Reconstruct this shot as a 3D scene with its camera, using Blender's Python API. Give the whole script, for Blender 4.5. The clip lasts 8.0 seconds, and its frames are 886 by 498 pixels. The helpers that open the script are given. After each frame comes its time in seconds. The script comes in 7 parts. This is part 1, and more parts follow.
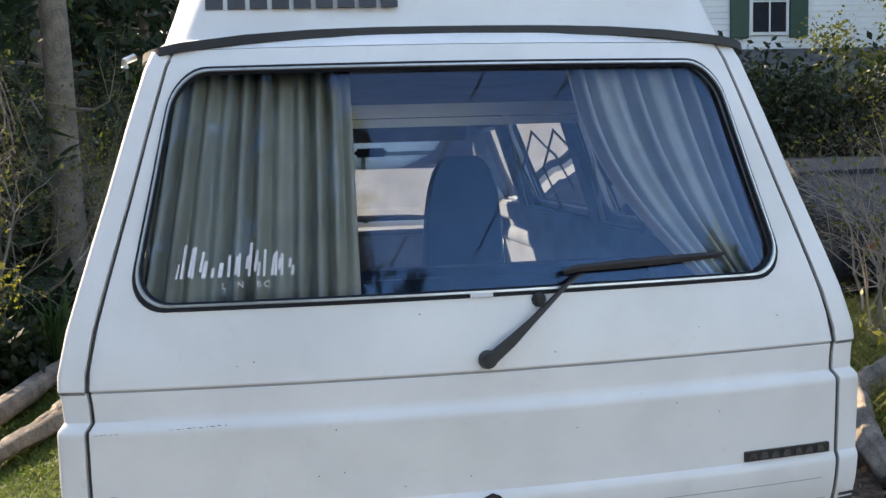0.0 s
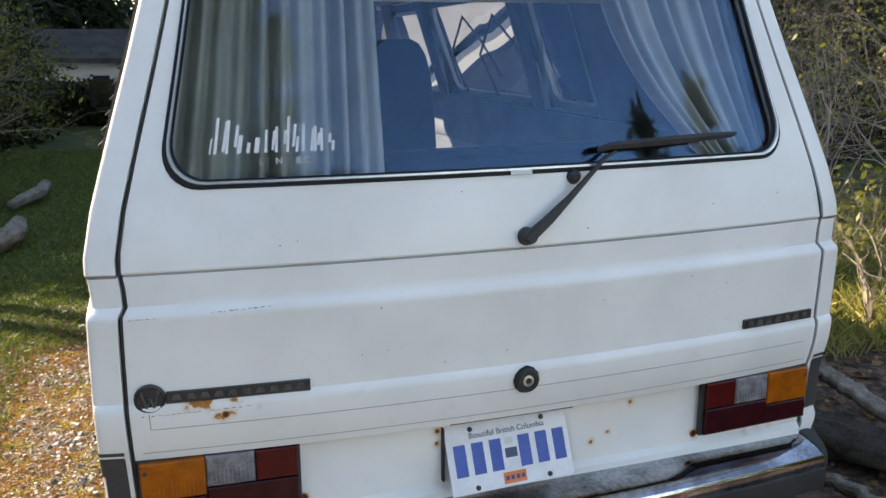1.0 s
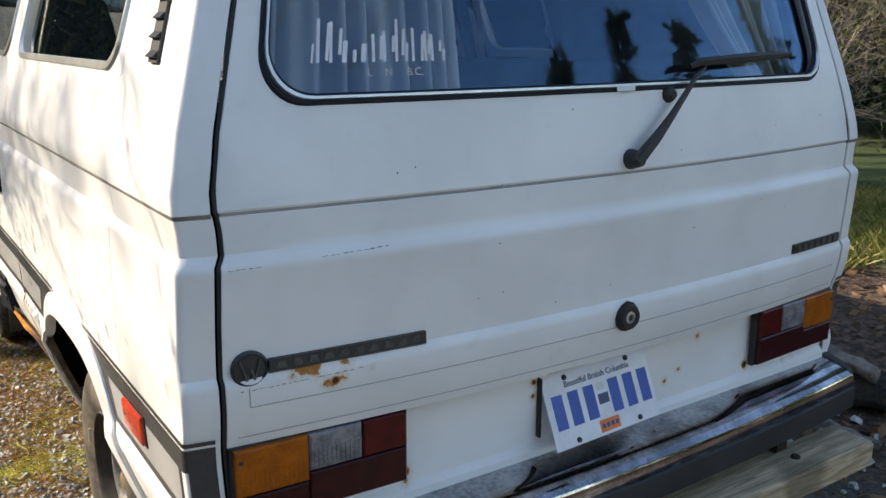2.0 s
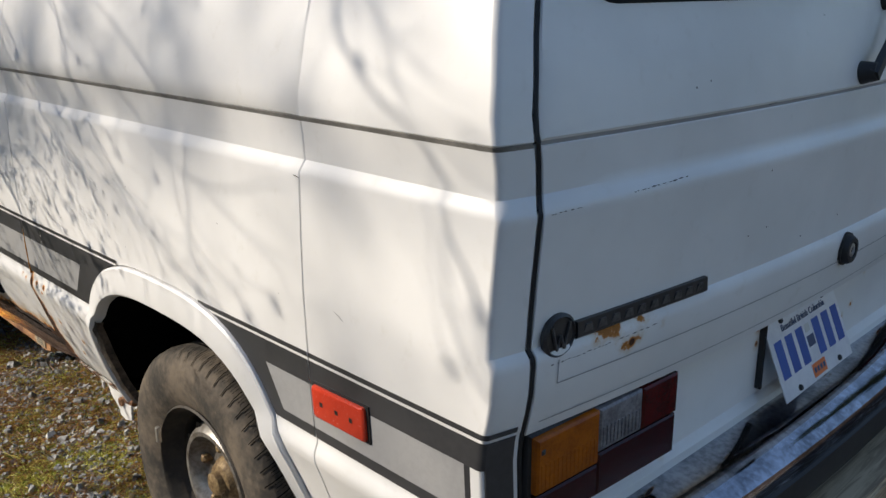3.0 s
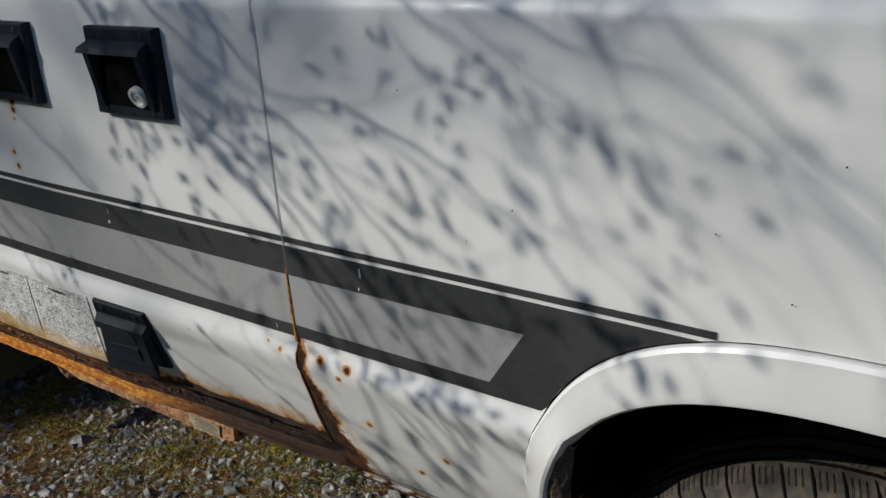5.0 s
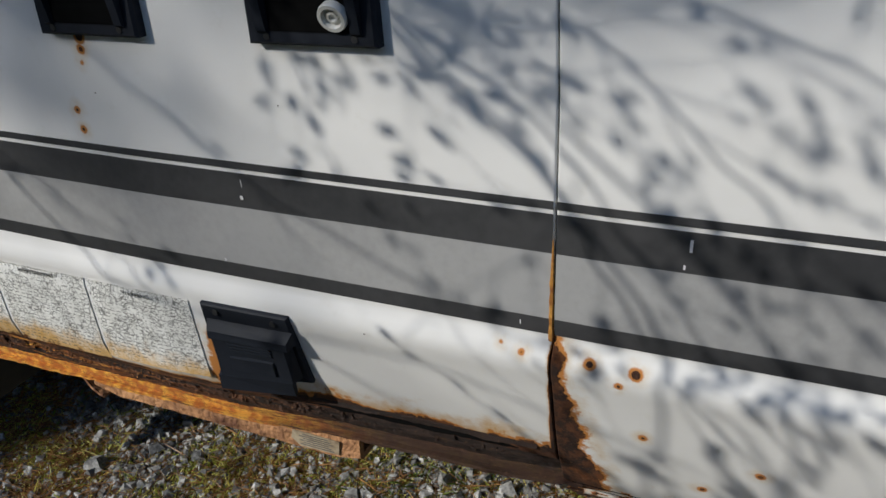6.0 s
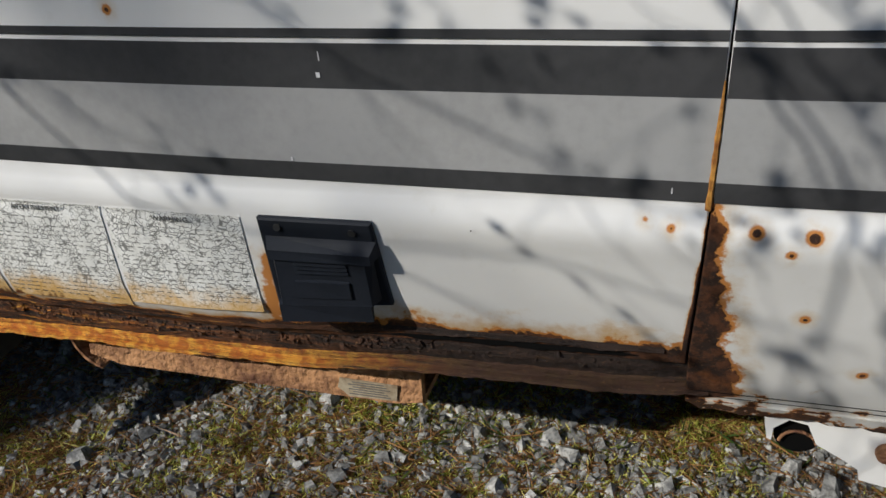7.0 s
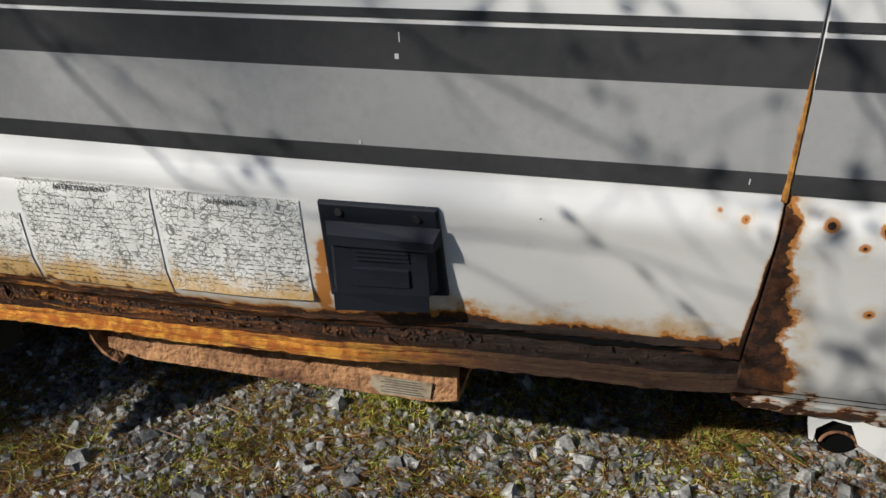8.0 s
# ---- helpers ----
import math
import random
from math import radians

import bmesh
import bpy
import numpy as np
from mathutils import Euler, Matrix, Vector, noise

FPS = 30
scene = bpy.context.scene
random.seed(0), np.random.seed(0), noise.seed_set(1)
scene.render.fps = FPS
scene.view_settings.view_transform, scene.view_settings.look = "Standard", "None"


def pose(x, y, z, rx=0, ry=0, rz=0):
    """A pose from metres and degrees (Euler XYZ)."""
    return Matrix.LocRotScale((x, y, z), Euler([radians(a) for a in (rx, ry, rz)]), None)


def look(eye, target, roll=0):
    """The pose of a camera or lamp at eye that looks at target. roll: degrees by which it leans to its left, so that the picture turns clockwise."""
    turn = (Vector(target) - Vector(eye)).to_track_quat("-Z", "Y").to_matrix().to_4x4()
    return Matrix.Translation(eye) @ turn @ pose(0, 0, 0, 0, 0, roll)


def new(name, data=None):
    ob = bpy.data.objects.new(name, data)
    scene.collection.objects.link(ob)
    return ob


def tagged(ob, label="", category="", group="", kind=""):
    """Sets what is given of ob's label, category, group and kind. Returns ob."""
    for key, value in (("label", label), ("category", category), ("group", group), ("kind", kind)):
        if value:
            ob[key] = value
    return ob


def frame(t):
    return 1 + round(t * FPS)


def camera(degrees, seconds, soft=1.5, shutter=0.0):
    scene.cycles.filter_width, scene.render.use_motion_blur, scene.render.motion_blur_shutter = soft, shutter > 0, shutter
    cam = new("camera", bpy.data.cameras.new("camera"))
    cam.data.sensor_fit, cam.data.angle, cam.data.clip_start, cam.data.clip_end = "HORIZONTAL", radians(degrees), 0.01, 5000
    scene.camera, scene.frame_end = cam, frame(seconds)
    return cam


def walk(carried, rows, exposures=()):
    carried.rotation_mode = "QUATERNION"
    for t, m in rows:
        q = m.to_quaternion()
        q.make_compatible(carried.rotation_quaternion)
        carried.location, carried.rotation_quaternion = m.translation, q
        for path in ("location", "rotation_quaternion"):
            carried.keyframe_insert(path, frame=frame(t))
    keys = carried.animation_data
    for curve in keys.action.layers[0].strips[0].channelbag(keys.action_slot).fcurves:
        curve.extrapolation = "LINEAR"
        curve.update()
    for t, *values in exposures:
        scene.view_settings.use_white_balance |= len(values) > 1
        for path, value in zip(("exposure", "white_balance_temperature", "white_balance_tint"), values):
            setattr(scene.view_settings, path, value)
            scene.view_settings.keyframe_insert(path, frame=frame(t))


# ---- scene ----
cam = camera(54.5, 8.0)
PATH = [
    (0, (-0.347, -1.771, 1.688), (-0.062, 0.197, 1.475), -1.9),
    (0.5, (-0.463, -1.7, 1.673), (-0.056, 0.235, 1.375), -1.3),
    (1, (-0.749, -1.665, 1.653), (-0.133, 0.182, 1.196), -0.4),
    (1.2, (-0.868, -1.602, 1.622), (-0.118, 0.189, 1.144), 0.0),
    (2.3, (-1.401, -1.043, 1.47), (-0.239, 0.499, 0.95), -0.1),
    (2.5, (-1.498, -0.935, 1.458), (-0.273, 0.546, 0.903), 0.0),
    (3, (-1.623, -0.598, 1.406), (-0.299, 0.784, 0.823), -0.6),
    (3.5, (-1.686, -0.213, 1.375), (-0.319, 1.095, 0.727), -0.9),
    (4, (-1.721, 0.197, 1.338), (-0.26, 1.366, 0.632), -1.2),
    (4.5, (-1.658, 0.604, 1.279), (-0.156, 1.688, 0.524), -2.4),
    (5, (-1.635, 0.936, 1.266), (-0.148, 2.012, 0.472), -4.2),
    (5.2, (-1.652, 1.074, 1.25), (-0.139, 2.084, 0.419), -4.4),
    (6.3, (-1.61, 1.571, 1.168), (-0.017, 2.323, 0.22), -5.3),
    (6.5, (-1.61, 1.623, 1.139), (-0.007, 2.342, 0.184), -6.0),
    (7, (-1.63, 1.708, 1.047), (0.023, 2.307, 0.093), -5.4),
    (7.5, (-1.659, 1.766, 0.999), (0.031, 2.289, 0.066), -3.5),
    (8, (-1.673, 1.811, 1.018), (0.036, 2.317, 0.109), -2.3),
]
walk(cam, [(t, look(eye, target, roll)) for t, eye, target, roll in PATH],
     exposures=[(0, 2.4, 8400, 15), (0.5, 2.55, 8900, 15), (1, 2.4, 8600, 14), (2.5, 1.36, 7100, 11), (3, 0.90, 6850, 11), (3.5, 0.44, 6650, 10), (4.5, 0.10, 6450, 9), (5, 0.19, 6200, 8), (6.3, 0.42, 6200, 9), (7, 0.43, 6250, 9), (7.5, 0.52, 6300, 9), (8, 0.60, 6300, 9)])


# ---- world ----
EL, AZ = 33.0, 39.0  # the sun's height, and its turn from -x towards +y
TO_SUN = Vector((-math.cos(radians(AZ)) * math.cos(radians(EL)), math.sin(radians(AZ)) * math.cos(radians(EL)), math.sin(radians(EL))))
world = bpy.data.worlds.new("sky")
scene.world = world
world.use_nodes = True
sky = world.node_tree.nodes.new("ShaderNodeTexSky")
sky.sky_type, sky.sun_disc = "NISHITA", False
sky.sun_elevation = radians(EL)
sky.sun_rotation = math.atan2(TO_SUN.x, TO_SUN.y)
sky.air_density, sky.dust_density, sky.ozone_density = 1.0, 0.4, 2.4
world.node_tree.links.new(sky.outputs[0], world.node_tree.nodes["Background"].inputs[0])
world.node_tree.nodes["Background"].inputs[1].default_value = 0.11
sun_data = bpy.data.lights.new("sun", "SUN")
sun_data.energy, sun_data.angle, sun_data.color = 2.85, radians(0.53), (1.0, 0.93, 0.82)
sun = new("sun", sun_data)
sun.matrix_world = look(TO_SUN * 40, (0, 0, 0))


# ---- materials ----
def nodes_of(name):
    m = bpy.data.materials.new(name)
    m.use_nodes = True
    nt = m.node_tree
    return m, nt, nt.nodes["Principled BSDF"]


def add(nt, kind, **sets):
    n = nt.nodes.new("ShaderNode" + kind)
    for k, v in sets.items():
        n.inputs[int(k[1:])].default_value = v
    return n


def op(nt, what, a, b=None, c=None, clamp=False):
    n = nt.nodes.new("ShaderNodeMath")
    n.operation, n.use_clamp = what, clamp
    for i, v in enumerate((a, b, c)):
        if v is None:
            continue
        if isinstance(v, (int, float)):
            n.inputs[i].default_value = v
        else:
            nt.links.new(v, n.inputs[i])
    return n.outputs[0]


def mixed(nt, fac, a, b):
    n = nt.nodes.new("ShaderNodeMix")
    n.data_type = "RGBA"
    for i, v in ((0, fac), (6, a), (7, b)):
        if isinstance(v, (int, float)):
            n.inputs[i].default_value = v
        elif isinstance(v, tuple):
            n.inputs[i].default_value = (*v, 1) if len(v) == 3 else v
        else:
            nt.links.new(v, n.inputs[i])
    return n.outputs[2]


def noise_out(nt, scale, detail=4.0, rough=0.55, vec=None, distort=0.0, colour=False):
    n = nt.nodes.new("ShaderNodeTexNoise")
    n.inputs["Scale"].default_value, n.inputs["Detail"].default_value = scale, detail
    n.inputs["Roughness"].default_value, n.inputs["Distortion"].default_value = rough, distort
    if vec is None:
        vec = nt.nodes.new("ShaderNodeNewGeometry").outputs["Position"]
    nt.links.new(vec, n.inputs["Vector"])
    return n.outputs["Color" if colour else "Fac"]


def bumped(nt, bsdf, height, strength=0.3, dist=0.002):
    b = nt.nodes.new("ShaderNodeBump")
    b.inputs["Strength"].default_value, b.inputs["Distance"].default_value = strength, dist
    nt.links.new(height, b.inputs["Height"])
    nt.links.new(b.outputs[0], bsdf.inputs["Normal"])


def band(nt, v, lo, hi):
    """0 below lo, 1 above hi."""
    n = nt.nodes.new("ShaderNodeMapRange")
    n.interpolation_type = "SMOOTHSTEP"
    nt.links.new(v, n.inputs[0])
    n.inputs[1].default_value, n.inputs[2].default_value = lo, hi
    return n.outputs[0]


def plain(name, c1, c2, rough=0.6, metal=0.0, scale=6.0, fine=60.0, bump=0.0, dist=0.002, per_object=0.0, island=0.0, coat=0.0, spec=0.5):
    m, nt, b = nodes_of(name)
    big, small = noise_out(nt, scale), noise_out(nt, fine, 3)
    f = op(nt, "ADD", op(nt, "MULTIPLY", big, 0.65), op(nt, "MULTIPLY", small, 0.35))
    f = band(nt, f, 0.34, 0.66)
    col = mixed(nt, f, c1, c2)
    if per_object or island:
        src = nt.nodes.new("ShaderNodeObjectInfo").outputs["Random"] if per_object else nt.nodes.new("ShaderNodeNewGeometry").outputs["Random Per Island"]
        hsv = nt.nodes.new("ShaderNodeHueSaturation")
        amount = per_object or island
        nt.links.new(op(nt, "ADD", op(nt, "MULTIPLY", src, amount * 2), 1 - amount), hsv.inputs["Value"])
        nt.links.new(op(nt, "ADD", op(nt, "MULTIPLY", src, amount * 0.06), 0.5 - amount * 0.03), hsv.inputs["Hue"])
        nt.links.new(col, hsv.inputs["Color"])
        col = hsv.outputs[0]
    nt.links.new(col, b.inputs["Base Color"])
    b.inputs["Metallic"].default_value = metal
    b.inputs["Coat Weight"].default_value = coat
    b.inputs["Specular IOR Level"].default_value = spec
    nt.links.new(op(nt, "ADD", op(nt, "MULTIPLY", small, 0.16), rough - 0.08), b.inputs["Roughness"])
    if bump:
        bumped(nt, b, small, bump, dist)
    return m


RUST_MID, RUST_ORANGE = (0.105, 0.036, 0.012), (0.48, 0.175, 0.022)


def rust_colour(nt):
    n1, n2, n3 = noise_out(nt, 60, 9, 0.7), noise_out(nt, 14, 6, 0.6), noise_out(nt, 220, 4)
    c = mixed(nt, band(nt, n1, 0.42, 0.60), (0.022, 0.010, 0.006), (0.085, 0.030, 0.011))
    c = mixed(nt, op(nt, "MULTIPLY", band(nt, n2, 0.54, 0.66), 0.6), c, (0.20, 0.065, 0.014))
    return mixed(nt, op(nt, "MULTIPLY", band(nt, n3, 0.58, 0.72), 0.5), c, (0.16, 0.075, 0.035))


def flaking(name, lean):
    """Rust that has come off in layers; lean: from brown (0) to orange (1)."""
    m, nt, b = nodes_of(name)
    pos = nt.nodes.new("ShaderNodeNewGeometry").outputs["Position"]
    mp = nt.nodes.new("ShaderNodeMapping")
    mp.inputs["Scale"].default_value = (1, 0.22 - 0.13 * lean, 1.8 + 1.2 * lean)
    nt.links.new(pos, mp.inputs[0])
    layers, fine, big = noise_out(nt, 55, 9, 0.70, mp.outputs[0], 0.5), noise_out(nt, 190, 5, 0.6), noise_out(nt, 4.5, 4)
    sep = nt.nodes.new("ShaderNodeSeparateXYZ")
    nt.links.new(pos, sep.inputs[0])
    ahead = band(nt, sep.outputs[1], 1.96, 2.30)
    brown = mixed(nt, ahead, (0.026, 0.012, 0.0075), (0.105 + 0.20 * lean, 0.036 + 0.065 * lean, 0.012 + 0.006 * lean))
    c = mixed(nt, band(nt, layers, 0.42, 0.56), (0.014, 0.007, 0.0045), brown)
    orange = op(nt, "MULTIPLY", band(nt, op(nt, "ADD", layers, op(nt, "MULTIPLY", big, 0.7)), 0.98 - 0.46 * lean, 1.10 - 0.40 * lean), 0.9)
    orange = op(nt, "MULTIPLY", orange, op(nt, "ADD", op(nt, "MULTIPLY", ahead, 0.96), 0.04))
    c = mixed(nt, orange, c, mixed(nt, band(nt, noise_out(nt, 70, 5), 0.4, 0.65), (0.52, 0.155, 0.014), (0.85, 0.42, 0.05)))
    c = mixed(nt, op(nt, "MULTIPLY", op(nt, "MULTIPLY", band(nt, fine, 0.58, 0.70), 0.6), op(nt, "ADD", op(nt, "MULTIPLY", ahead, 0.75), 0.25)), c, (0.42, 0.21, 0.085))
    if lean > 0.5:
        step = op(nt, "FRACT", op(nt, "MULTIPLY", op(nt, "ADD", layers, op(nt, "MULTIPLY", big, 0.5)), 7.0))
        seam = op(nt, "SUBTRACT", 1.0, band(nt, step, 0.02, 0.20))
        c = mixed(nt, op(nt, "MULTIPLY", seam, 0.8), c, (0.05, 0.018, 0.008))
    nt.links.new(c, b.inputs["Base Color"])
    b.inputs["Roughness"].default_value = 0.82
    bumped(nt, b, op(nt, "ADD", layers, op(nt, "MULTIPLY", fine, 0.35)), 1.0, 0.005)
    return m


def paint(name, spots=(), sill=False, streaks=(), flat=(1, 1, 1)):
    """Aged white car paint; rust round the given spots (x, y, z, radius), along the sill and under the streaks."""
    m, nt, b = nodes_of(name)
    pos = nt.nodes.new("ShaderNodeNewGeometry").outputs["Position"]
    sep = nt.nodes.new("ShaderNodeSeparateXYZ")
    nt.links.new(pos, sep.inputs[0])
    X, Y, Z = sep.outputs
    n1, n2, n3 = noise_out(nt, 30, 7, 0.62), noise_out(nt, 3.2, 4), noise_out(nt, 160, 3)
    white = mixed(nt, band(nt, n2, 0.35, 0.7), (0.80, 0.795, 0.78), (0.72, 0.715, 0.70))
    white = mixed(nt, op(nt, "MULTIPLY", band(nt, n1, 0.58, 0.75), 0.25), white, (0.62, 0.60, 0.55))
    d = None
    for sx, sy, sz, r in spots:
        v = nt.nodes.new("ShaderNodeVectorMath")
        v.operation = "DISTANCE"
        if "squash" not in nt.nodes:
            sq = nt.nodes.new("ShaderNodeVectorMath")
            sq.operation, sq.name = "MULTIPLY", "squash"
            sq.inputs[1].default_value = flat
            nt.links.new(pos, sq.inputs[0])
        nt.links.new(nt.nodes["squash"].outputs[0], v.inputs[0])
        v.inputs[1].default_value = (sx * flat[0], sy * flat[1], sz * flat[2])
        one = op(nt, "SUBTRACT", r, v.outputs["Value"])
        d = one if d is None else op(nt, "MAXIMUM", d, one)
    wob = op(nt, "MULTIPLY", op(nt, "SUBTRACT", n1, 0.5), 0.075)
    if d is not None:
        d = op(nt, "ADD", op(nt, "MULTIPLY", d, 2.0), op(nt, "MULTIPLY", op(nt, "SUBTRACT", n1, 0.5), 0.020))
    if sill:
        big = op(nt, "MULTIPLY", op(nt, "SUBTRACT", noise_out(nt, 7, 3), 0.5), 0.07)
        seam = op(nt, "ADD", 1.712, op(nt, "MULTIPLY", op(nt, "MAXIMUM", op(nt, "SUBTRACT", 0.71, Z), 0.0), 0.073))
        ahead = band(nt, op(nt, "SUBTRACT", Y, seam), -0.004, 0.004)
        low = op(nt, "SUBTRACT", 0.519, op(nt, "SUBTRACT", Z, op(nt, "ADD", wob, big)))
        low = op(nt, "ADD", low, op(nt, "MULTIPLY", op(nt, "SUBTRACT", ahead, 1.0), 0.5))
        width = op(nt, "ADD", op(nt, "MULTIPLY", op(nt, "SUBTRACT", 0.685, Z), 0.22), 0.005)
        width = op(nt, "MINIMUM", width, op(nt, "MULTIPLY", op(nt, "SUBTRACT", 0.70, Z), 0.6))
        width = op(nt, "MINIMUM", width, op(nt, "MULTIPLY", op(nt, "SUBTRACT", Z, 0.412), 3.0))
        back = op(nt, "MAXIMUM", op(nt, "SUBTRACT", seam, Y), op(nt, "MULTIPLY", op(nt, "SUBTRACT", Y, seam), 8.0))
        strip = op(nt, "ADD", op(nt, "SUBTRACT", width, back), op(nt, "MULTIPLY", wob, 0.8))
        edge = op(nt, "SUBTRACT", op(nt, "SUBTRACT", 0.424, Z), op(nt, "MULTIPLY", op(nt, "SUBTRACT", 0.60, n1), 0.26))
        smear = op(nt, "SUBTRACT", 0.0024, op(nt, "ABSOLUTE", op(nt, "SUBTRACT", Y, op(nt, "ADD", 2.169, op(nt, "MULTIPLY", op(nt, "SUBTRACT", 0.58, Z), 0.12)))))
        smear = op(nt, "ADD", op(nt, "MINIMUM", smear, op(nt, "MULTIPLY", op(nt, "SUBTRACT", 0.612, Z), 1.0)), op(nt, "MULTIPLY", wob, 0.6))
        s = op(nt, "MAXIMUM", op(nt, "MAXIMUM", low, strip), op(nt, "MAXIMUM", edge, op(nt, "MINIMUM", smear, 0.0006)))
        d = s if d is None else op(nt, "MAXIMUM", d, s)
    for x0, x1, z0, z1 in streaks:
        inside = op(nt, "MINIMUM", op(nt, "MINIMUM", op(nt, "SUBTRACT", X, x0), op(nt, "SUBTRACT", x1, X)),
                    op(nt, "MINIMUM", op(nt, "SUBTRACT", Z, z0), op(nt, "SUBTRACT", z1, Z)))
        inside = op(nt, "SUBTRACT", op(nt, "ADD", inside, op(nt, "MULTIPLY", op(nt, "SUBTRACT", n1, 0.5), 0.12)), 0.012)
        inside = op(nt, "MINIMUM", inside, 0.0014)
        d = inside if d is None else op(nt, "MAXIMUM", d, inside)
    col, rough = white, op(nt, "ADD", op(nt, "MULTIPLY", n2, 0.16), 0.31)
    if d is not None:
        halo, deep = band(nt, d, -0.0085, -0.002), band(nt, d, 0.0005, 0.003)
        wash = op(nt, "MULTIPLY", op(nt, "MULTIPLY", band(nt, d, -0.030, -0.002), band(nt, n1, 0.3, 0.6)), 0.45)
        col = mixed(nt, wash, col, (0.55, 0.36, 0.13))
        if sill:
            up = op(nt, "ADD", op(nt, "SUBTRACT", Z, 0.515), op(nt, "MULTIPLY", op(nt, "SUBTRACT", n1, 0.5), -0.06))
            stain = op(nt, "MULTIPLY", op(nt, "SUBTRACT", 1.0, band(nt, up, -0.004, 0.036)), op(nt, "MULTIPLY", band(nt, Y, 1.74, 1.80), 0.75))
            col = mixed(nt, stain, col, (0.52, 0.29, 0.075))
        col = mixed(nt, op(nt, "MULTIPLY", op(nt, "POWER", halo, 1.6), 0.95), col, RUST_ORANGE)
        col = mixed(nt, deep, col, rust_colour(nt))
        rough = op(nt, "ADD", rough, op(nt, "MULTIPLY", halo, 0.5))
        relief = op(nt, "ADD", op(nt, "MULTIPLY", deep, op(nt, "ADD", n1, op(nt, "MULTIPLY", n3, 0.5))), op(nt, "MULTIPLY", n2, 0.1))
        bumped(nt, b, relief, 0.6, 0.004)
    nt.links.new(col, b.inputs["Base Color"])
    nt.links.new(rough, b.inputs["Roughness"])
    b.inputs["Specular IOR Level"].default_value = 0.4
    b.inputs["Coat Weight"].default_value = 0.06
    return m


def glass(name, tint, sheen=(1, 1, 1), ior=1.75):
    m, nt, b = nodes_of(name)
    nt.nodes.remove(b)
    tr, gl = nt.nodes.new("ShaderNodeBsdfTransparent"), nt.nodes.new("ShaderNodeBsdfGlossy")
    tr.inputs[0].default_value, gl.inputs["Roughness"].default_value = (*tint, 1), 0.004
    fr, mx = nt.nodes.new("ShaderNodeFresnel"), nt.nodes.new("ShaderNodeMixShader")
    fr.inputs[0].default_value = ior
    gl.inputs[0].default_value = (*sheen, 1)
    nt.links.new(fr.outputs[0], mx.inputs[0])
    nt.links.new(tr.outputs[0], mx.inputs[1])
    nt.links.new(gl.outputs[0], mx.inputs[2])
    nt.links.new(mx.outputs[0], nt.nodes["Material Output"].inputs[0])
    return m


SIDE_SPOTS = ((-0.907, 1.673, 0.677, 0.0050), (-0.905, 1.626, 0.675, 0.0058), (-0.905, 1.643, 0.657, 0.0036), (-0.888, 1.621, 0.574, 0.0024),
              (-0.872, 1.559, 0.497, 0.0036), (-0.909, 1.746, 0.677, 0.0022), (-0.911, 1.769, 0.684, 0.0003), (-0.936, 2.281, 0.905, 0.0030),
              (-0.936, 2.280, 0.881, 0.0030), (-0.934, 2.247, 0.992, 0.007), (-0.934, 2.249, 0.978, 0.0035), (-0.934, 2.252, 0.962, 0.001), (-0.89, 1.50, 0.55, 0.0036), (-0.87, 0.33, 0.56, 0.0086))
REAR_SPOTS = ((-0.500, 0.064, 0.688, 0.010), (-0.497, 0.064, 0.670, 0.004), (0.500, 0.064, 0.684, 0.009), (-0.19, 0.062, 0.80, 0.004), (-0.192, 0.062, 0.77, 0.003), (-0.655, 0.03, 0.925, 0.006), (0.31, 0.062, 0.80, 0.0026),
              (0.25, 0.062, 0.73, 0.0022), (0.205, 0.062, 0.71, 0.002), (0.70, 0.06, 0.672, 0.006), (0.74, 0.06, 0.675, 0.005), (0.66, 0.06, 0.668, 0.004), (-0.845, 0.05, 0.83, 0.006))
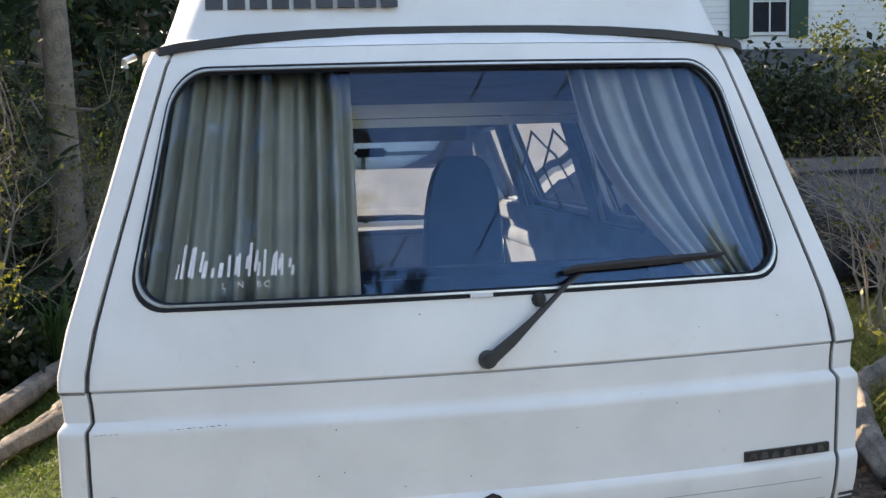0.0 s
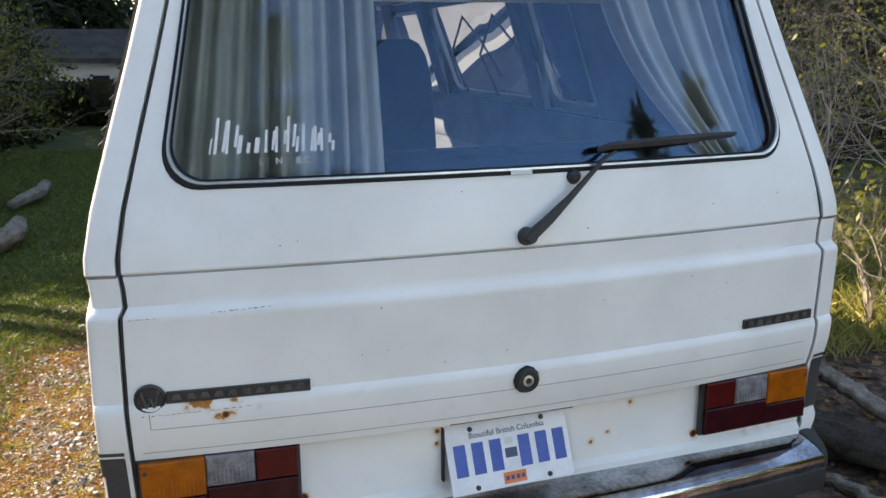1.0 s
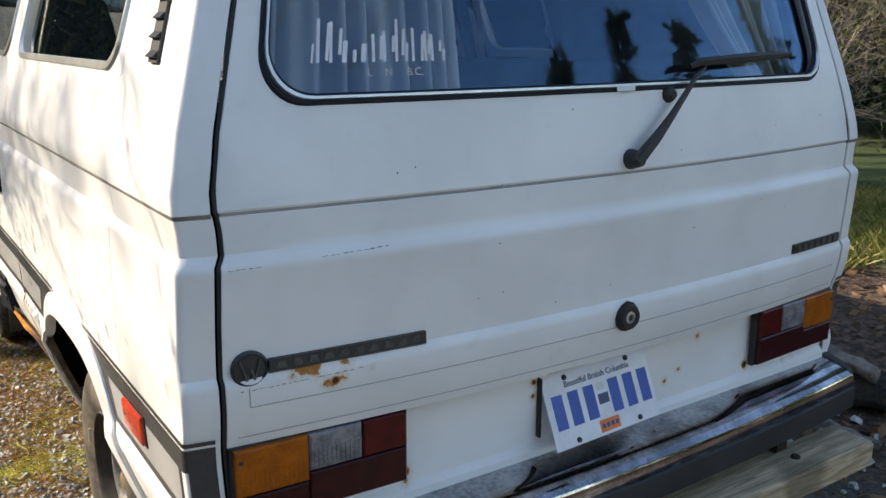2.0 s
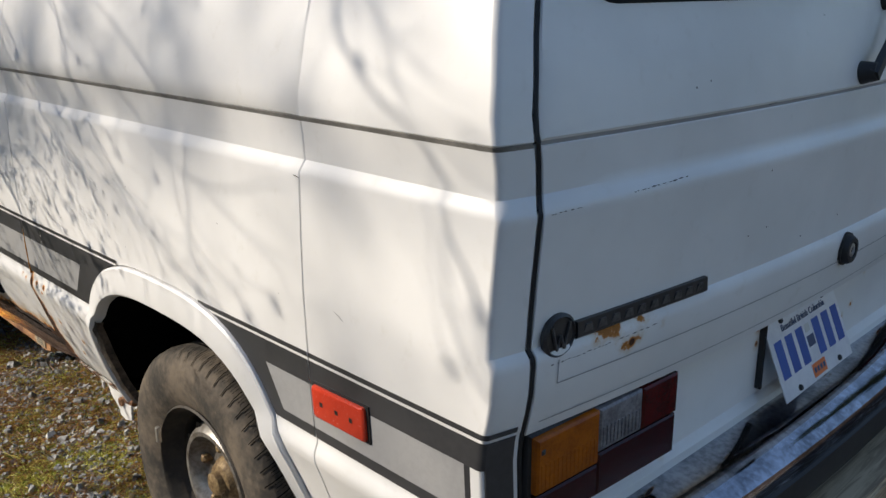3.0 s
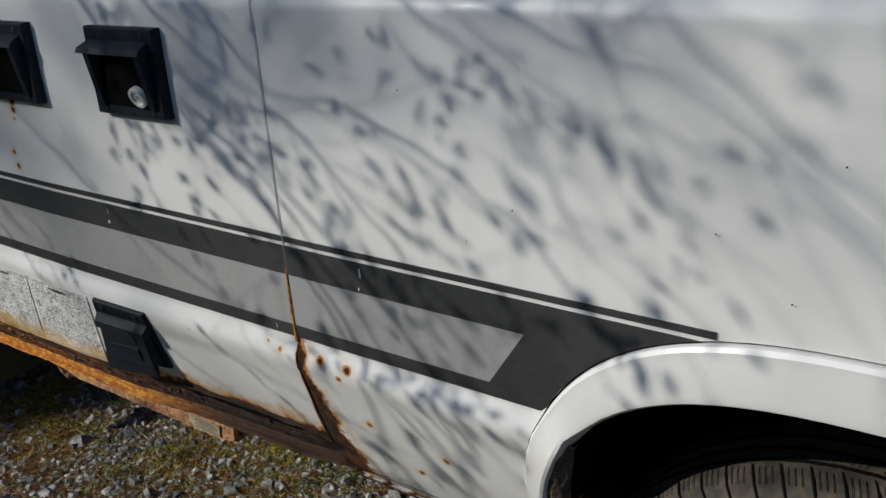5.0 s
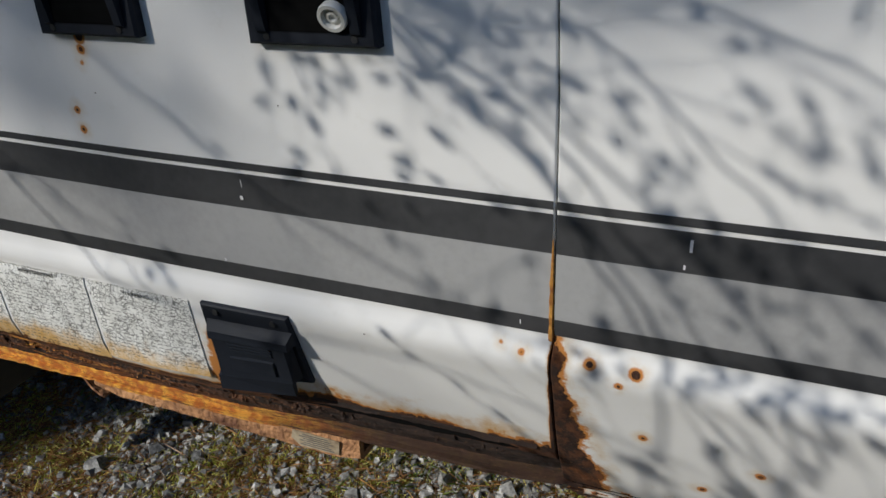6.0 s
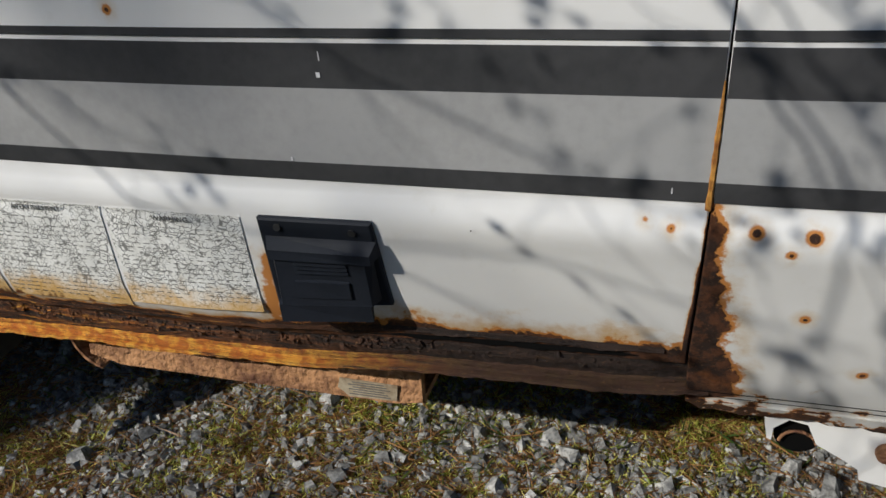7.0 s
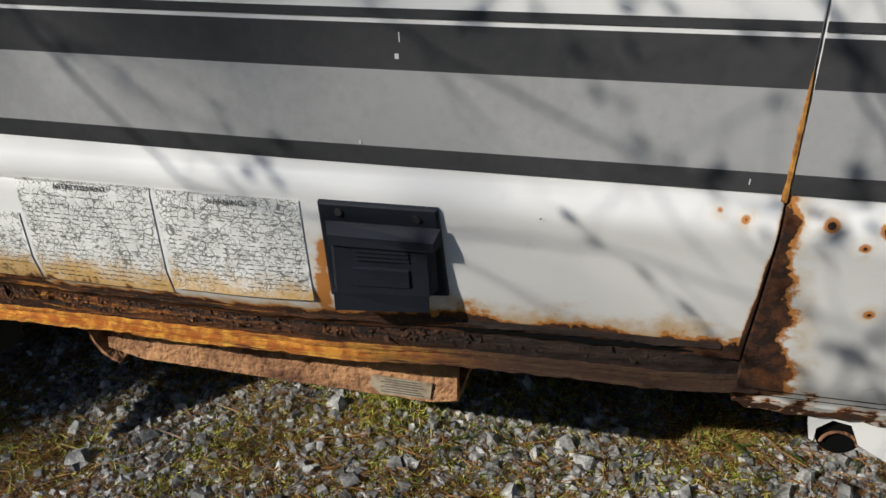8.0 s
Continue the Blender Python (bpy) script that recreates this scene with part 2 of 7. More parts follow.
MAT = {
    "paint": paint("white_paint"),
    "paint_side": paint("white_paint_rusty_side", SIDE_SPOTS, sill=True, flat=(0, 1, 1)),
    "paint_rear": paint("white_paint_rear", REAR_SPOTS, streaks=((-0.73, -0.60, 0.948, 0.961), (-0.675, -0.635, 0.923, 0.932))),
    "rust": flaking("flaking_rust", 0.12),
    "rust_orange": flaking("orange_rust", 0.70),
    "rust_pale": plain("pale_rust_plate", (0.50, 0.26, 0.12), (0.10, 0.038, 0.02), 0.8, 0.0, 11, 80, 1.0, 0.010),
    "rust_yellow": plain("yellow_rust", (0.55, 0.27, 0.05), (0.20, 0.065, 0.012), 0.8, 0, 40, 160, 0.6, 0.002),
    # near-black, no gloss: shade of wells, holes and underbody put into colour
    "dark": plain("shade_black", (0.005, 0.005, 0.005), (0.008, 0.008, 0.008), 0.95, spec=0.0),
    "rubber": plain("black_rubber", (0.014, 0.014, 0.015), (0.028, 0.028, 0.028), 0.55, 0, 8, 80, 0.2, 0.001),
    "plastic": plain("black_plastic", (0.012, 0.015, 0.021), (0.018, 0.021, 0.029), 0.6, 0, 6, 200, 0.15, 0.0006, spec=0.15),
    "stripe_dark": plain("dark_grey_stripe", (0.038, 0.039, 0.042), (0.058, 0.058, 0.061), 0.38, 0, 5, 90),
    "stripe_grey": plain("light_grey_stripe", (0.31, 0.31, 0.31), (0.37, 0.37, 0.37), 0.42, 0, 5, 90),
    "tyre": plain("dusty_tyre", (0.030, 0.027, 0.023), (0.135, 0.108, 0.080), 0.85, 0, 9, 60, 0.6, 0.003),
    "rim": plain("weathered_steel", (0.36, 0.35, 0.33), (0.13, 0.11, 0.09), 0.42, 0.6, 18, 90, 0.4, 0.002),
    "rim_dark": plain("dark_steel", (0.02, 0.018, 0.016), (0.05, 0.04, 0.03), 0.7, 0.1, 18, 90, 0.4, 0.002),
    "brass": plain("grimy_hub", (0.28, 0.20, 0.10), (0.10, 0.06, 0.03), 0.6, 0.3, 30, 120, 0.5, 0.002),
    "chrome": plain("scuffed_chrome", (0.50, 0.52, 0.57), (0.17, 0.18, 0.20), 0.07, 1.0, 9, 90, 0.06, 0.0006),
    "alu": plain("aluminium_trim", (0.62, 0.62, 0.60), (0.5, 0.5, 0.48), 0.35, 0.8, 9, 70),
    "red": plain("red_lens", (0.090, 0.004, 0.004), (0.055, 0.003, 0.003), 0.14, 0, 30, 220, 0.5, 0.0015, spec=0.3),
    "dark_red": plain("dark_red_lens", (0.042, 0.003, 0.005), (0.026, 0.002, 0.004), 0.14, 0, 30, 220, 0.5, 0.0015, spec=0.3),
    "amber": plain("amber_lens", (0.42, 0.105, 0.003), (0.27, 0.062, 0.003), 0.14, 0, 30, 220, 0.5, 0.0015, spec=0.3),
    "clear": plain("clear_lens", (0.26, 0.25, 0.26), (0.12, 0.115, 0.12), 0.16, 0, 40, 220, 0.6, 0.0015, spec=0.3),
    "marker": plain("red_marker_lens", (0.62, 0.055, 0.025), (0.52, 0.04, 0.018), 0.25, 0, 30, 220, 0.3, 0.001, coat=0.3),
    "plate": plain("plate_white", (0.74, 0.75, 0.77), (0.64, 0.65, 0.68), 0.4, 0, 12, 90),
    "blue": plain("plate_blue", (0.018, 0.07, 0.33), (0.03, 0.10, 0.40), 0.45),
    "navy": plain("plate_navy", (0.04, 0.06, 0.13), (0.05, 0.07, 0.15), 0.5),
    "orange": plain("orange_sticker", (0.80, 0.20, 0.05), (0.7, 0.16, 0.04), 0.5),
    "badge": plain("badge_black", (0.018, 0.018, 0.020), (0.035, 0.035, 0.036), 0.4, 0, 40, 200),
    "badge_grey": plain("badge_worn", (0.12, 0.12, 0.12), (0.05, 0.05, 0.05), 0.45, 0.3, 60, 200),
    "label": plain("label_white", (0.62, 0.62, 0.59), (0.50, 0.50, 0.47), 0.5, 0, 20, 120, 0.3, 0.001),
    "label_ink": plain("label_ink", (0.06, 0.06, 0.055), (0.16, 0.16, 0.15), 0.6),
    "old_paper": plain("stained_paper", (0.42, 0.36, 0.26), (0.22, 0.16, 0.10), 0.7, 0, 40, 150),
    "letter": plain("window_lettering", (0.75, 0.74, 0.76), (0.6, 0.6, 0.62), 0.5),
    "wood": None, "glass": glass("window_glass", (0.86, 0.93, 0.97), (0.27, 0.53, 0.92), 1.76), "glass_clear": glass("side_glass", (0.85, 0.9, 0.88)),
    "cloth": plain("curtain_cloth", (0.60, 0.585, 0.52), (0.47, 0.46, 0.41), 0.9, 0, 9, 300, 0.3, 0.001),
    "seat": plain("blue_seat_cloth", (0.018, 0.030, 0.062), (0.026, 0.040, 0.075), 0.95, 0, 9, 300, 0.3, 0.001),
    "valance": plain("valance_cream", (0.82, 0.82, 0.74), (0.76, 0.76, 0.69), 0.6),
    "trim": plain("interior_trim", (0.42, 0.42, 0.39), (0.36, 0.36, 0.34), 0.7),
    "inside": plain("interior_panel", (0.15, 0.165, 0.19), (0.11, 0.12, 0.14), 0.8),
    "stone": plain("gravel_stone", (0.085, 0.086, 0.087), (0.43, 0.43, 0.42), 0.7, 0, 40, 170, 0.5, 0.002, island=0.66),
    "bark_pale": plain("lichened_bark", (0.24, 0.20, 0.155), (0.12, 0.10, 0.08), 0.9, 0, 5, 40, 0.9, 0.015),
    "twig": plain("bare_twig", (0.19, 0.155, 0.12), (0.31, 0.265, 0.21), 0.85, 0, 5, 60),
    "bark": plain("bark", (0.06, 0.045, 0.034), (0.13, 0.10, 0.08), 0.9, 0, 5, 40, 0.8, 0.01),
    "siding": plain("white_siding", (0.74, 0.76, 0.77), (0.66, 0.68, 0.70), 0.6, 0, 1.2, 40, per_object=0.04),
    "shutter": plain("green_shutter", (0.012, 0.05, 0.035), (0.018, 0.065, 0.045), 0.5),
    "shingle": plain("grey_shingle", (0.11, 0.115, 0.12), (0.06, 0.062, 0.066), 0.9, 0, 3, 25, 0.5, 0.01, per_object=0.2),
    "car": plain("dark_car_paint", (0.008, 0.009, 0.011), (0.013, 0.014, 0.017), 0.4, 0.0, 3, 60, spec=0.12),
    "driftwood": plain("grey_driftwood", (0.25, 0.215, 0.175), (0.09, 0.072, 0.055), 0.85, 0, 6, 60, 0.9, 0.008),
    "driftwood_dark": plain("dark_log", (0.055, 0.044, 0.034), (0.014, 0.011, 0.009), 0.9, 0, 7, 70, 1.0, 0.010),
    "fence": plain("weathered_fence", (0.20, 0.15, 0.105), (0.11, 0.08, 0.055), 0.85, 0, 3, 40, 0.5, 0.004, per_object=0.15),
    "groove": plain("dull_seam", (0.24, 0.23, 0.21), (0.15, 0.145, 0.13), 0.9, 0, 20, 90),
    "mud": plain("dried_mud_rubber", (0.045, 0.037, 0.030), (0.15, 0.115, 0.085), 0.9, 0, 25, 140, 0.9, 0.004),
    "wire": plain("black_cable", (0.01, 0.01, 0.01), (0.02, 0.02, 0.02), 0.6),
}


def leafy(name, c1, c2):
    m, nt, b = nodes_of(name)
    r = nt.nodes.new("ShaderNodeNewGeometry").outputs["Random Per Island"]
    col = mixed(nt, r, c1, c2)
    nt.links.new(col, b.inputs["Base Color"])
    b.inputs["Roughness"].default_value = 0.5
    tl, mx = nt.nodes.new("ShaderNodeBsdfTranslucent"), nt.nodes.new("ShaderNodeMixShader")
    nt.links.new(col, tl.inputs[0])
    mx.inputs[0].default_value = 0.45
    nt.links.new(b.outputs[0], mx.inputs[1])
    nt.links.new(tl.outputs[0], mx.inputs[2])
    nt.links.new(mx.outputs[0], nt.nodes["Material Output"].inputs[0])
    return m


def stained_label():
    m, nt, b = nodes_of("crazed_label")
    pos = nt.nodes.new("ShaderNodeNewGeometry").outputs["Position"]
    sep = nt.nodes.new("ShaderNodeSeparateXYZ")
    nt.links.new(pos, sep.inputs[0])
    n1, n2 = noise_out(nt, 30, 6, 0.65), noise_out(nt, 110, 4)
    c = mixed(nt, band(nt, n1, 0.35, 0.65), (0.84, 0.84, 0.81), (0.70, 0.70, 0.67))
    c = mixed(nt, op(nt, "MULTIPLY", band(nt, n2, 0.58, 0.72), 0.4), c, (0.34, 0.34, 0.31))
    mp = nt.nodes.new("ShaderNodeMapping")
    mp.inputs["Scale"].default_value = (0.0, 1.0, 1.15)
    wobble = nt.nodes.new("ShaderNodeVectorMath")
    wobble.operation = "MULTIPLY_ADD"
    nt.links.new(noise_out(nt, 60, 3, colour=True), wobble.inputs[0])
    wobble.inputs[1].default_value = (0.012, 0.012, 0.012)
    nt.links.new(pos, wobble.inputs[2])
    nt.links.new(wobble.outputs[0], mp.inputs[0])
    crack = None
    for scale, width in ((95, 0.055), (170, 0.06)):
        vo = nt.nodes.new("ShaderNodeTexVoronoi")
        vo.feature = "DISTANCE_TO_EDGE"
        vo.inputs["Scale"].default_value = scale
        nt.links.new(mp.outputs[0], vo.inputs["Vector"])
        one = op(nt, "SUBTRACT", 1.0, band(nt, vo.outputs["Distance"], width * 0.4, width))
        one = op(nt, "MULTIPLY", one, band(nt, noise_out(nt, scale * 0.45, 2), 0.42, 0.52))
        crack = one if crack is None else op(nt, "MAXIMUM", crack, one)
    c = mixed(nt, op(nt, "MULTIPLY", crack, 0.78), c, (0.05, 0.05, 0.045))
    low = op(nt, "SUBTRACT", op(nt, "ADD", 0.562, op(nt, "MULTIPLY", op(nt, "SUBTRACT", n1, 0.5), 0.09)), sep.outputs[2])
    c = mixed(nt, op(nt, "MULTIPLY", band(nt, low, -0.015, 0.030), 0.85), c, (0.62, 0.36, 0.085))
    c = mixed(nt, band(nt, low, 0.030, 0.040), c, RUST_MID)
    nt.links.new(c, b.inputs["Base Color"])
    b.inputs["Roughness"].default_value = 0.5
    bumped(nt, b, n2, 0.4, 0.001)
    return m


MAT["side_label"] = stained_label()
MAT["leaf_yellow"] = leafy("spring_leaf", (0.045, 0.065, 0.010), (0.20, 0.20, 0.022))
MAT["leaf_green"] = leafy("green_leaf", (0.006, 0.015, 0.005), (0.026, 0.042, 0.012))
MAT["needle"] = leafy("conifer_needles", (0.012, 0.028, 0.014), (0.03, 0.055, 0.022))
MAT["grass"] = leafy("grass_blade", (0.05, 0.10, 0.018), (0.17, 0.21, 0.04))
MAT["moss"] = leafy("moss_and_straw", (0.26, 0.36, 0.03), (0.95, 0.86, 0.26))
MAT["straw"] = leafy("straw_and_grass", (0.10, 0.14, 0.02), (0.42, 0.36, 0.12))
MAT["strap"] = leafy("strap_leaf", (0.035, 0.075, 0.022), (0.085, 0.15, 0.05))
MAT["dry_needle"] = leafy("dry_needles", (0.15, 0.065, 0.022), (0.56, 0.31, 0.12))
MAT["litter"] = leafy("fallen_leaves", (0.085, 0.042, 0.018), (0.36, 0.20, 0.095))


def wood_material():
    m, nt, b = nodes_of("weathered_board")
    tc = nt.nodes.new("ShaderNodeTexCoord").outputs["Object"]
    mp = nt.nodes.new("ShaderNodeMapping")
    mp.inputs["Scale"].default_value = (1.0, 14, 14)
    nt.links.new(tc, mp.inputs[0])
    g = noise_out(nt, 5, 6, 0.6, mp.outputs[0], 1.2)
    k = noise_out(nt, 3, 2, 0.5, tc)
    c = mixed(nt, band(nt, g, 0.35, 0.65), (0.54, 0.42, 0.27), (0.27, 0.20, 0.125))
    c = mixed(nt, op(nt, "MULTIPLY", band(nt, k, 0.6, 0.72), 0.6), c, (0.06, 0.045, 0.03))
    nt.links.new(c, b.inputs["Base Color"])
    b.inputs["Roughness"].default_value = 0.8
    bumped(nt, b, g, 0.5, 0.003)
    return m


MAT["wood"] = wood_material()


def ground_material():
    m, nt, b = nodes_of("gravel_and_moss")
    pos = nt.nodes.new("ShaderNodeNewGeometry").outputs["Position"]
    sep = nt.nodes.new("ShaderNodeSeparateXYZ")
    nt.links.new(pos, sep.inputs[0])
    vo = nt.nodes.new("ShaderNodeTexVoronoi")
    vo.inputs["Scale"].default_value = 55
    nt.links.new(pos, vo.inputs["Vector"])
    n1, n2, n3 = noise_out(nt, 2.2, 5), noise_out(nt, 26, 4), noise_out(nt, 120, 3)
    grav = mixed(nt, vo.outputs["Color"], (0.022, 0.020, 0.017), (0.11, 0.103, 0.092))
    soil = mixed(nt, band(nt, n2, 0.35, 0.65), (0.030, 0.021, 0.012), (0.095, 0.066, 0.032))
    near = mixed(nt, band(nt, n2, 0.42, 0.6), grav, soil)
    green = mixed(nt, n3, (0.018, 0.036, 0.009), (0.060, 0.088, 0.020))
    far = op(nt, "ADD", sep.outputs[1], op(nt, "MULTIPLY", op(nt, "SUBTRACT", n1, 0.5), 5.0))
    col = mixed(nt, op(nt, "MULTIPLY", band(nt, far, 3.2, 5.2), 0.92), near, green)
    verge = op(nt, "MULTIPLY", band(nt, op(nt, "SUBTRACT", op(nt, "MULTIPLY", n1, 0.5), sep.outputs[0]), 1.65, 1.95), band(nt, far, 1.2, 2.6))
    col = mixed(nt, op(nt, "MULTIPLY", verge, 0.92), col, green)
    side = op(nt, "ADD", sep.outputs[0], op(nt, "MULTIPLY", op(nt, "SUBTRACT", n1, 0.5), 1.5))
    bark = mixed(nt, band(nt, n2, 0.4, 0.65), (0.035, 0.022, 0.014), (0.13, 0.075, 0.045))
    col = mixed(nt, band(nt, side, 1.25, 1.7), col, bark)
    lawn = band(nt, op(nt, "ADD", sep.outputs[0], op(nt, "MULTIPLY", sep.outputs[1], 0.55)), 4.3, 4.9)
    col = mixed(nt, lawn, col, green)
    nt.links.new(col, b.inputs["Base Color"])
    b.inputs["Roughness"].default_value = 0.95
    bumped(nt, b, op(nt, "ADD", op(nt, "MULTIPLY", vo.outputs["Distance"], -1.0), n3), 0.9, 0.012)
    return m


MAT["ground"] = ground_material()


# ---- building helpers ----
def mesh_of(name, verts, faces, smooth=None):
    me = bpy.data.meshes.new(name)
    me.from_pydata([tuple(v) for v in verts], [], [tuple(f) for f in faces])
    if smooth is not None:
        me.shade_smooth()
        me.set_sharp_from_angle(angle=radians(smooth))
    return me


def link(name, me, material, parent=None, label="", at=None):
    me.materials.append(MAT[material] if isinstance(material, str) else material)
    ob = new(name, me)
    if at is not None:
        ob.matrix_world = at
    if parent is not None:
        ob.parent = parent
    if label:
        ob["label"] = label
    return ob


def part(name, bm, material, parent, label="", smooth=35):
    bmesh.ops.recalc_face_normals(bm, faces=bm.faces)
    me = bpy.data.meshes.new(name)
    bm.to_mesh(me)
    bm.free()
    me.shade_smooth()
    me.set_sharp_from_angle(angle=radians(smooth))
    return link(name, me, material, parent, label)


def thing(name, label, category, group="", at=(0, 0, 0), kind=""):
    ob = new(name)
    ob.location = at
    return tagged(ob, label, category, group, kind)


def box(x0, x1, y0, y1, z0, z1, bevel=0.0, segments=2, turn=None, bm=None):
    bm = bm or bmesh.new()
    m = Matrix.LocRotScale(((x0 + x1) / 2, (y0 + y1) / 2, (z0 + z1) / 2), turn, (abs(x1 - x0), abs(y1 - y0), abs(z1 - z0)))
    made = bmesh.ops.create_cube(bm, size=1, matrix=m)
    if bevel:
        edges = list({e for v in made["verts"] for e in v.link_edges})
        bmesh.ops.bevel(bm, geom=edges, offset=bevel, segments=segments, affect="EDGES")
    return bm


def tube(points, radius, sides=8, closed=False, bm=None):
    """A round rod along points; radius may be a list."""
    bm = bm or bmesh.new()
    pts = [Vector(p) for p in points]
    radii = radius if isinstance(radius, (list, tuple)) else [radius] * len(pts)
    rings = []
    for i, p in enumerate(pts):
        a, b = pts[i - 1] if i or closed else p, pts[(i + 1) % len(pts)] if i + 1 < len(pts) or closed else p
        d = (b - a).normalized()
        u = d.cross(Vector((0.13, 0.31, 0.94))).normalized()
        w = d.cross(u)
        rings.append([bm.verts.new(p + radii[i] * (u * math.cos(k * math.tau / sides) + w * math.sin(k * math.tau / sides))) for k in range(sides)])
    for i in range(len(rings) - (0 if closed else 1)):
        r, s = rings[i], rings[(i + 1) % len(rings)]
        for k in range(sides):
            bm.faces.new((r[k], r[(k + 1) % sides], s[(k + 1) % sides], s[k]))
    if not closed:
        bm.faces.new(rings[0][::-1])
        bm.faces.new(rings[-1])
    return bm


def sweep(sections, caps=True, bm=None, closed=True):
    """Joins rings of equally many points into one skin."""
    bm = bm or bmesh.new()
    rings = [[bm.verts.new(p) for p in ring] for ring in sections]
    n = len(rings[0])
    for r, s in zip(rings, rings[1:]):
        for k in range(n if closed else n - 1):
            bm.faces.new((r[k], r[(k + 1) % n], s[(k + 1) % n], s[k]))
    if caps and closed:
        bm.faces.new(rings[0][::-1])
        bm.faces.new(rings[-1])
    return bm


def lathe(profile, centre, sides=48, bm=None):
    """Turns (radius, x) pairs round an axis along x through centre."""
    rings = []
    for r, x in profile:
        rings.append([Vector((centre[0] + x, centre[1] + r * math.cos(k * math.tau / sides), centre[2] + r * math.sin(k * math.tau / sides))) for k in range(sides)])
    return sweep(rings, caps=False, bm=bm)


def lettering(name, text, size, m, material, parent, thick=0.0006, squeeze=1.0):
    cu = bpy.data.curves.new(name, "FONT")
    cu.body, cu.size, cu.extrude, cu.align_x, cu.resolution_u = text, size, thick, "CENTER", 3
    tmp = bpy.data.objects.new(name, cu)
    scene.collection.objects.link(tmp)
    me = bpy.data.meshes.new_from_object(tmp.evaluated_get(bpy.context.evaluated_depsgraph_get()))
    bpy.data.objects.remove(tmp)
    bpy.data.curves.remove(cu)
    me.transform(m @ Matrix.Diagonal((squeeze, 1, 1, 1)))
    return link(name, me, material, parent)


def table(rows):
    zs, vs = [r[0] for r in rows], [r[1] for r in rows]
    return lambda z: float(np.interp(z, zs, vs))


# ---- the van's skin: t runs along the plan from the middle of the rear, round the corner and forward; z is the height ----
HALF = table(((0.38, 0.800), (0.435, 0.838), (0.50, 0.864), (0.56, 0.886), (0.62, 0.905), (0.655, 0.9175), (0.668, 0.9190), (0.676, 0.9175), (0.694, 0.9105), (0.70, 0.9105), (0.72, 0.913), (0.85, 0.919),
              (0.95, 0.921), (1.05, 0.919), (1.132, 0.916), (1.146, 0.9150), (1.162, 0.9035), (1.20, 0.9050), (1.2245, 0.9085), (1.2255, 0.9115), (1.26, 0.9105), (1.35, 0.889),
              (1.42, 0.866), (1.51, 0.836), (1.63, 0.795), (1.77, 0.750), (1.90, 0.706), (1.94, 0.688), (1.965, 0.655), (1.985, 0.590)))
BACK = table(((0.38, 0.02), (0.80, 0.02), (0.832, 0.016), (0.87, 0.006), (0.90, 0.0), (0.94, -0.003), (0.952, -0.002), (0.962, 0.006), (1.0, 0.004), (1.131, -0.005),
              (1.142, -0.006), (1.162, 0.007), (1.2245, 0.0075), (1.2255, 0.005), (1.30, 0.016), (1.4, 0.036), (1.6, 0.083), (1.8, 0.130), (1.90, 0.155), (1.94, 0.172), (1.965, 0.20), (1.985, 0.25)))
SWELL = table(((0.0, -0.013), (0.45, -0.009), (1.1, -0.003), (1.7, 0.002), (2.2, 0.014), (3.0, 0.014), (3.9, -0.012), (4.2, -0.045), (4.4, -0.11)))
FRONT = table(((0.38, 4.34), (0.9, 4.38), (1.2, 4.33), (1.9, 3.86), (1.985, 3.72)))
RELIEF = table(((1.9, 0.0), (2.04, 0.12), (2.16, 0.75), (2.26, 0.97), (3.2, 1.0), (3.6, 0.3), (4.4, 0.0)))
FOOT = table(((0.38, 0.0), (0.47, 0.15), (0.50, 0.40), (0.54, 1.0), (0.655, 1.0), (0.66, 0.0), (2.0, 0.0)))
LEAN = table(((0.38, 0.017), (0.45, 0.016), (0.50, 0.015), (0.60, 0.008), (0.71, 0.0015), (0.80, -0.003), (0.95, -0.009), (1.10, -0.009), (1.21, 0.0), (2.0, 0.0)))
GAP_T, SIDE_T = 0.838, 0.84


def rise(y):
    """How far the pressed line and the stripes climb towards the front."""
    return 0.0145 * min(max(0.0, y - 1.66), 1.6)


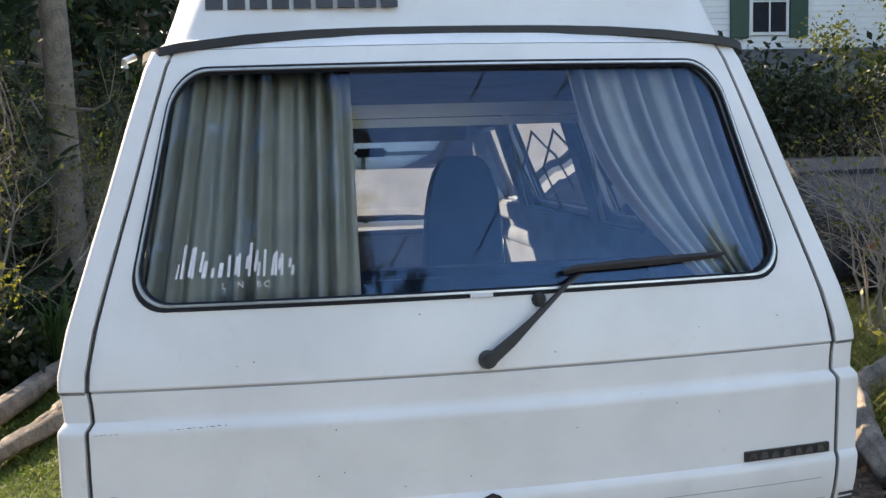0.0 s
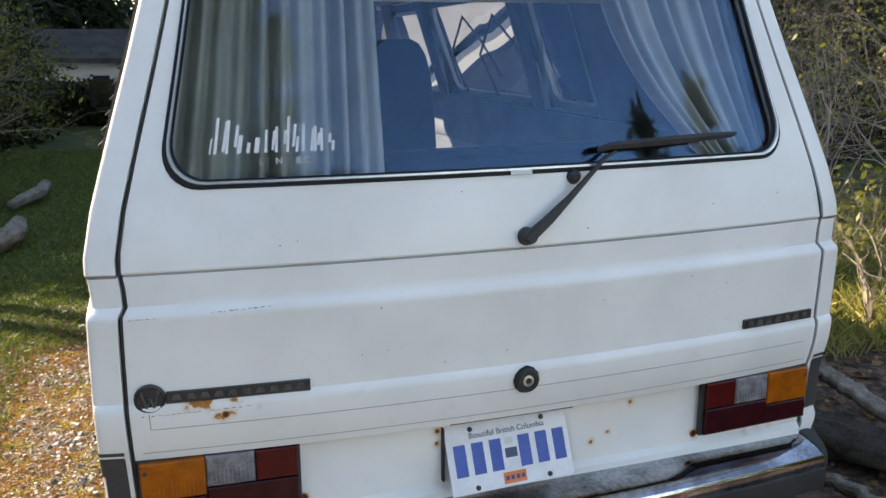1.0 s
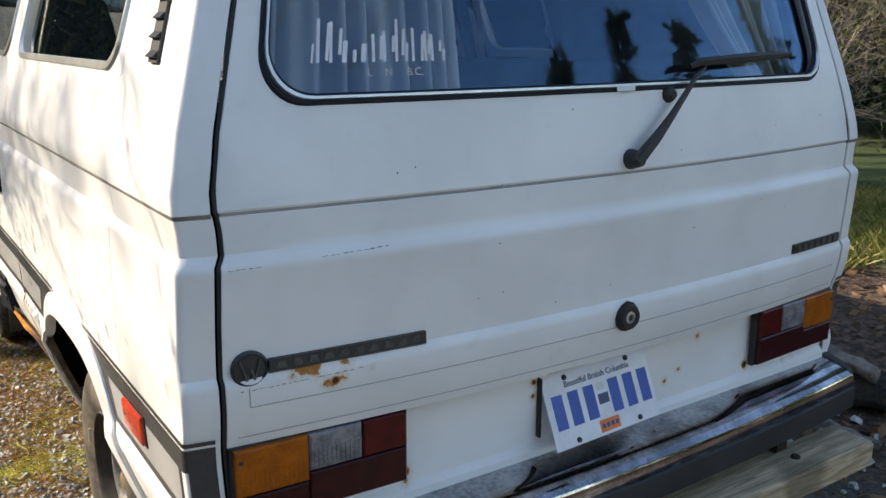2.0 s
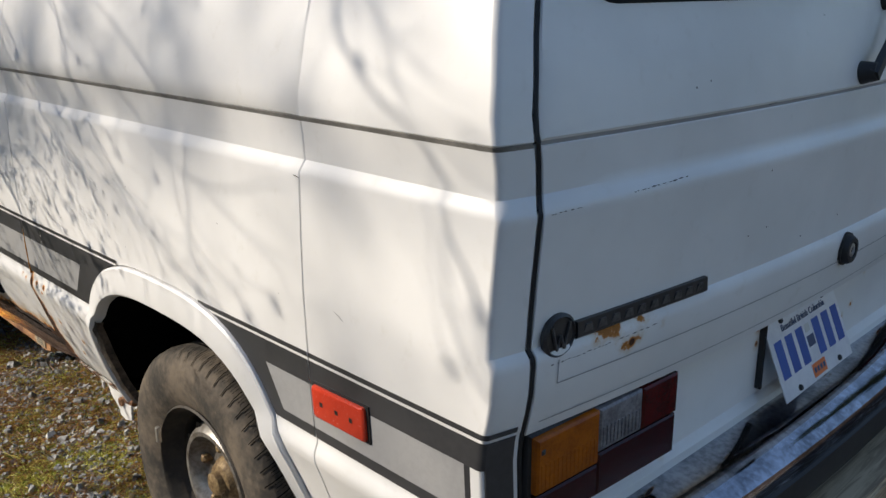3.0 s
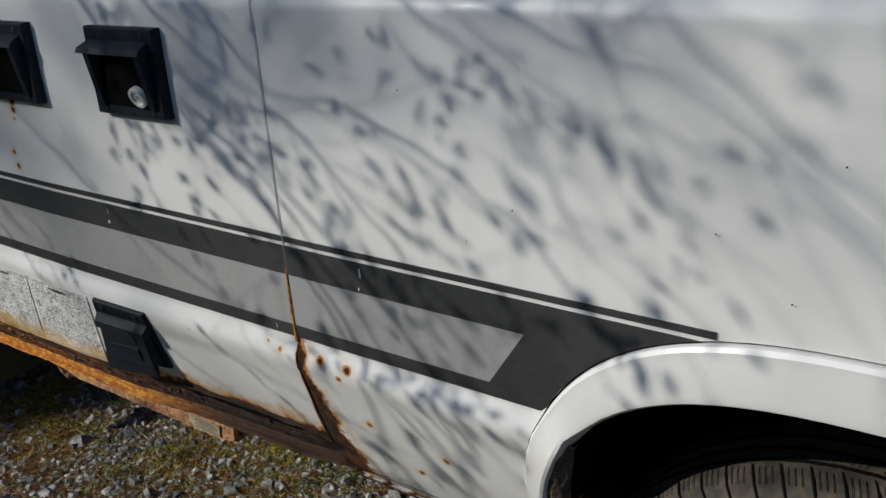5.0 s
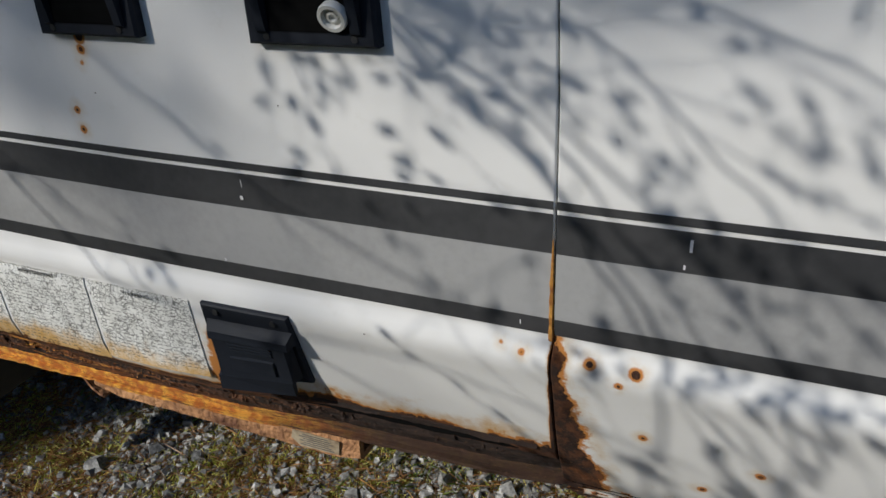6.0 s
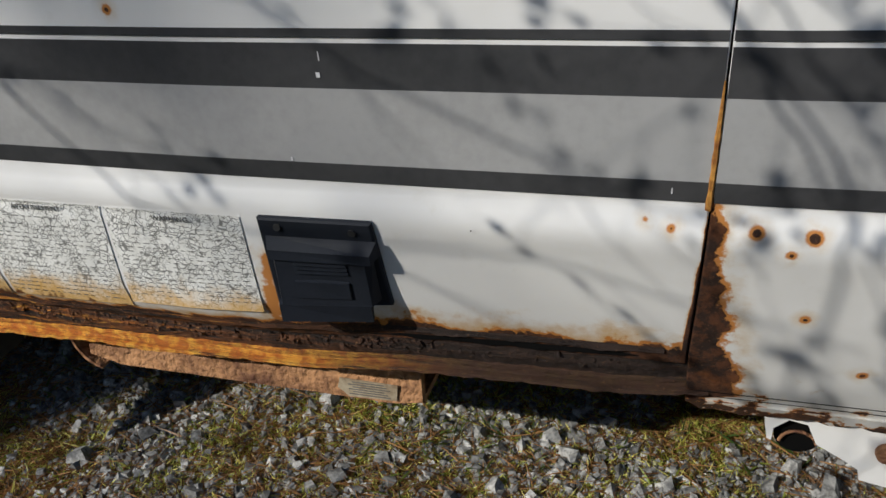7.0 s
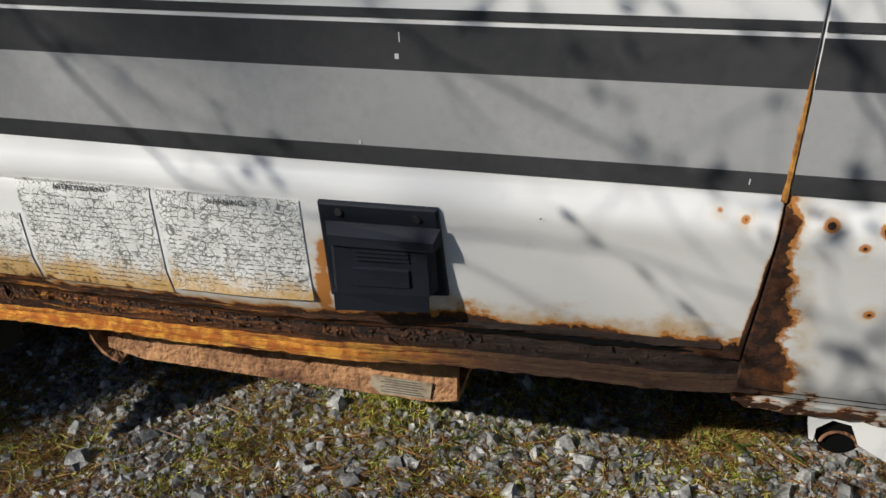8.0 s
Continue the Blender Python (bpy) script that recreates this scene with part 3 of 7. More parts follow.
def skin(t, z, side=-1, off=0.0):
    """A point of the skin; off metres out from it."""
    if off:
        e = 1e-3
        a, b = skin(t + e, z, side) - skin(t - e, z, side), skin(t, z + e, side) - skin(t, z - e, side)
        n = a.cross(b).normalized() * (-1 if side > 0 else 1)
        p = skin(t, z, side)
        if n.dot(Vector((p.x, p.y - 1.2 if t > 0.9 else -1.0, 0))) < 0:
            n = -n
        return p + n * off
    s = abs(t)
    if t < 0:
        side = -side
    if s < 0.835:
        x, y = s, 0.05 * (s / 0.835) ** 2
    elif s < 0.890:
        k = (s - 0.835) / 0.055
        x, y = 0.835 + 0.0505 * k, 0.05 + 0.010 * k
    elif s < 0.912:
        k = (s - 0.890) / 0.022
        x = (1 - k) ** 2 * 0.8855 + 2 * k * (1 - k) * 0.9048 + k * k * 0.9056
        y = (1 - k) ** 2 * 0.0600 + 2 * k * (1 - k) * 0.0625 + k * k * 0.0720
    else:
        x, y = 0.905, s - SIDE_T
    level = z
    fade = 1.0 if s < 0.945 else max(0.0, 1 - (s - 0.945) / 0.3)
    if s > 0.912:
        if 0.60 < z < 1.0:
            level = z - rise(y) * min(1.0, (z - 0.60) / 0.04, (1.0 - z) / 0.1)
        x = 0.918 + SWELL(y) + max(0.0, 0.918 - HALF(level)) * RELIEF(y) * FOOT(z)
        y += LEAN(z) * math.exp(-((y - 1.71) / 0.22) ** 2)
    return Vector((side * x * HALF(level) / 0.918 - 0.012 * max(0.0, z - 1.25) / 0.65, y + BACK(z) * fade, z))


LEVELS = [0.38, 0.41, 0.435, 0.47, 0.50, 0.53, 0.56, 0.59, 0.62, 0.645, 0.655, 0.662, 0.668, 0.676, 0.685, 0.694, 0.70, 0.72, 0.76, 0.80, 0.832, 0.85, 0.87, 0.885, 0.90, 0.92, 0.94, 0.952, 0.962, 1.0, 1.05,
          1.10, 1.131, 1.139, 1.146, 1.155, 1.162, 1.175, 1.20, 1.2245, 1.2255, 1.24, 1.26, 1.30, 1.35, 1.42, 1.51, 1.57, 1.63, 1.70, 1.77, 1.84, 1.90, 1.92, 1.94, 1.955, 1.965, 1.978, 1.985]


def between(lo, hi, step):
    n = max(1, round((hi - lo) / step))
    return [lo + (hi - lo) * i / n for i in range(n + 1)]


def sheet(t0, t1, z0, z1, side=-1, low=None, step=0.03, off=0.0, roll=0.0035, extra=(), depth=0.014):
    """A pressed panel of the skin with its edges rolled inwards; low(y) lifts its lower edge."""
    ts = between(t0, t1, step)
    if t0 < 0.95 < t1:
        ts += [0.835, 0.858] + [0.890 + 0.0022 * i for i in range(11)]
    ts = sorted({round(t, 4) for t in ts + list(extra) if t0 <= t <= t1})
    zs = sorted({z0, z1} | {z for z in LEVELS if z0 < z < z1})
    bm = bmesh.new()
    rows = [(z0, -depth), (z0, -roll * 0.35), (z0 + roll * 0.4, 0)] + [(z, 0) for z in zs if z0 + roll * 0.6 < z < z1 - roll * 0.6] + [(z1 - roll * 0.4, 0), (z1, -roll * 0.35), (z1, -depth)]
    cols = [(t0, -depth), (t0, -roll * 0.35), (t0 + roll * 0.4, 0)] + [(t, 0) for t in ts if t0 + roll * 0.6 < t < t1 - roll * 0.6] + [(t1 - roll * 0.4, 0), (t1, -roll * 0.35), (t1, -depth)]
    grid = []
    for t, a in cols:
        base = low(t - SIDE_T) if low else z0
        line = []
        for z, b in rows:
            zz = max(z, base) if low else z
            inward = min(a, b)
            if low and z < base:
                inward = min(a, 0)
            line.append(bm.verts.new(skin(t, zz, side, off) if not inward else skin(t, zz, side, off + inward)))
        grid.append(line)
    for c, d in zip(grid, grid[1:]):
        for i in range(len(rows) - 1):
            if (c[i].co - c[i + 1].co).length + (d[i].co - d[i + 1].co).length > 1e-5:
                bm.faces.new((c[i], d[i], d[i + 1], c[i + 1]))
    bmesh.ops.remove_doubles(bm, verts=bm.verts, dist=1e-5)
    bmesh.ops.dissolve_degenerate(bm, edges=bm.edges, dist=1e-6)
    return bm


def rounded(t0, t1, z0, z1, r, n=9, lean=0.0):
    """The corners' round of a window in t and z, from the lower start corner; lean widens it towards the top."""
    out = []
    for ct, cz, a0 in ((t1 - r, z0 + r, -90), (t1 - r, z1 - r, 0), (t0 + r, z1 - r, 90), (t0 + r, z0 + r, 180)):
        for i in range(n):
            a = radians(a0 + 90 * i / (n - 1))
            t, z = ct + r * math.cos(a), cz + r * math.sin(a)
            mid, k = (t0 + t1) / 2, (z - z0) / (z1 - z0)
            out.append((mid + (t - mid) * (1 + lean * k), z))
    # more points on the straight runs
    full = []
    for i, p in enumerate(out):
        q = out[(i + 1) % len(out)]
        d = math.hypot(q[0] - p[0], q[1] - p[1])
        m = max(1, int(d / 0.06))
        full += [(p[0] + (q[0] - p[0]) * j / m, p[1] + (q[1] - p[1]) * j / m) for j in range(m)]
    return full


def framed(t0, t1, z0, z1, hole, side=-1, rings=7):
    """A panel of the skin with a window hole through it."""
    bm = bmesh.new()
    mt, mz = sum(p[0] for p in hole) / len(hole), sum(p[1] for p in hole) / len(hole)
    outer = []
    for t, z in hole:
        dt, dz = t - mt, z - mz
        k = min(((t1 - mt) if dt > 0 else (t0 - mt)) / dt if abs(dt) > 1e-9 else 1e9, ((z1 - mz) if dz > 0 else (z0 - mz)) / dz if abs(dz) > 1e-9 else 1e9)
        outer.append((mt + dt * k, mz + dz * k))
    corners = [(t0, z0), (t1, z0), (t1, z1), (t0, z1)]
    for c in corners:
        i = min(range(len(outer)), key=lambda j: (outer[j][0] - c[0]) ** 2 + (outer[j][1] - c[1]) ** 2)
        outer[i] = c
    loops = [[skin(t, z, side, -0.014) for t, z in outer], [skin(t, z, side, -0.0025) for t, z in outer]]
    for k in range(rings + 1):
        f = 0.02 + 0.98 * k / rings
        loops.append([skin(a[0] + (b[0] - a[0]) * f, a[1] + (b[1] - a[1]) * f, side) for a, b in zip(outer, hole)])
    loops.append([skin(t, z, side, -0.022) for t, z in hole])
    return sweep(loops, caps=False, bm=bm)


def pane(hole, side=-1, off=-0.012, thick=0.004):
    """The glass in a hole: a fan of rings that follows the skin."""
    mt, mz = sum(p[0] for p in hole) / len(hole), sum(p[1] for p in hole) / len(hole)
    bm = bmesh.new()
    loops = [[bm.verts.new(skin(mt + (t - mt) * k, mz + (z - mz) * k, side, off)) for t, z in hole] for k in (1, 0.8, 0.6, 0.4, 0.2, 0.05)]
    n = len(hole)
    for r, s in zip(loops, loops[1:]):
        for k in range(n):
            bm.faces.new((r[k], r[(k + 1) % n], s[(k + 1) % n], s[k]))
    bm.faces.new(loops[-1])
    return bm


def gasket(hole, side, grow, width, off, height):
    """A raised band round a window: grow metres out from the hole's edge."""
    mt, mz = sum(p[0] for p in hole) / len(hole), sum(p[1] for p in hole) / len(hole)
    ht, hz = max(abs(p[0] - mt) for p in hole), max(abs(p[1] - mz) for p in hole)
    def at(k, o):
        return [skin(mt + (t - mt) * (1 + k / ht), mz + (z - mz) * (1 + k / hz), side, o) for t, z in hole]
    ring = [at(grow, off), at(grow + width * 0.2, off + height), at(grow + width * 0.8, off + height), at(grow + width, off)]
    return sweep(list(zip(*ring)) + [tuple(r[0] for r in ring)], caps=False, closed=False)


def decal(t0, t1, z0, z1, side=-1, off=0.0016, low=None, slant0=0.0, slant1=0.0, climb=0.0):
    """A thin strip laid on the skin; slant moves its upper ends along."""
    bm = bmesh.new()
    ts = between(0, 1, 0.03 / max(0.03, t1 - t0))
    if t0 < 0.95 < t1:
        ts = sorted(set(ts + [(v - t0) / (t1 - t0) for v in [0.890 + 0.0022 * i for i in range(11)] if t0 < v < t1]))
    zs = sorted({z0, z1} | {z for z in LEVELS if z0 < z < z1})
    if low:
        ts = between(0, 1, 0.004 / max(0.02, t1 - t0))
    grid = []
    for k in ts:
        line = []
        for z in zs:
            h = (z - z0) / (z1 - z0)
            a, b = t0 + slant0 * h, t1 + slant1 * h
            t = a + (b - a) * k
            zz = max(z, low(t - SIDE_T)) if low else z
            line.append(bm.verts.new(skin(t, zz + climb * rise(t - SIDE_T), side, off)))
        grid.append(line)
    for c, d in zip(grid, grid[1:]):
        for i in range(len(zs) - 1):
            if (c[i].co - c[i + 1].co).length + (d[i].co - d[i + 1].co).length > 1e-5:
                bm.faces.new((c[i], d[i], d[i + 1], c[i + 1]))
    bmesh.ops.remove_doubles(bm, verts=bm.verts, dist=1e-5)
    return bm


ARCH_Y = 0.955


def arch(hw, top, base=0.38, n=3.0):
    def low(y):
        d = abs(y - ARCH_Y) / hw
        return 0.0 if d >= 1 else base + (top - base) * (1 - d ** n) ** (1 / n)
    return low


arch_outer, arch_inner = arch(0.428, 0.860), arch(0.402, 0.793)


# ---- the camper van ----
van = thing("camper_van", "white camper van with grey stripes and rusted sills on gravel", "van")
bay_hole = rounded(-0.778, 0.756, 1.392, 1.893, 0.085, lean=0.04)
WINDOWS = {"rear": rounded(0.515 + SIDE_T, 1.60 + SIDE_T, 1.440, 1.86, 0.06), "mid": rounded(1.80 + SIDE_T, 2.86 + SIDE_T, 1.440, 1.86, 0.06), "cab": rounded(3.08 + SIDE_T, 3.74 + SIDE_T, 1.36, 1.84, 0.08)}

# the body inside the panels, seen in the gaps; near-black in place of shade
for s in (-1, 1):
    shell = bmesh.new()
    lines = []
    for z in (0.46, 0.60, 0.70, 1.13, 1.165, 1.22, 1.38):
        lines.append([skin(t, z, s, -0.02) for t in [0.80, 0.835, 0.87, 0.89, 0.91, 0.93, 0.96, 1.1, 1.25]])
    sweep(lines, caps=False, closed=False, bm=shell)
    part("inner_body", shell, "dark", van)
for s in (-1, 1):
    for y in (0.4577, 1.711, 3.0):
        seam = bmesh.new()
        rows = [z for z in LEVELS if 0.44 <= z <= 1.90]
        if y < 1:
            rows = [z for z in rows if z > 0.5]
        sweep([[skin(y + SIDE_T - 0.02, z, s, -0.011) for z in rows], [skin(y + SIDE_T + 0.02, z, s, -0.011) for z in rows]], caps=False, closed=False, bm=seam)
        part("seam_backing", seam, "rust" if y == 1.711 else "dark", van)
    seam = bmesh.new()
    ts = [0.851, 0.87, 0.885] + [0.890 + 0.0022 * i for i in range(11)] + between(0.93, 4.3 + SIDE_T, 0.05)
    sweep([[skin(t, 1.2192, s, -0.001) for t in ts], [skin(t, 1.2212, s, 0.0004) for t in ts], [skin(t, 1.2240, s, 0.0006) for t in ts], [skin(t, 1.2258, s, -0.0012) for t in ts], [skin(t, 1.2285, s, -0.0016) for t in ts]], caps=False, closed=False, bm=seam)
    part("waist_groove", seam, "groove", van, "dull grey sealed seam")

# sides
for s in (-1, 1):
    rusty = "paint_side" if s < 0 else "paint"
    part("rear_corner_lower", sheet(GAP_T + 0.011, 0.4570 + SIDE_T, 0.42, 1.2232, s, step=0.05), rusty, van)
    part("rear_corner_upper", sheet(GAP_T + 0.011, 0.4570 + SIDE_T, 1.2278, 1.94, s, step=0.05), "paint", van)
    dense = [ARCH_Y + SIDE_T + q * 0.428 * (1 - (1 - k / 14) ** 2.4) for k in range(15) for q in (-1, 1)]
    part("side_panel", sheet(0.4585 + SIDE_T, 1.7100 + SIDE_T, 0.40, 1.2232, s, low=arch_outer, extra=dense), rusty, van, "rear side panel with round wheel arch")
    for name, y0, y1 in (("rear", 0.4585, 1.7100), ("mid", 1.7120, 2.9992), ("cab", 3.0008, 3.82)):
        part("window_panel", framed(y0 + SIDE_T, y1 + SIDE_T, 1.2278, 1.94, WINDOWS[name], s), "paint", van)
        win = part("side_window", pane(WINDOWS[name], s), "glass_clear", van)
        win.visible_shadow = False
        part("window_gasket", gasket(WINDOWS[name], s, -0.004, 0.020, -0.002, 0.008), "alu", win, "aluminium window frame")
    part("side_panel", sheet(1.7120 + SIDE_T, 2.9992 + SIDE_T, 0.485, 1.2232, s), rusty, van, "side panel with rust eating its lower edge")
    part("cab_door", sheet(3.0008 + SIDE_T, 4.20 + SIDE_T, 0.485, 1.2232, s), rusty, van)

# roof edge, roof and nose
crown = []
for z in (1.94, 1.955, 1.965, 1.978, 1.985):
    crown.append([skin(t, z, -1) for t in between(3.72 + SIDE_T, 0.95, 0.2)[::1]] + [skin(t, z, -1) for t in (0.93, 0.91, 0.89, 0.86, 0.7, 0.5, 0.25, 0)] + [skin(t, z, 1) for t in (0.25, 0.5, 0.7, 0.86, 0.89, 0.91, 0.93)] + [skin(t, z, 1) for t in between(0.95, 3.72 + SIDE_T, 0.2)])
lid = sweep(crown, caps=False)
lid.verts.ensure_lookup_table()
n = len(crown[0])
lid.faces.new([lid.verts[i] for i in range(len(lid.verts) - n, len(lid.verts))])
part("roof", lid, "paint", van)
nose = bmesh.new()
def nose_row(z):
    h = (0.918 + SWELL(4.2)) * HALF(z) / 0.918
    y = FRONT(z)
    return [Vector((h * k, y + (-0.14 * abs(k) ** 3), z)) for k in (-1, -0.96, -0.85, -0.6, -0.3, 0, 0.3, 0.6, 0.85, 0.96, 1)]
sweep([nose_row(z) for z in (0.40, 0.6, 0.9, 1.1, 1.24)], caps=False, closed=False, bm=nose)
part("front_panel", nose, "paint", van)
screen = sweep([nose_row(z) for z in (1.25, 1.4, 1.6, 1.8, 1.88)], caps=False, closed=False)
windscreen = part("windscreen", screen, "glass_clear", van)
windscreen.visible_shadow = False
part("windscreen_header", sweep([nose_row(z) for z in (1.88, 1.94, 1.985)], caps=False, closed=False), "paint", van)
for s in (-1, 1):
    part("cab_pillar", tube([(s * 0.83, 4.18, 1.23), (s * 0.76, 3.95, 1.6), (s * 0.68, 3.76, 1.94)], 0.045, 8), "paint", van)

# tailgate
gate = part("tailgate", sheet(-GAP_T, GAP_T, 0.832, 1.2225, 1, step=0.06), "paint_rear", van, "white tailgate with chips and rust under its badge")
part("upper_frame", framed(-GAP_T, GAP_T, 1.2285, 1.9395, bay_hole, 1, rings=8), "paint_rear", gate)
rear_glass = part("rear_window", pane(bay_hole, 1), "glass", gate, "tinted rear window")
rear_glass.visible_shadow = False
part("window_seal", gasket(bay_hole, 1, -0.011, 0.021, -0.003, 0.0085), "plastic", rear_glass, "black rubber seal")
part("window_trim", gasket(bay_hole, 1, -0.0065, 0.0070, 0.0045, 0.0055), "alu", rear_glass, "thin aluminium trim")
for s in (-1, 1):
    strip = bmesh.new()
    rows = [z for z in LEVELS if 0.66 <= z <= 1.92]
    sweep([[skin(GAP_T - 0.001, z, s, -0.004) for z in rows], [skin(GAP_T + 0.003, z, s, -0.001) for z in rows], [skin(GAP_T + 0.007, z, s, -0.004) for z in rows]], caps=False, closed=False, bm=strip)
    part("gate_seal", strip, "rubber", van, "black rubber weather strip")
part("gate_groove", sweep([[skin(t, 1.2205, 1, -0.003) for t in between(-0.836, 0.836, 0.06)], [skin(t, 1.2305, 1, -0.003) for t in between(-0.836, 0.836, 0.06)]], caps=False, closed=False), "stripe_grey", gate, "dull sealed seam")
# grey decals paint the shade along the gate's pressings
for z, a, b in ((0.9055, -0.80, 0.80), (0.851, -0.82, 0.82)):
    part("pressed_line", decal(a, b, z - 0.0009, z + 0.0009, 1, 0.0012), "stripe_grey", gate)
part("pressed_line", decal(-0.801, -0.799, 0.906, 0.940, 1, 0.0012), "stripe_grey", gate)

# wiper, washer jet, lock
def rear(x, z, off=0.0):
    return skin(abs(x), z, 1 if x >= 0 else -1, off)
wiper = part("wiper", tube([rear(0.0, 1.252, 0.0), rear(0.0, 1.252, 0.028)], [0.021, 0.016], 14), "rubber", gate, "black rear wiper parked on the glass")
part("wiper_arm", sweep([[Vector(c) + Vector(d) for d in ((-w, 0, w), (w, 0, -w), (w * 0.6, -h, -w * 0.6), (-w * 0.6, -h, w * 0.6))] for c, w, h in
     ((rear(-0.008, 1.245, 0.02), 0.011, 0.012), (rear(0.05, 1.288, 0.022), 0.009, 0.010), (rear(0.10, 1.327, 0.024), 0.006, 0.008), (rear(0.20, 1.405, 0.024), 0.0035, 0.005), (rear(0.235, 1.422, 0.022), 0.003, 0.005))]), "rubber", wiper)
part("wiper_blade", tube([rear(0.19, 1.424, 0.020), rear(0.215, 1.431, 0.028), rear(0.40, 1.437, 0.030), rear(0.58, 1.443, 0.018), rear(0.605, 1.446, 0.012)], [0.006, 0.009, 0.011, 0.008, 0.004], 6), "rubber", wiper)
part("washer_jet", tube([rear(0.128, 1.372, -0.002), rear(0.128, 1.372, 0.010), rear(0.128, 1.370, 0.018)], [0.017, 0.015, 0.008], 10), "rubber", gate)
lock = part("lock", lathe([(0.0, 0), (0.028, 0), (0.028, 0.010), (0.024, 0.016), (0.016, 0.016), (0.014, 0.012), (0.0, 0.012)], (0, 0, 0), 28), "rubber", gate, "round black lock with steel barrel")
lock.matrix_world = Matrix.Translation(rear(0.001, 0.925, -0.001)) @ pose(0, 0, 0, 0, 0, -90)
barrel = part("lock_barrel", lathe([(0.013, 0.0), (0.013, 0.0145), (0.008, 0.0155), (0.007, 0.011), (0, 0.011)], (0, 0, 0), 20), "alu", lock)
part("lock_plate", sweep([[rear(0.031 * math.cos(k * math.tau / 12), 0.925 + 0.031 * math.sin(k * math.tau / 12), o) for k in range(12)] for o in (0.0, 0.005)]), "rubber", gate)
part("white_tag", decal(-0.030, 0.022, 1.3835, 1.3925, 1, 0.010), "letter", gate)

# badges as plain raised shapes
def badge_bar(x0, x1, z0, z1, parent, name="badge_bar"):
    b = part(name, sweep([[rear(x, z, o) for x, z in ((x0, z0), (x1, z0), (x1, z1), (x0, z1))] for o in (0.0, 0.007)]), "badge", parent, "worn black badge strip")
    return b
bar = badge_bar(-0.765, -0.480, 0.957, 0.983, gate)
for i in range(10):
    x = -0.754 + i * 0.0273
    part("raised_mark", sweep([[rear(a, z, o) for a, z in ((x, 0.962), (x + 0.019, 0.962), (x + 0.015, 0.978), (x + 0.004, 0.978))] for o in (0.0072, 0.0095)]), "badge_grey", bar)
disc = part("round_badge", lathe([(0, 0), (0.031, 0), (0.031, 0.006), (0.027, 0.009), (0.025, 0.006), (0, 0.006)], (0, 0, 0), 32), "badge", gate, "round worn badge")
disc.matrix_world = Matrix.Translation(rear(-0.796, 0.971, 0.0)) @ pose(0, 0, 0, 0, 0, -94)
for a, b in (((-0.017, 0.017), (-0.007, -0.018)), ((-0.007, -0.018), (0.0, 0.001)), ((0.0, 0.001), (0.007, -0.018)), ((0.007, -0.018), (0.017, 0.017))):
    part("raised_mark", tube([(0.008, a[0], a[1]), (0.008, b[0], b[1])], 0.0023, 5), "badge_grey", disc)
bar = badge_bar(0.597, 0.818, 0.967, 0.990, gate)
for i in range(7):
    x = 0.605 + i * 0.0295
    part("raised_mark", sweep([[rear(a, z, o) for a, z in ((x, 0.971), (x + 0.021, 0.971), (x + 0.017, 0.986), (x + 0.004, 0.986))] for o in (0.0072, 0.0095)]), "badge_grey", bar)

# chips and scratches
def chip(x0, x1, z0, z1, name="paint_chip"):
    """A worn edge: a broken row of thin flecks along a line."""
    flecks, x = bmesh.new(), x0
    while x < x1 - 0.002:
        w = min(random.uniform(0.003, 0.012), x1 - x)
        k, h = (x - x0) / (x1 - x0), random.uniform(0.0005, 0.0011)
        z = z0 + (z1 - z0) * k + random.uniform(-0.0006, 0.0006)
        sweep([[rear(x, z, 0.0012), rear(x + w * 0.4, z + h, 0.0013), rear(x + w, z + h * 0.4, 0.0012)], [rear(x + 0.0004, z - h * 0.3, 0.0012), rear(x + w * 0.5, z - h * 0.7, 0.0013), rear(x + w, z, 0.0012)]], caps=False, closed=False, bm=flecks)
        x += w + random.uniform(0.0005, 0.006)
    part(name, flecks, "rust", gate)
random.seed(4)
chip(-0.675, -0.60, 1.1435, 1.146)
chip(-0.600, -0.555, 1.146, 1.1475)
chip(-0.828, -0.80, 1.1385, 1.140)
chip(-0.795, -0.775, 1.140, 1.141)
chip(-0.345, -0.320, 1.228, 1.229)
chip(0.345, 0.352, 1.152, 1.153)
chip(-0.815, -0.70, 0.9355, 0.937)
chip(-0.685, -0.60, 0.9375, 0.9395)
random.seed(5)
for i in range(16):
    x, z = random.uniform(-0.78, 0.78), random.choice((random.uniform(0.97, 1.13), random.uniform(1.25, 1.37)))
    part("paint_chip", decal(abs(x), abs(x) + 0.0025, z, z + 0.0025, 1 if x > 0 else -1, 0.0012), "rust", gate)

# rear panel, lamps
low = bmesh.new()
sweep([[Vector((x, 0.062 + 0.012 * (x / 0.83) ** 2 - (0.012 if z < 0.66 else 0), z)) for x in between(-0.832, 0.832, 0.06)] for z in (0.60, 0.645, 0.652, 0.665, 0.70, 0.80, 0.86)], caps=False, closed=False, bm=low)
part("rear_panel", low, "paint_rear", van, "white panel between the lamps with rust dots")
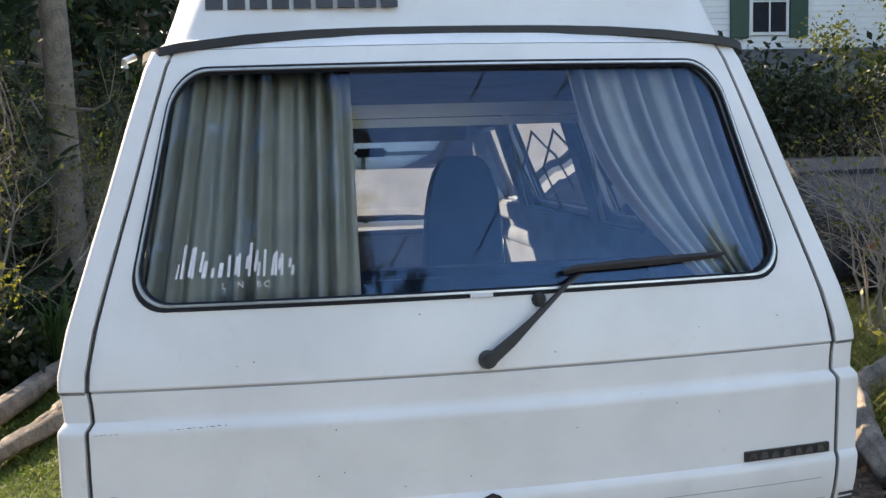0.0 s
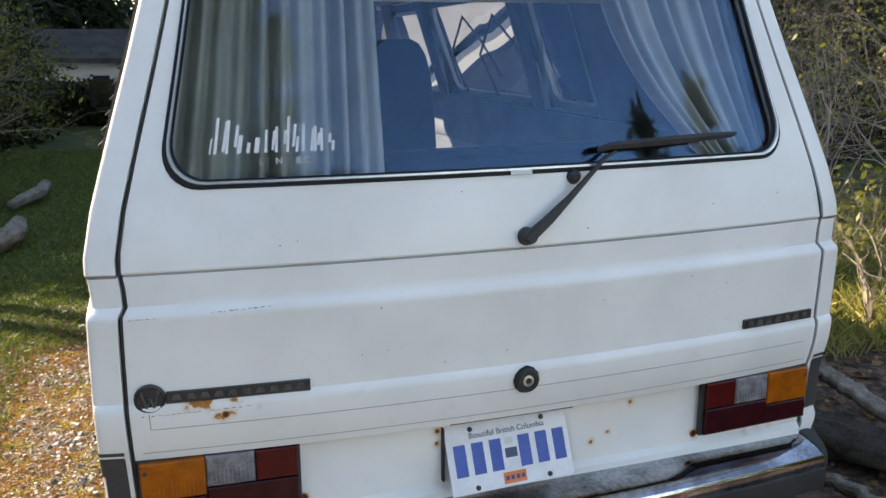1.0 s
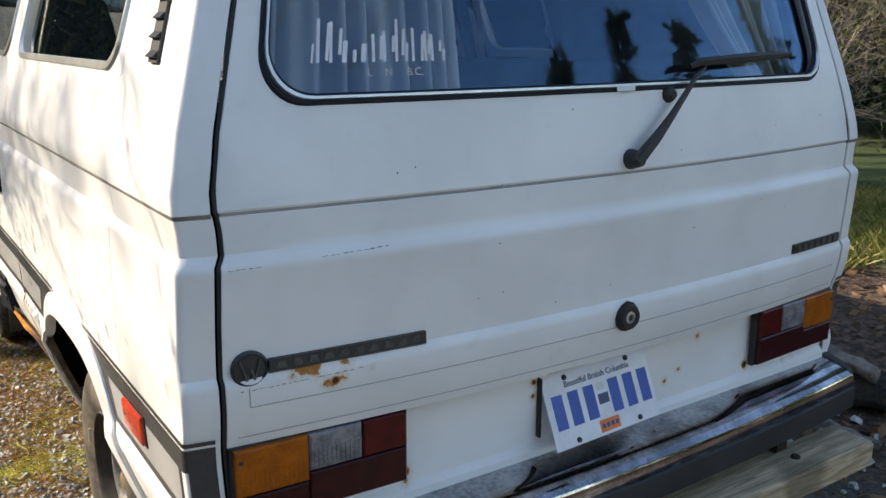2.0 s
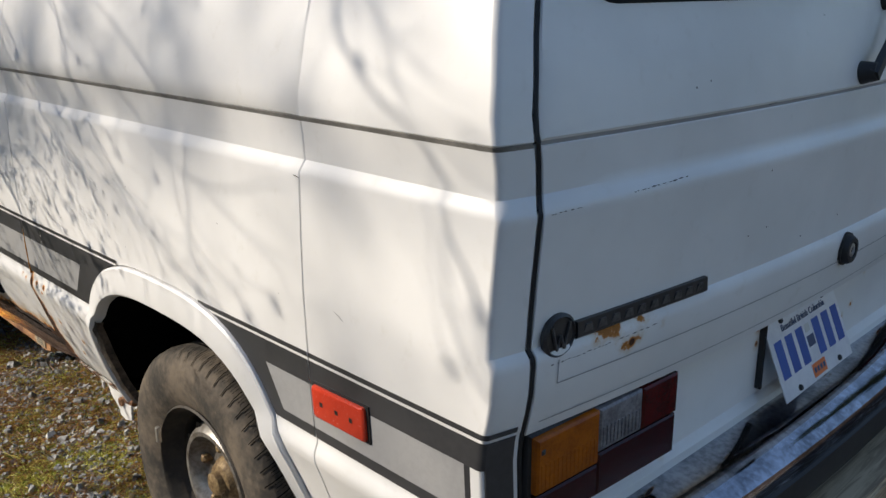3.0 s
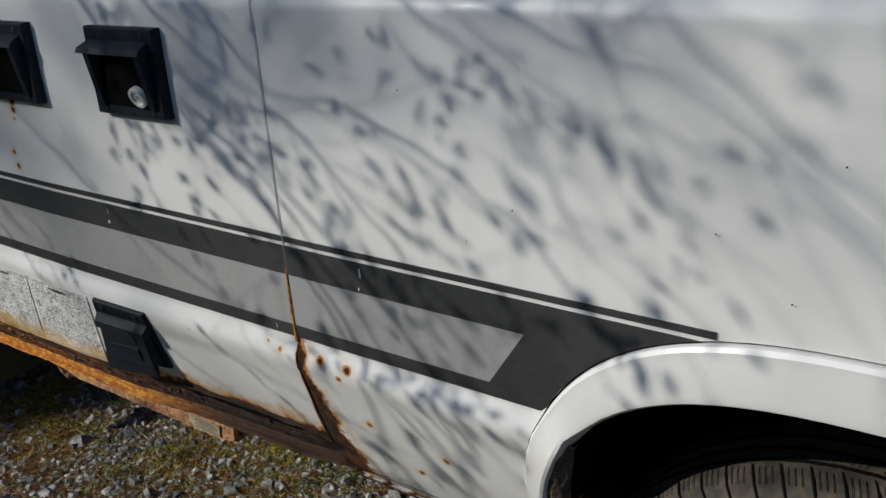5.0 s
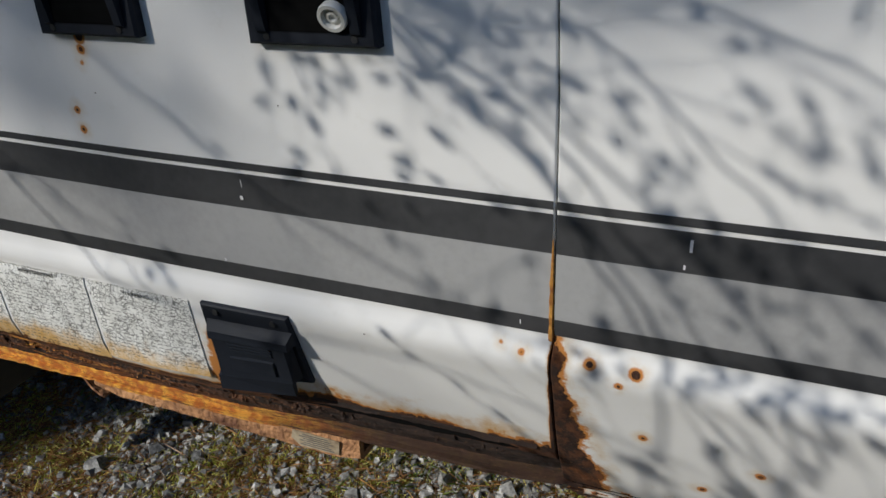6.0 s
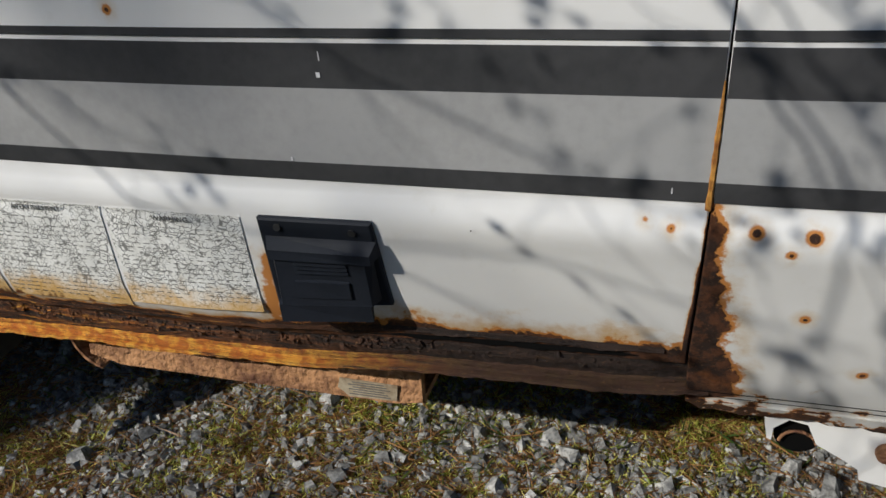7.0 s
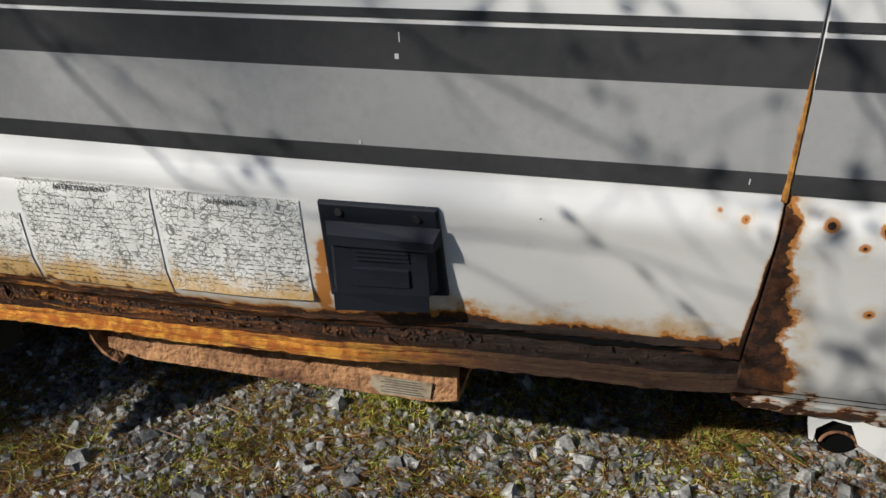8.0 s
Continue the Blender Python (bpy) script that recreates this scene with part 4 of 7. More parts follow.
def lamp(s):
    def slab(x0, x1, z0, z1, off, name, mat, parent, bevel=0.003, label=""):
        bm = bmesh.new()
        a, b = sorted((s * x0, s * x1))
        pts = []
        for o, g in ((0.06, 0), (0.06 - off + bevel, 0), (0.06 - off, bevel)):
            ring = []
            for x, z in ((a + g, z0 + g), (b - g, z0 + g), (b - g, z1 - g), (a + g, z1 - g)):
                ring.append(Vector((x, o + 0.016 * ((abs(x) - 0.5) / 0.33), z)))
            pts.append(ring)
        return part(name, sweep(pts), mat, parent, label, smooth=20)
    body = slab(0.505, 0.836, 0.686, 0.833, 0.016, "tail_lamp", "rubber", van, label="tail lamp with amber, clear and red lenses")
    slab(0.512, 0.600, 0.761, 0.829, 0.028, "red_lens", "red", body)
    slab(0.602, 0.701, 0.761, 0.829, 0.027, "clear_lens", "clear", body)
    slab(0.703, 0.832, 0.745, 0.829, 0.028, "amber_lens", "amber", body)
    slab(0.512, 0.702, 0.690, 0.758, 0.027, "dark_red_lens", "dark_red", body)
    slab(0.703, 0.832, 0.690, 0.742, 0.027, "dark_red_lens", "dark_red", body)
    for i in range(14):
        slab(0.712 + i * 0.0085, 0.7155 + i * 0.0085, 0.748, 0.790, 0.0287, "lens_rib", "amber", body, 0.0008)
    for i in range(11):
        slab(0.606 + i * 0.0085, 0.610 + i * 0.0085, 0.768, 0.800, 0.0285, "lens_rib", "clear", body, 0.0008)
    slab(0.818, 0.826, 0.805, 0.813, 0.030, "screw", "rubber", body, 0.002)
for s in (-1, 1):
    lamp(s)

# number plate
plate_m = Matrix.Translation((-0.022, 0.033, 0.735)) @ pose(0, 0, 0, 90 - 23, 0, 0) @ pose(0, 0, 0, 0, 0, 1.5)
plate = part("number_plate", box(-0.1525, 0.1525, -0.0765, 0.0765, -0.001, 0.001, 0.0006), "plate", van, "white and blue number plate, slightly bent")
plate.matrix_world = plate_m
def on_plate(name, x0, x1, y0, y1, mat, z=0.0013):
    part(name, box(x0, x1, y0, y1, 0.0008, z, 0.0), mat, plate)
for x in (-0.122, -0.078, -0.034, 0.038, 0.082, 0.126):
    on_plate("character_bar", x - 0.0145, x + 0.0145, -0.037, 0.035, "blue", 0.0018)
lettering("motto", "Beautiful British Columbia", 0.019, Matrix.Translation((0, 0.046, 0.0016)), "navy", plate, 0.0006, 0.95)
on_plate("crest", -0.012, 0.018, -0.012, 0.010, "navy")
on_plate("month_sticker", -0.010, 0.010, 0.018, 0.034, "label", 0.0016)
on_plate("year_sticker", -0.025, 0.032, -0.070, -0.044, "orange", 0.0016)
for i in range(4):
    on_plate("sticker_mark", -0.020 + i * 0.013, -0.011 + i * 0.013, -0.062, -0.052, "navy", 0.0019)
for x, y in ((-0.09, 0.067), (0.09, 0.067), (-0.09, -0.066), (0.09, -0.066)):
    bolt = part("bolt", lathe([(0.006, 0), (0.006, 0.003), (0.004, 0.005), (0, 0.005)], (0, 0, 0), 10), "rubber", plate)
    bolt.matrix_parent_inverse = Matrix.Identity(4)
    bolt.matrix_basis = Matrix.Translation((x, y, 0.001)) @ pose(0, 0, 0, 0, -90, 0)
part("plate_holder", box(-0.165, 0.150, 0.048, 0.072, 0.814, 0.826, 0.003), "rubber", van)
# black strip added for the dark gap left of the plate
part("plate_gap_shade", box(-0.181, -0.176, 0.050, 0.066, 0.676, 0.808, 0.0015), "rubber", van)

# bumper with end caps and the board bolted under it
def bump_y(x):
    return 0.042 * (x / 0.85) ** 2
section = [(0.060, 0.655), (0.055, 0.637), (0.0, 0.632), (-0.048, 0.622), (-0.066, 0.612), (-0.072, 0.598), (-0.072, 0.575), (-0.066, 0.572), (-0.066, 0.528), (-0.060, 0.515), (-0.040, 0.512), (-0.040, 0.54), (0.05, 0.60)]
xs = between(-0.84, 0.84, 0.07)
bumper = part("rear_bumper", sweep([[Vector((x, y + bump_y(x), z)) for y, z in section] for x in xs]), "chrome", van, "scuffed chrome rear bumper with black rubber strip")
part("bumper_strip", sweep([[Vector((x, y + bump_y(x), z)) for y, z in ((-0.060, 0.584), (-0.078, 0.578), (-0.080, 0.55), (-0.078, 0.524), (-0.058, 0.514))] for x in xs]), "rubber", bumper)
for s in (-1, 1):
    rings = []
    for k, w in ((0.0, 1.0), (0.03, 1.02), (0.06, 1.0)):
        rings.append([Vector((s * (0.838 + k * 0.9), -0.03 + bump_y(0.85) + (y + 0.03) * w + k * k * 18, 0.58 + (z - 0.58) * w * 1.05)) for y, z in section])
    for a in (0.05, 0.08, 0.11):
        rings.append([Vector((s * (0.905 + 0.012 * min(1, a * 4) + (0.5 - (y + 0.072) / 0.13) * 0.03), 0.05 + a, 0.58 + (z - 0.58) * (1.0 - a * 0.35))) for y, z in section])
    part("bumper_end", sweep(rings), "rubber", bumper, "black rubber bumper end")
board = part("rear_board", box(-0.80, 0.80, -0.062, 0.062, -0.036, 0.036, 0.006, 3), "wood", van, "weathered wooden board bolted under the bumper")
board.matrix_world = Matrix.Translation((0.0, -0.068, 0.436))
for x in (-0.55, 0.55):
    part("bracket", box(x - 0.025, x + 0.025, -0.03, 0.30, 0.47, 0.52, 0.004), "rust", van)
    part("bolt_head", lathe([(0.012, 0), (0.012, 0.006), (0.008, 0.009), (0, 0.009)], (0, 0, 0), 8), "rust", van).matrix_world = Matrix.Translation((x, -0.07, 0.471)) @ pose(0, 0, 0, 0, -90, 0)

# stripes on the sides
for s in (-1, 1):
    def d(name, mat, y0, y1, z0, z1, off=0.0016, **kw):
        part(name, decal(y0 + SIDE_T, y1 + SIDE_T, z0, z1, s, off, climb=1.0, **kw), mat, van)
    for y0, y1 in ((1.713, 2.9985), (3.0015, 4.15)):
        d("pin_stripe", "stripe_dark", y0, y1, 0.8475, 0.856)
        d("wide_stripe", "stripe_dark", y0, y1, 0.799, 0.8425)
        d("grey_stripe", "stripe_grey", y0, y1, 0.7215, 0.799)
        d("lower_stripe", "stripe_dark", y0, y1, 0.701, 0.7215)
    d("pin_stripe", "stripe_dark", 1.145, 1.7095, 0.8475, 0.856, low=arch_outer)
    d("wide_stripe", "stripe_dark", 1.13, 1.7095, 0.799, 0.8425, low=arch_outer)
    d("grey_stripe", "stripe_grey", 1.405, 1.7095, 0.7215, 0.799, slant0=-0.05)
    d("lower_stripe", "stripe_dark", 1.28, 1.7095, 0.701, 0.7215, low=arch_outer)
    d("stripe_end", "stripe_dark", 1.20, 1.405, 0.7215, 0.799, low=arch_outer, slant1=-0.05)
    for y0, y1 in ((0.459, 0.80), (0.0, 0.4565)):
        d("pin_stripe", "stripe_dark", y0 if y0 else 0.06, y1, 0.8475, 0.856, low=arch_outer)
        d("wide_stripe", "stripe_dark", y0 if y0 else 0.06, min(y1, 0.80), 0.799, 0.8425, low=arch_outer)
    d("grey_stripe", "stripe_grey", 0.459, 0.545, 0.7215, 0.799, slant1=0.04)
    d("stripe_end", "stripe_dark", 0.545, 0.72, 0.7215, 0.799, low=arch_outer, slant0=0.04)
    d("lower_stripe", "stripe_dark", 0.459, 0.64, 0.701, 0.7215, low=arch_outer)
    d("grey_stripe", "stripe_grey", 0.095, 0.4565, 0.7215, 0.799)
    d("lower_stripe", "stripe_dark", 0.06, 0.4565, 0.701, 0.7215)
    d("stripe_end", "stripe_dark", 0.06, 0.095, 0.7215, 0.799)
    d("pin_stripe", "stripe_dark", 0.018, 0.06, 0.8475, 0.856)
    d("stripe_end", "stripe_dark", 0.018, 0.06, 0.701, 0.8425)

# wheel arches and wheels
WHEEL = (1.005, 0.330)
for s in (-1, 1):
    rings = []
    for i in range(49):
        u = -1 + 2 * i / 48
        k = math.copysign(1 - (1 - abs(u)) ** 1.8, u)
        ring = []
        for hw, top, off in ((0.4262, 0.8572, -0.012), (0.4262, 0.8572, 0.006), (0.4240, 0.853, 0.0095), (0.4190, 0.840, 0.010), (0.406, 0.806, 0.017), (0.403, 0.798, 0.016), (0.400, 0.792, 0.008), (0.398, 0.790, -0.010)):
            y = ARCH_Y + hw * k * 0.9995
            z = max(arch(hw, top)(y), 0.385)
            ring.append(skin(y + SIDE_T, max(z, 0.39), s, off))
        rings.append(ring)
    part("wheel_arch", sweep(rings, caps=False, closed=False), "paint", van, "flared white wheel arch", smooth=28)
    # the well's inside shade is painted as a near-black shell
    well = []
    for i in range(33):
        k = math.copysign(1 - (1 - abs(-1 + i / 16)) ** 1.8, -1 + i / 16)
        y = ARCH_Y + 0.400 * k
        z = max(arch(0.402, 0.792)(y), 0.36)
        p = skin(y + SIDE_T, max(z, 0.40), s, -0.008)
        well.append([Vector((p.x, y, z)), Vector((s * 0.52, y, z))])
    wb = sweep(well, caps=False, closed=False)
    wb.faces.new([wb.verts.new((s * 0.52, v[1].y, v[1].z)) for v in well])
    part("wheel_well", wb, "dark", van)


def wheel(s, y):
    c = (s * 0.0, 0.0, 0.0)
    def L(profile, sides=56):
        return lathe([(r, s * x) for r, x in profile], c, sides)
    w = part("wheel", L([(0.192, -0.075), (0.215, -0.090), (0.25, -0.098), (0.285, -0.097), (0.308, -0.088), (0.321, -0.074), (0.3255, -0.055)] + [(0.3255, x / 100) for x in (-5, -3, 0, 3, 5)] +
               [(0.321, 0.070), (0.308, 0.084), (0.285, 0.093), (0.25, 0.094), (0.215, 0.086), (0.192, 0.072)]), "tyre", van, "dusty worn tyre on a steel wheel without cap")
    # near-black bands on the smooth tread paint the shade in grooves and sipes
    for x0, x1 in ((-0.004, 0.004), (0.022, 0.029), (-0.030, -0.023)):
        part("tread_groove_shade", L([(0.3262, x0), (0.3262, x1)]), "dark", w)
    sipes = bmesh.new()
    for i in range(64):
        a = i * math.tau / 64
        pts = []
        for r, x, da in ((0.3265, 0.034, 0.0), (0.3263, 0.055, 0.02), (0.3222, 0.071, 0.035), (0.3095, 0.0845, 0.05)):
            pts.append([Vector((s * (x + e), r * math.cos(a + da + f), r * math.sin(a + da + f))) for e, f in ((0, -0.0042), (0.0012, 0.0042))])
        sweep(pts, caps=False, closed=False, bm=sipes)
        for da in (0.030, 0.052, 0.074):
            b = a + da
            sweep([[Vector((s * x, r * math.cos(b + g + f), r * math.sin(b + g + f))) for f in (-0.0014, 0.0014)] for r, x, g in ((0.3262, 0.040, 0.0), (0.3260, 0.056, 0.012), (0.3226, 0.069, 0.022))], caps=False, closed=False, bm=sipes)
            sweep([[Vector((s * x, r * math.cos(b - g + f), r * math.sin(b - g + f))) for f in (-0.0014, 0.0014)] for r, x, g in ((0.3262, 0.006, 0.0), (0.3262, 0.020, 0.014))], caps=False, closed=False, bm=sipes)
    part("tread_pattern", sipes, "dark", w)
    part("rim", L([(0.190, 0.070), (0.196, 0.078), (0.192, 0.082), (0.184, 0.074), (0.178, 0.045), (0.168, 0.035), (0.165, -0.02), (0.155, -0.035)]), "rim_dark", w, "dark worn steel rim")
    part("wheel_disc", L([(0.158, -0.03), (0.150, 0.010), (0.132, 0.044), (0.124, 0.052), (0.114, 0.052), (0.104, 0.044), (0.094, 0.022), (0.070, 0.012), (0.052, 0.012)], 60), "rim", w, "pale weathered wheel disc")
    part("hub", L([(0.058, 0.0), (0.050, 0.020), (0.040, 0.034), (0.028, 0.038), (0.026, 0.052), (0.018, 0.056), (0, 0.056)], 30), "brass", w, "rusty hub")
    for i in range(5):
        a = i * math.tau / 5 + 0.3
        part("wheel_bolt", lathe([(0.011, 0), (0.011, s * 0.02), (0.007, s * 0.023), (0, s * 0.023)], (s * 0.012, 0.082 * math.cos(a), 0.082 * math.sin(a)), 6), "brass", w)
    # flat near-black discs paint the shade of the slots
    for i in range(12):
        a = i * math.tau / 12
        part("disc_slot_shade", lathe([(0.0, s * 0.042), (0.0125, s * 0.0405)], (0, 0.134 * math.cos(a), 0.134 * math.sin(a)), 12), "dark", w)
    w.matrix_world = Matrix.Translation((s * 0.765, y, WHEEL[1]))
    return w


for s in (-1, 1):
    for y in (WHEEL[0], WHEEL[0] + 2.46):
        wheel(s, y)
weight = part("wheel_weight", box(-0.862, -0.852, 1.17, 1.183, 0.385, 0.425, 0.002), "alu", van)

# side marker, flap vents, sockets, labels
marker = part("side_marker", sweep([[skin(y + SIDE_T, z, -1, o) for y, z in ((0.309 + g, 0.757 + g), (0.312 + g, 0.752 + g), (0.441 - g, 0.750 + g), (0.445 - g, 0.754 + g), (0.445 - g, 0.802 - g), (0.441 - g, 0.806 - g), (0.312 + g, 0.809 - g), (0.309 + g, 0.805 - g))] for o, g in ((0, 0), (0.008, 0.0), (0.0105, 0.002), (0.0115, 0.006))]), "marker", van, "orange-red side marker lamp")
for y in (0.34, 0.378, 0.418):
    part("marker_screw", decal(y + SIDE_T - 0.004, y + SIDE_T + 0.004, 0.777, 0.785, -1, 0.0122), "rust", marker)
part("marker_shade", sweep([[skin(y + SIDE_T, z, -1, o) for y, z in ((0.303, 0.749), (0.448, 0.745), (0.448, 0.810), (0.303, 0.813))] for o in (0, 0.004)]), "rubber", marker)


def flap(y0, y1, z0, z1, name, label):
    """A black plastic hatch on the side: a base plate and a hood that stands out from it."""
    def ring(a, b, c, e, o):
        return [skin(y + SIDE_T, z, -1, o) for y, z in ((a, c), (b, c), (b, e), (a, e))]
    base = part(name, sweep([ring(y0, y1, z0, z1, 0.0), ring(y0, y1, z0, z1, 0.005), ring(y0 + 0.002, y1 - 0.002, z0 + 0.002, z1 - 0.002, 0.007)]), "plastic", van, label, smooth=20)
    for y in (y0 + 0.022, y1 - 0.022):
        part("screw", tube([skin(y + SIDE_T, z1 - 0.011, -1, 0.006), skin(y + SIDE_T, z1 - 0.011, -1, 0.0085)], 0.0042, 10), "rubber", base)
    return base


def slab_on(parent, name, pts0, pts1, mat="plastic"):
    return part(name, sweep([[skin(y + SIDE_T, z, -1, o) for y, z, o in pts0], [skin(y + SIDE_T, z, -1, o) for y, z, o in pts1]]), mat, parent, smooth=20)


vent = flap(2.034, 2.161, 0.553, 0.668, "heater_vent", "black plastic vent hood with a drooping flap")
slab_on(vent, "hood", [(2.032, 0.629, 0.0081), (2.154, 0.629, 0.0081), (2.154, 0.648, 0.0081), (2.032, 0.648, 0.0081)], [(2.038, 0.627, 0.0218), (2.150, 0.627, 0.0218), (2.150, 0.638, 0.0203), (2.038, 0.638, 0.0203)])
slab_on(vent, "hood_body", [(2.044, 0.565, 0.0081), (2.156, 0.565, 0.0081), (2.152, 0.631, 0.0081), (2.040, 0.631, 0.0081)], [(2.052, 0.567, 0.0218), (2.150, 0.567, 0.0218), (2.146, 0.629, 0.0172), (2.048, 0.629, 0.0172)])
slab_on(vent, "flap", [(2.056, 0.546, 0.0157), (2.156, 0.546, 0.0157), (2.154, 0.571, 0.0096), (2.054, 0.571, 0.0096)], [(2.056, 0.545, 0.0226), (2.156, 0.545, 0.0226), (2.154, 0.568, 0.0218), (2.054, 0.568, 0.0218)])
for i in range(4):
    z = 0.609 + i * 0.0052
    slab_on(vent, "louvre", [(2.068, z, 0.0157), (2.126, z, 0.0157), (2.126, z + 0.0026, 0.0157), (2.068, z + 0.0026, 0.0157)], [(2.068, z, 0.0200), (2.126, z, 0.0200), (2.126, z + 0.0026, 0.0196), (2.068, z + 0.0026, 0.0196)])
slab_on(vent, "raised_panel", [(2.071, 0.577, 0.0210), (2.132, 0.577, 0.0172), (2.130, 0.600, 0.0157), (2.069, 0.600, 0.0157)], [(2.072, 0.578, 0.0222), (2.131, 0.578, 0.0222), (2.129, 0.599, 0.0207), (2.070, 0.599, 0.0207)])
for y0, cap in ((1.874, True), (2.150, False)):
    y1 = y0 + 0.138
    sock = part("hookup_box", sweep([[skin(y + SIDE_T, z, -1, o) for y, z in ((y0 + g, 0.996 + g), (y1 - g, 0.996 + g), (y1 - g, 1.114 - g), (y0 + g, 1.114 - g))] for o, g in ((0, 0), (0.011, 0), (0.014, 0.003))]), "plastic", van, "black plastic hookup box with open front", smooth=20)
    slab_on(sock, "lid_hood", [(y0 + 0.012, 1.083, 0.012), (y1 - 0.010, 1.083, 0.012), (y1 - 0.010, 1.098, 0.012), (y0 + 0.012, 1.098, 0.012)], [(y0 + 0.012, 1.081, 0.033), (y1 - 0.002, 1.081, 0.033), (y1 - 0.002, 1.088, 0.029), (y0 + 0.012, 1.088, 0.029)])
    for a in (y0 + 0.014, y1 - 0.024):
        slab_on(sock, "cheek", [(a, 1.006, 0.012), (a + 0.010, 1.006, 0.012), (a + 0.010, 1.086, 0.012), (a, 1.086, 0.012)], [(a, 1.010, 0.018), (a + 0.010, 1.010, 0.018), (a + 0.010, 1.084, 0.031), (a, 1.084, 0.031)])
    # a flat near-black slab on the face paints the shade of the opening
    slab_on(sock, "recess", [(y0 + 0.026, 1.010, 0.0142), (y1 - 0.026, 1.010, 0.0142), (y1 - 0.026, 1.083, 0.0142), (y0 + 0.026, 1.083, 0.0142)], [(y0 + 0.026, 1.010, 0.0150), (y1 - 0.026, 1.010, 0.0150), (y1 - 0.026, 1.083, 0.0150), (y0 + 0.026, 1.083, 0.0150)], "dark")
    for y in (y0 + 0.022, y1 - 0.022):
        for z in (1.0045, 1.105):
            part("screw", tube([skin(y + SIDE_T, z, -1, 0.013), skin(y + SIDE_T, z, -1, 0.0150)], 0.0036, 10), "rubber", sock)
    if cap:
        c = part("filler_cap", lathe([(0, 0), (0.0145, 0), (0.0150, -0.006), (0.0140, -0.009), (0.0105, -0.009), (0.0090, -0.0045), (0.0060, -0.0045), (0.0055, -0.007), (0.0035, -0.007), (0.003, -0.004), (0, -0.004)], (0, 0, 0), 24), "label", sock, "white round cap")
        c.matrix_parent_inverse = Matrix.Identity(4)
        c.matrix_basis = Matrix.Translation(skin(1.912 + SIDE_T, 1.028, -1, 0.016)) @ pose(0, 0, 0, 0, -20, 0)

random.seed(11)
for y0, y1, z0, z1, head in ((2.184, 2.355, 0.540, 0.665, "WARNING"), (2.361, 2.535, 0.530, 0.666, "AVERTISSEMENT"), (2.542, 2.70, 0.528, 0.620, "")):
    lab = part("warning_label", decal(y0 + SIDE_T, y1 + SIDE_T, z0, z1, -1, 0.0015), "side_label", van, "crazed white label with small print")
    z = z1 - 0.020
    while z > z0 + 0.012:
        y = y1 - 0.008
        while y > y0 + 0.012:
            w = min(random.uniform(0.003, 0.010), y - y0 - 0.006)
            part("print_bar", decal(y - w + SIDE_T, y + SIDE_T, z, z + 0.0010, -1, 0.0024), "label_ink", lab)
            y -= w + 0.0045 + (0.02 if random.random() < 0.12 else 0)
        z -= 0.0058 if random.random() > 0.12 else 0.011
    if head:
        c = skin((y0 + y1) / 2 + SIDE_T, z1 - 0.011, -1, 0.003)
        lettering("heading", head, 0.0095, Matrix.Translation(c) @ pose(0, 0, 0, 90 + 9, 0, -90), "label_ink", lab, 0.0003)

# chips and scratches on the side
for y, z, w, h, mat in ((1.582, 0.822, 0.0028, 0.013, "letter"), (1.587, 0.803, 0.002, 0.005, "letter"), (2.066, 0.810, 0.004, 0.005, "letter"), (2.064, 0.826, 0.0010, 0.009, "letter"), (2.111, 0.723, 0.002, 0.004, "letter"), (1.745, 0.709, 0.0012, 0.006, "letter"),
                        (0.522, 0.938, 0.0017, 0.0017, "rust"), (1.997, 0.925, 0.0017, 0.0017, "rust"), (2.24, 0.92, 0.0017, 0.0017, "rust"), (1.36, 0.945, 0.0017, 0.0017, "rust"), (1.15, 0.955, 0.0017, 0.0017, "rust"), (1.05, 1.03, 0.0017, 0.0017, "rust"),
                        (1.50, 1.06, 0.0017, 0.0017, "rust"), (1.42, 0.90, 0.0017, 0.0017, "rust"), (1.08, 0.90, 0.0017, 0.0017, "rust"), (0.70, 1.02, 0.0017, 0.0017, "rust"), (1.93, 0.66, 0.0017, 0.0017, "rust"), (1.80, 1.05, 0.0017, 0.0017, "rust")):
    part("paint_chip", decal(y + SIDE_T, y + w + SIDE_T, z, z + h, -1, 0.0028, climb=1.0), mat, van)
for y0, y1, z0, z1, mat in ((0.358, 0.376, 0.936, 0.946, "rust"), (0.455, 0.47, 1.136, 1.139, "rust")):
    part("scratch", sweep([[skin(y + SIDE_T, z - 0.0005, -1, 0.0028), skin(y + SIDE_T, z + 0.0005, -1, 0.0028)] for y, z in ((y0, z0), ((y0 + y1) / 2, (z0 + z1) / 2 + 0.001), (y1, z1))], caps=False, closed=False), mat, van)

part("seam_rust", tube([skin(1.7128 + SIDE_T, z, -1, 0.0012) for z in between(0.694, 0.815, 0.01)], [0.0030, 0.0034, 0.0026, 0.0030, 0.0024, 0.0030, 0.0022, 0.0030, 0.0022, 0.0020, 0.0016, 0.0012, 0.0008][:len(between(0.694, 0.815, 0.01))], 6), "rust_yellow", van, "thin line of rust in the seam")

# rocker, jacking plate, fuel pipe
random.seed(3)


def sill_line(y):
    """How far out the sill stands at y, and how far it sags."""
    return SWELL(y) - 0.01 + 0.012 * RELIEF(y) - 0.014 * max(0.0, 1 - (y - 1.70) / 0.12) ** 2, 0.016 * max(0.0, (y - 2.0) / 1.2)


rock, band_low, lip, lip_low, hole_strip, ragged = [], [], [], [], [], []
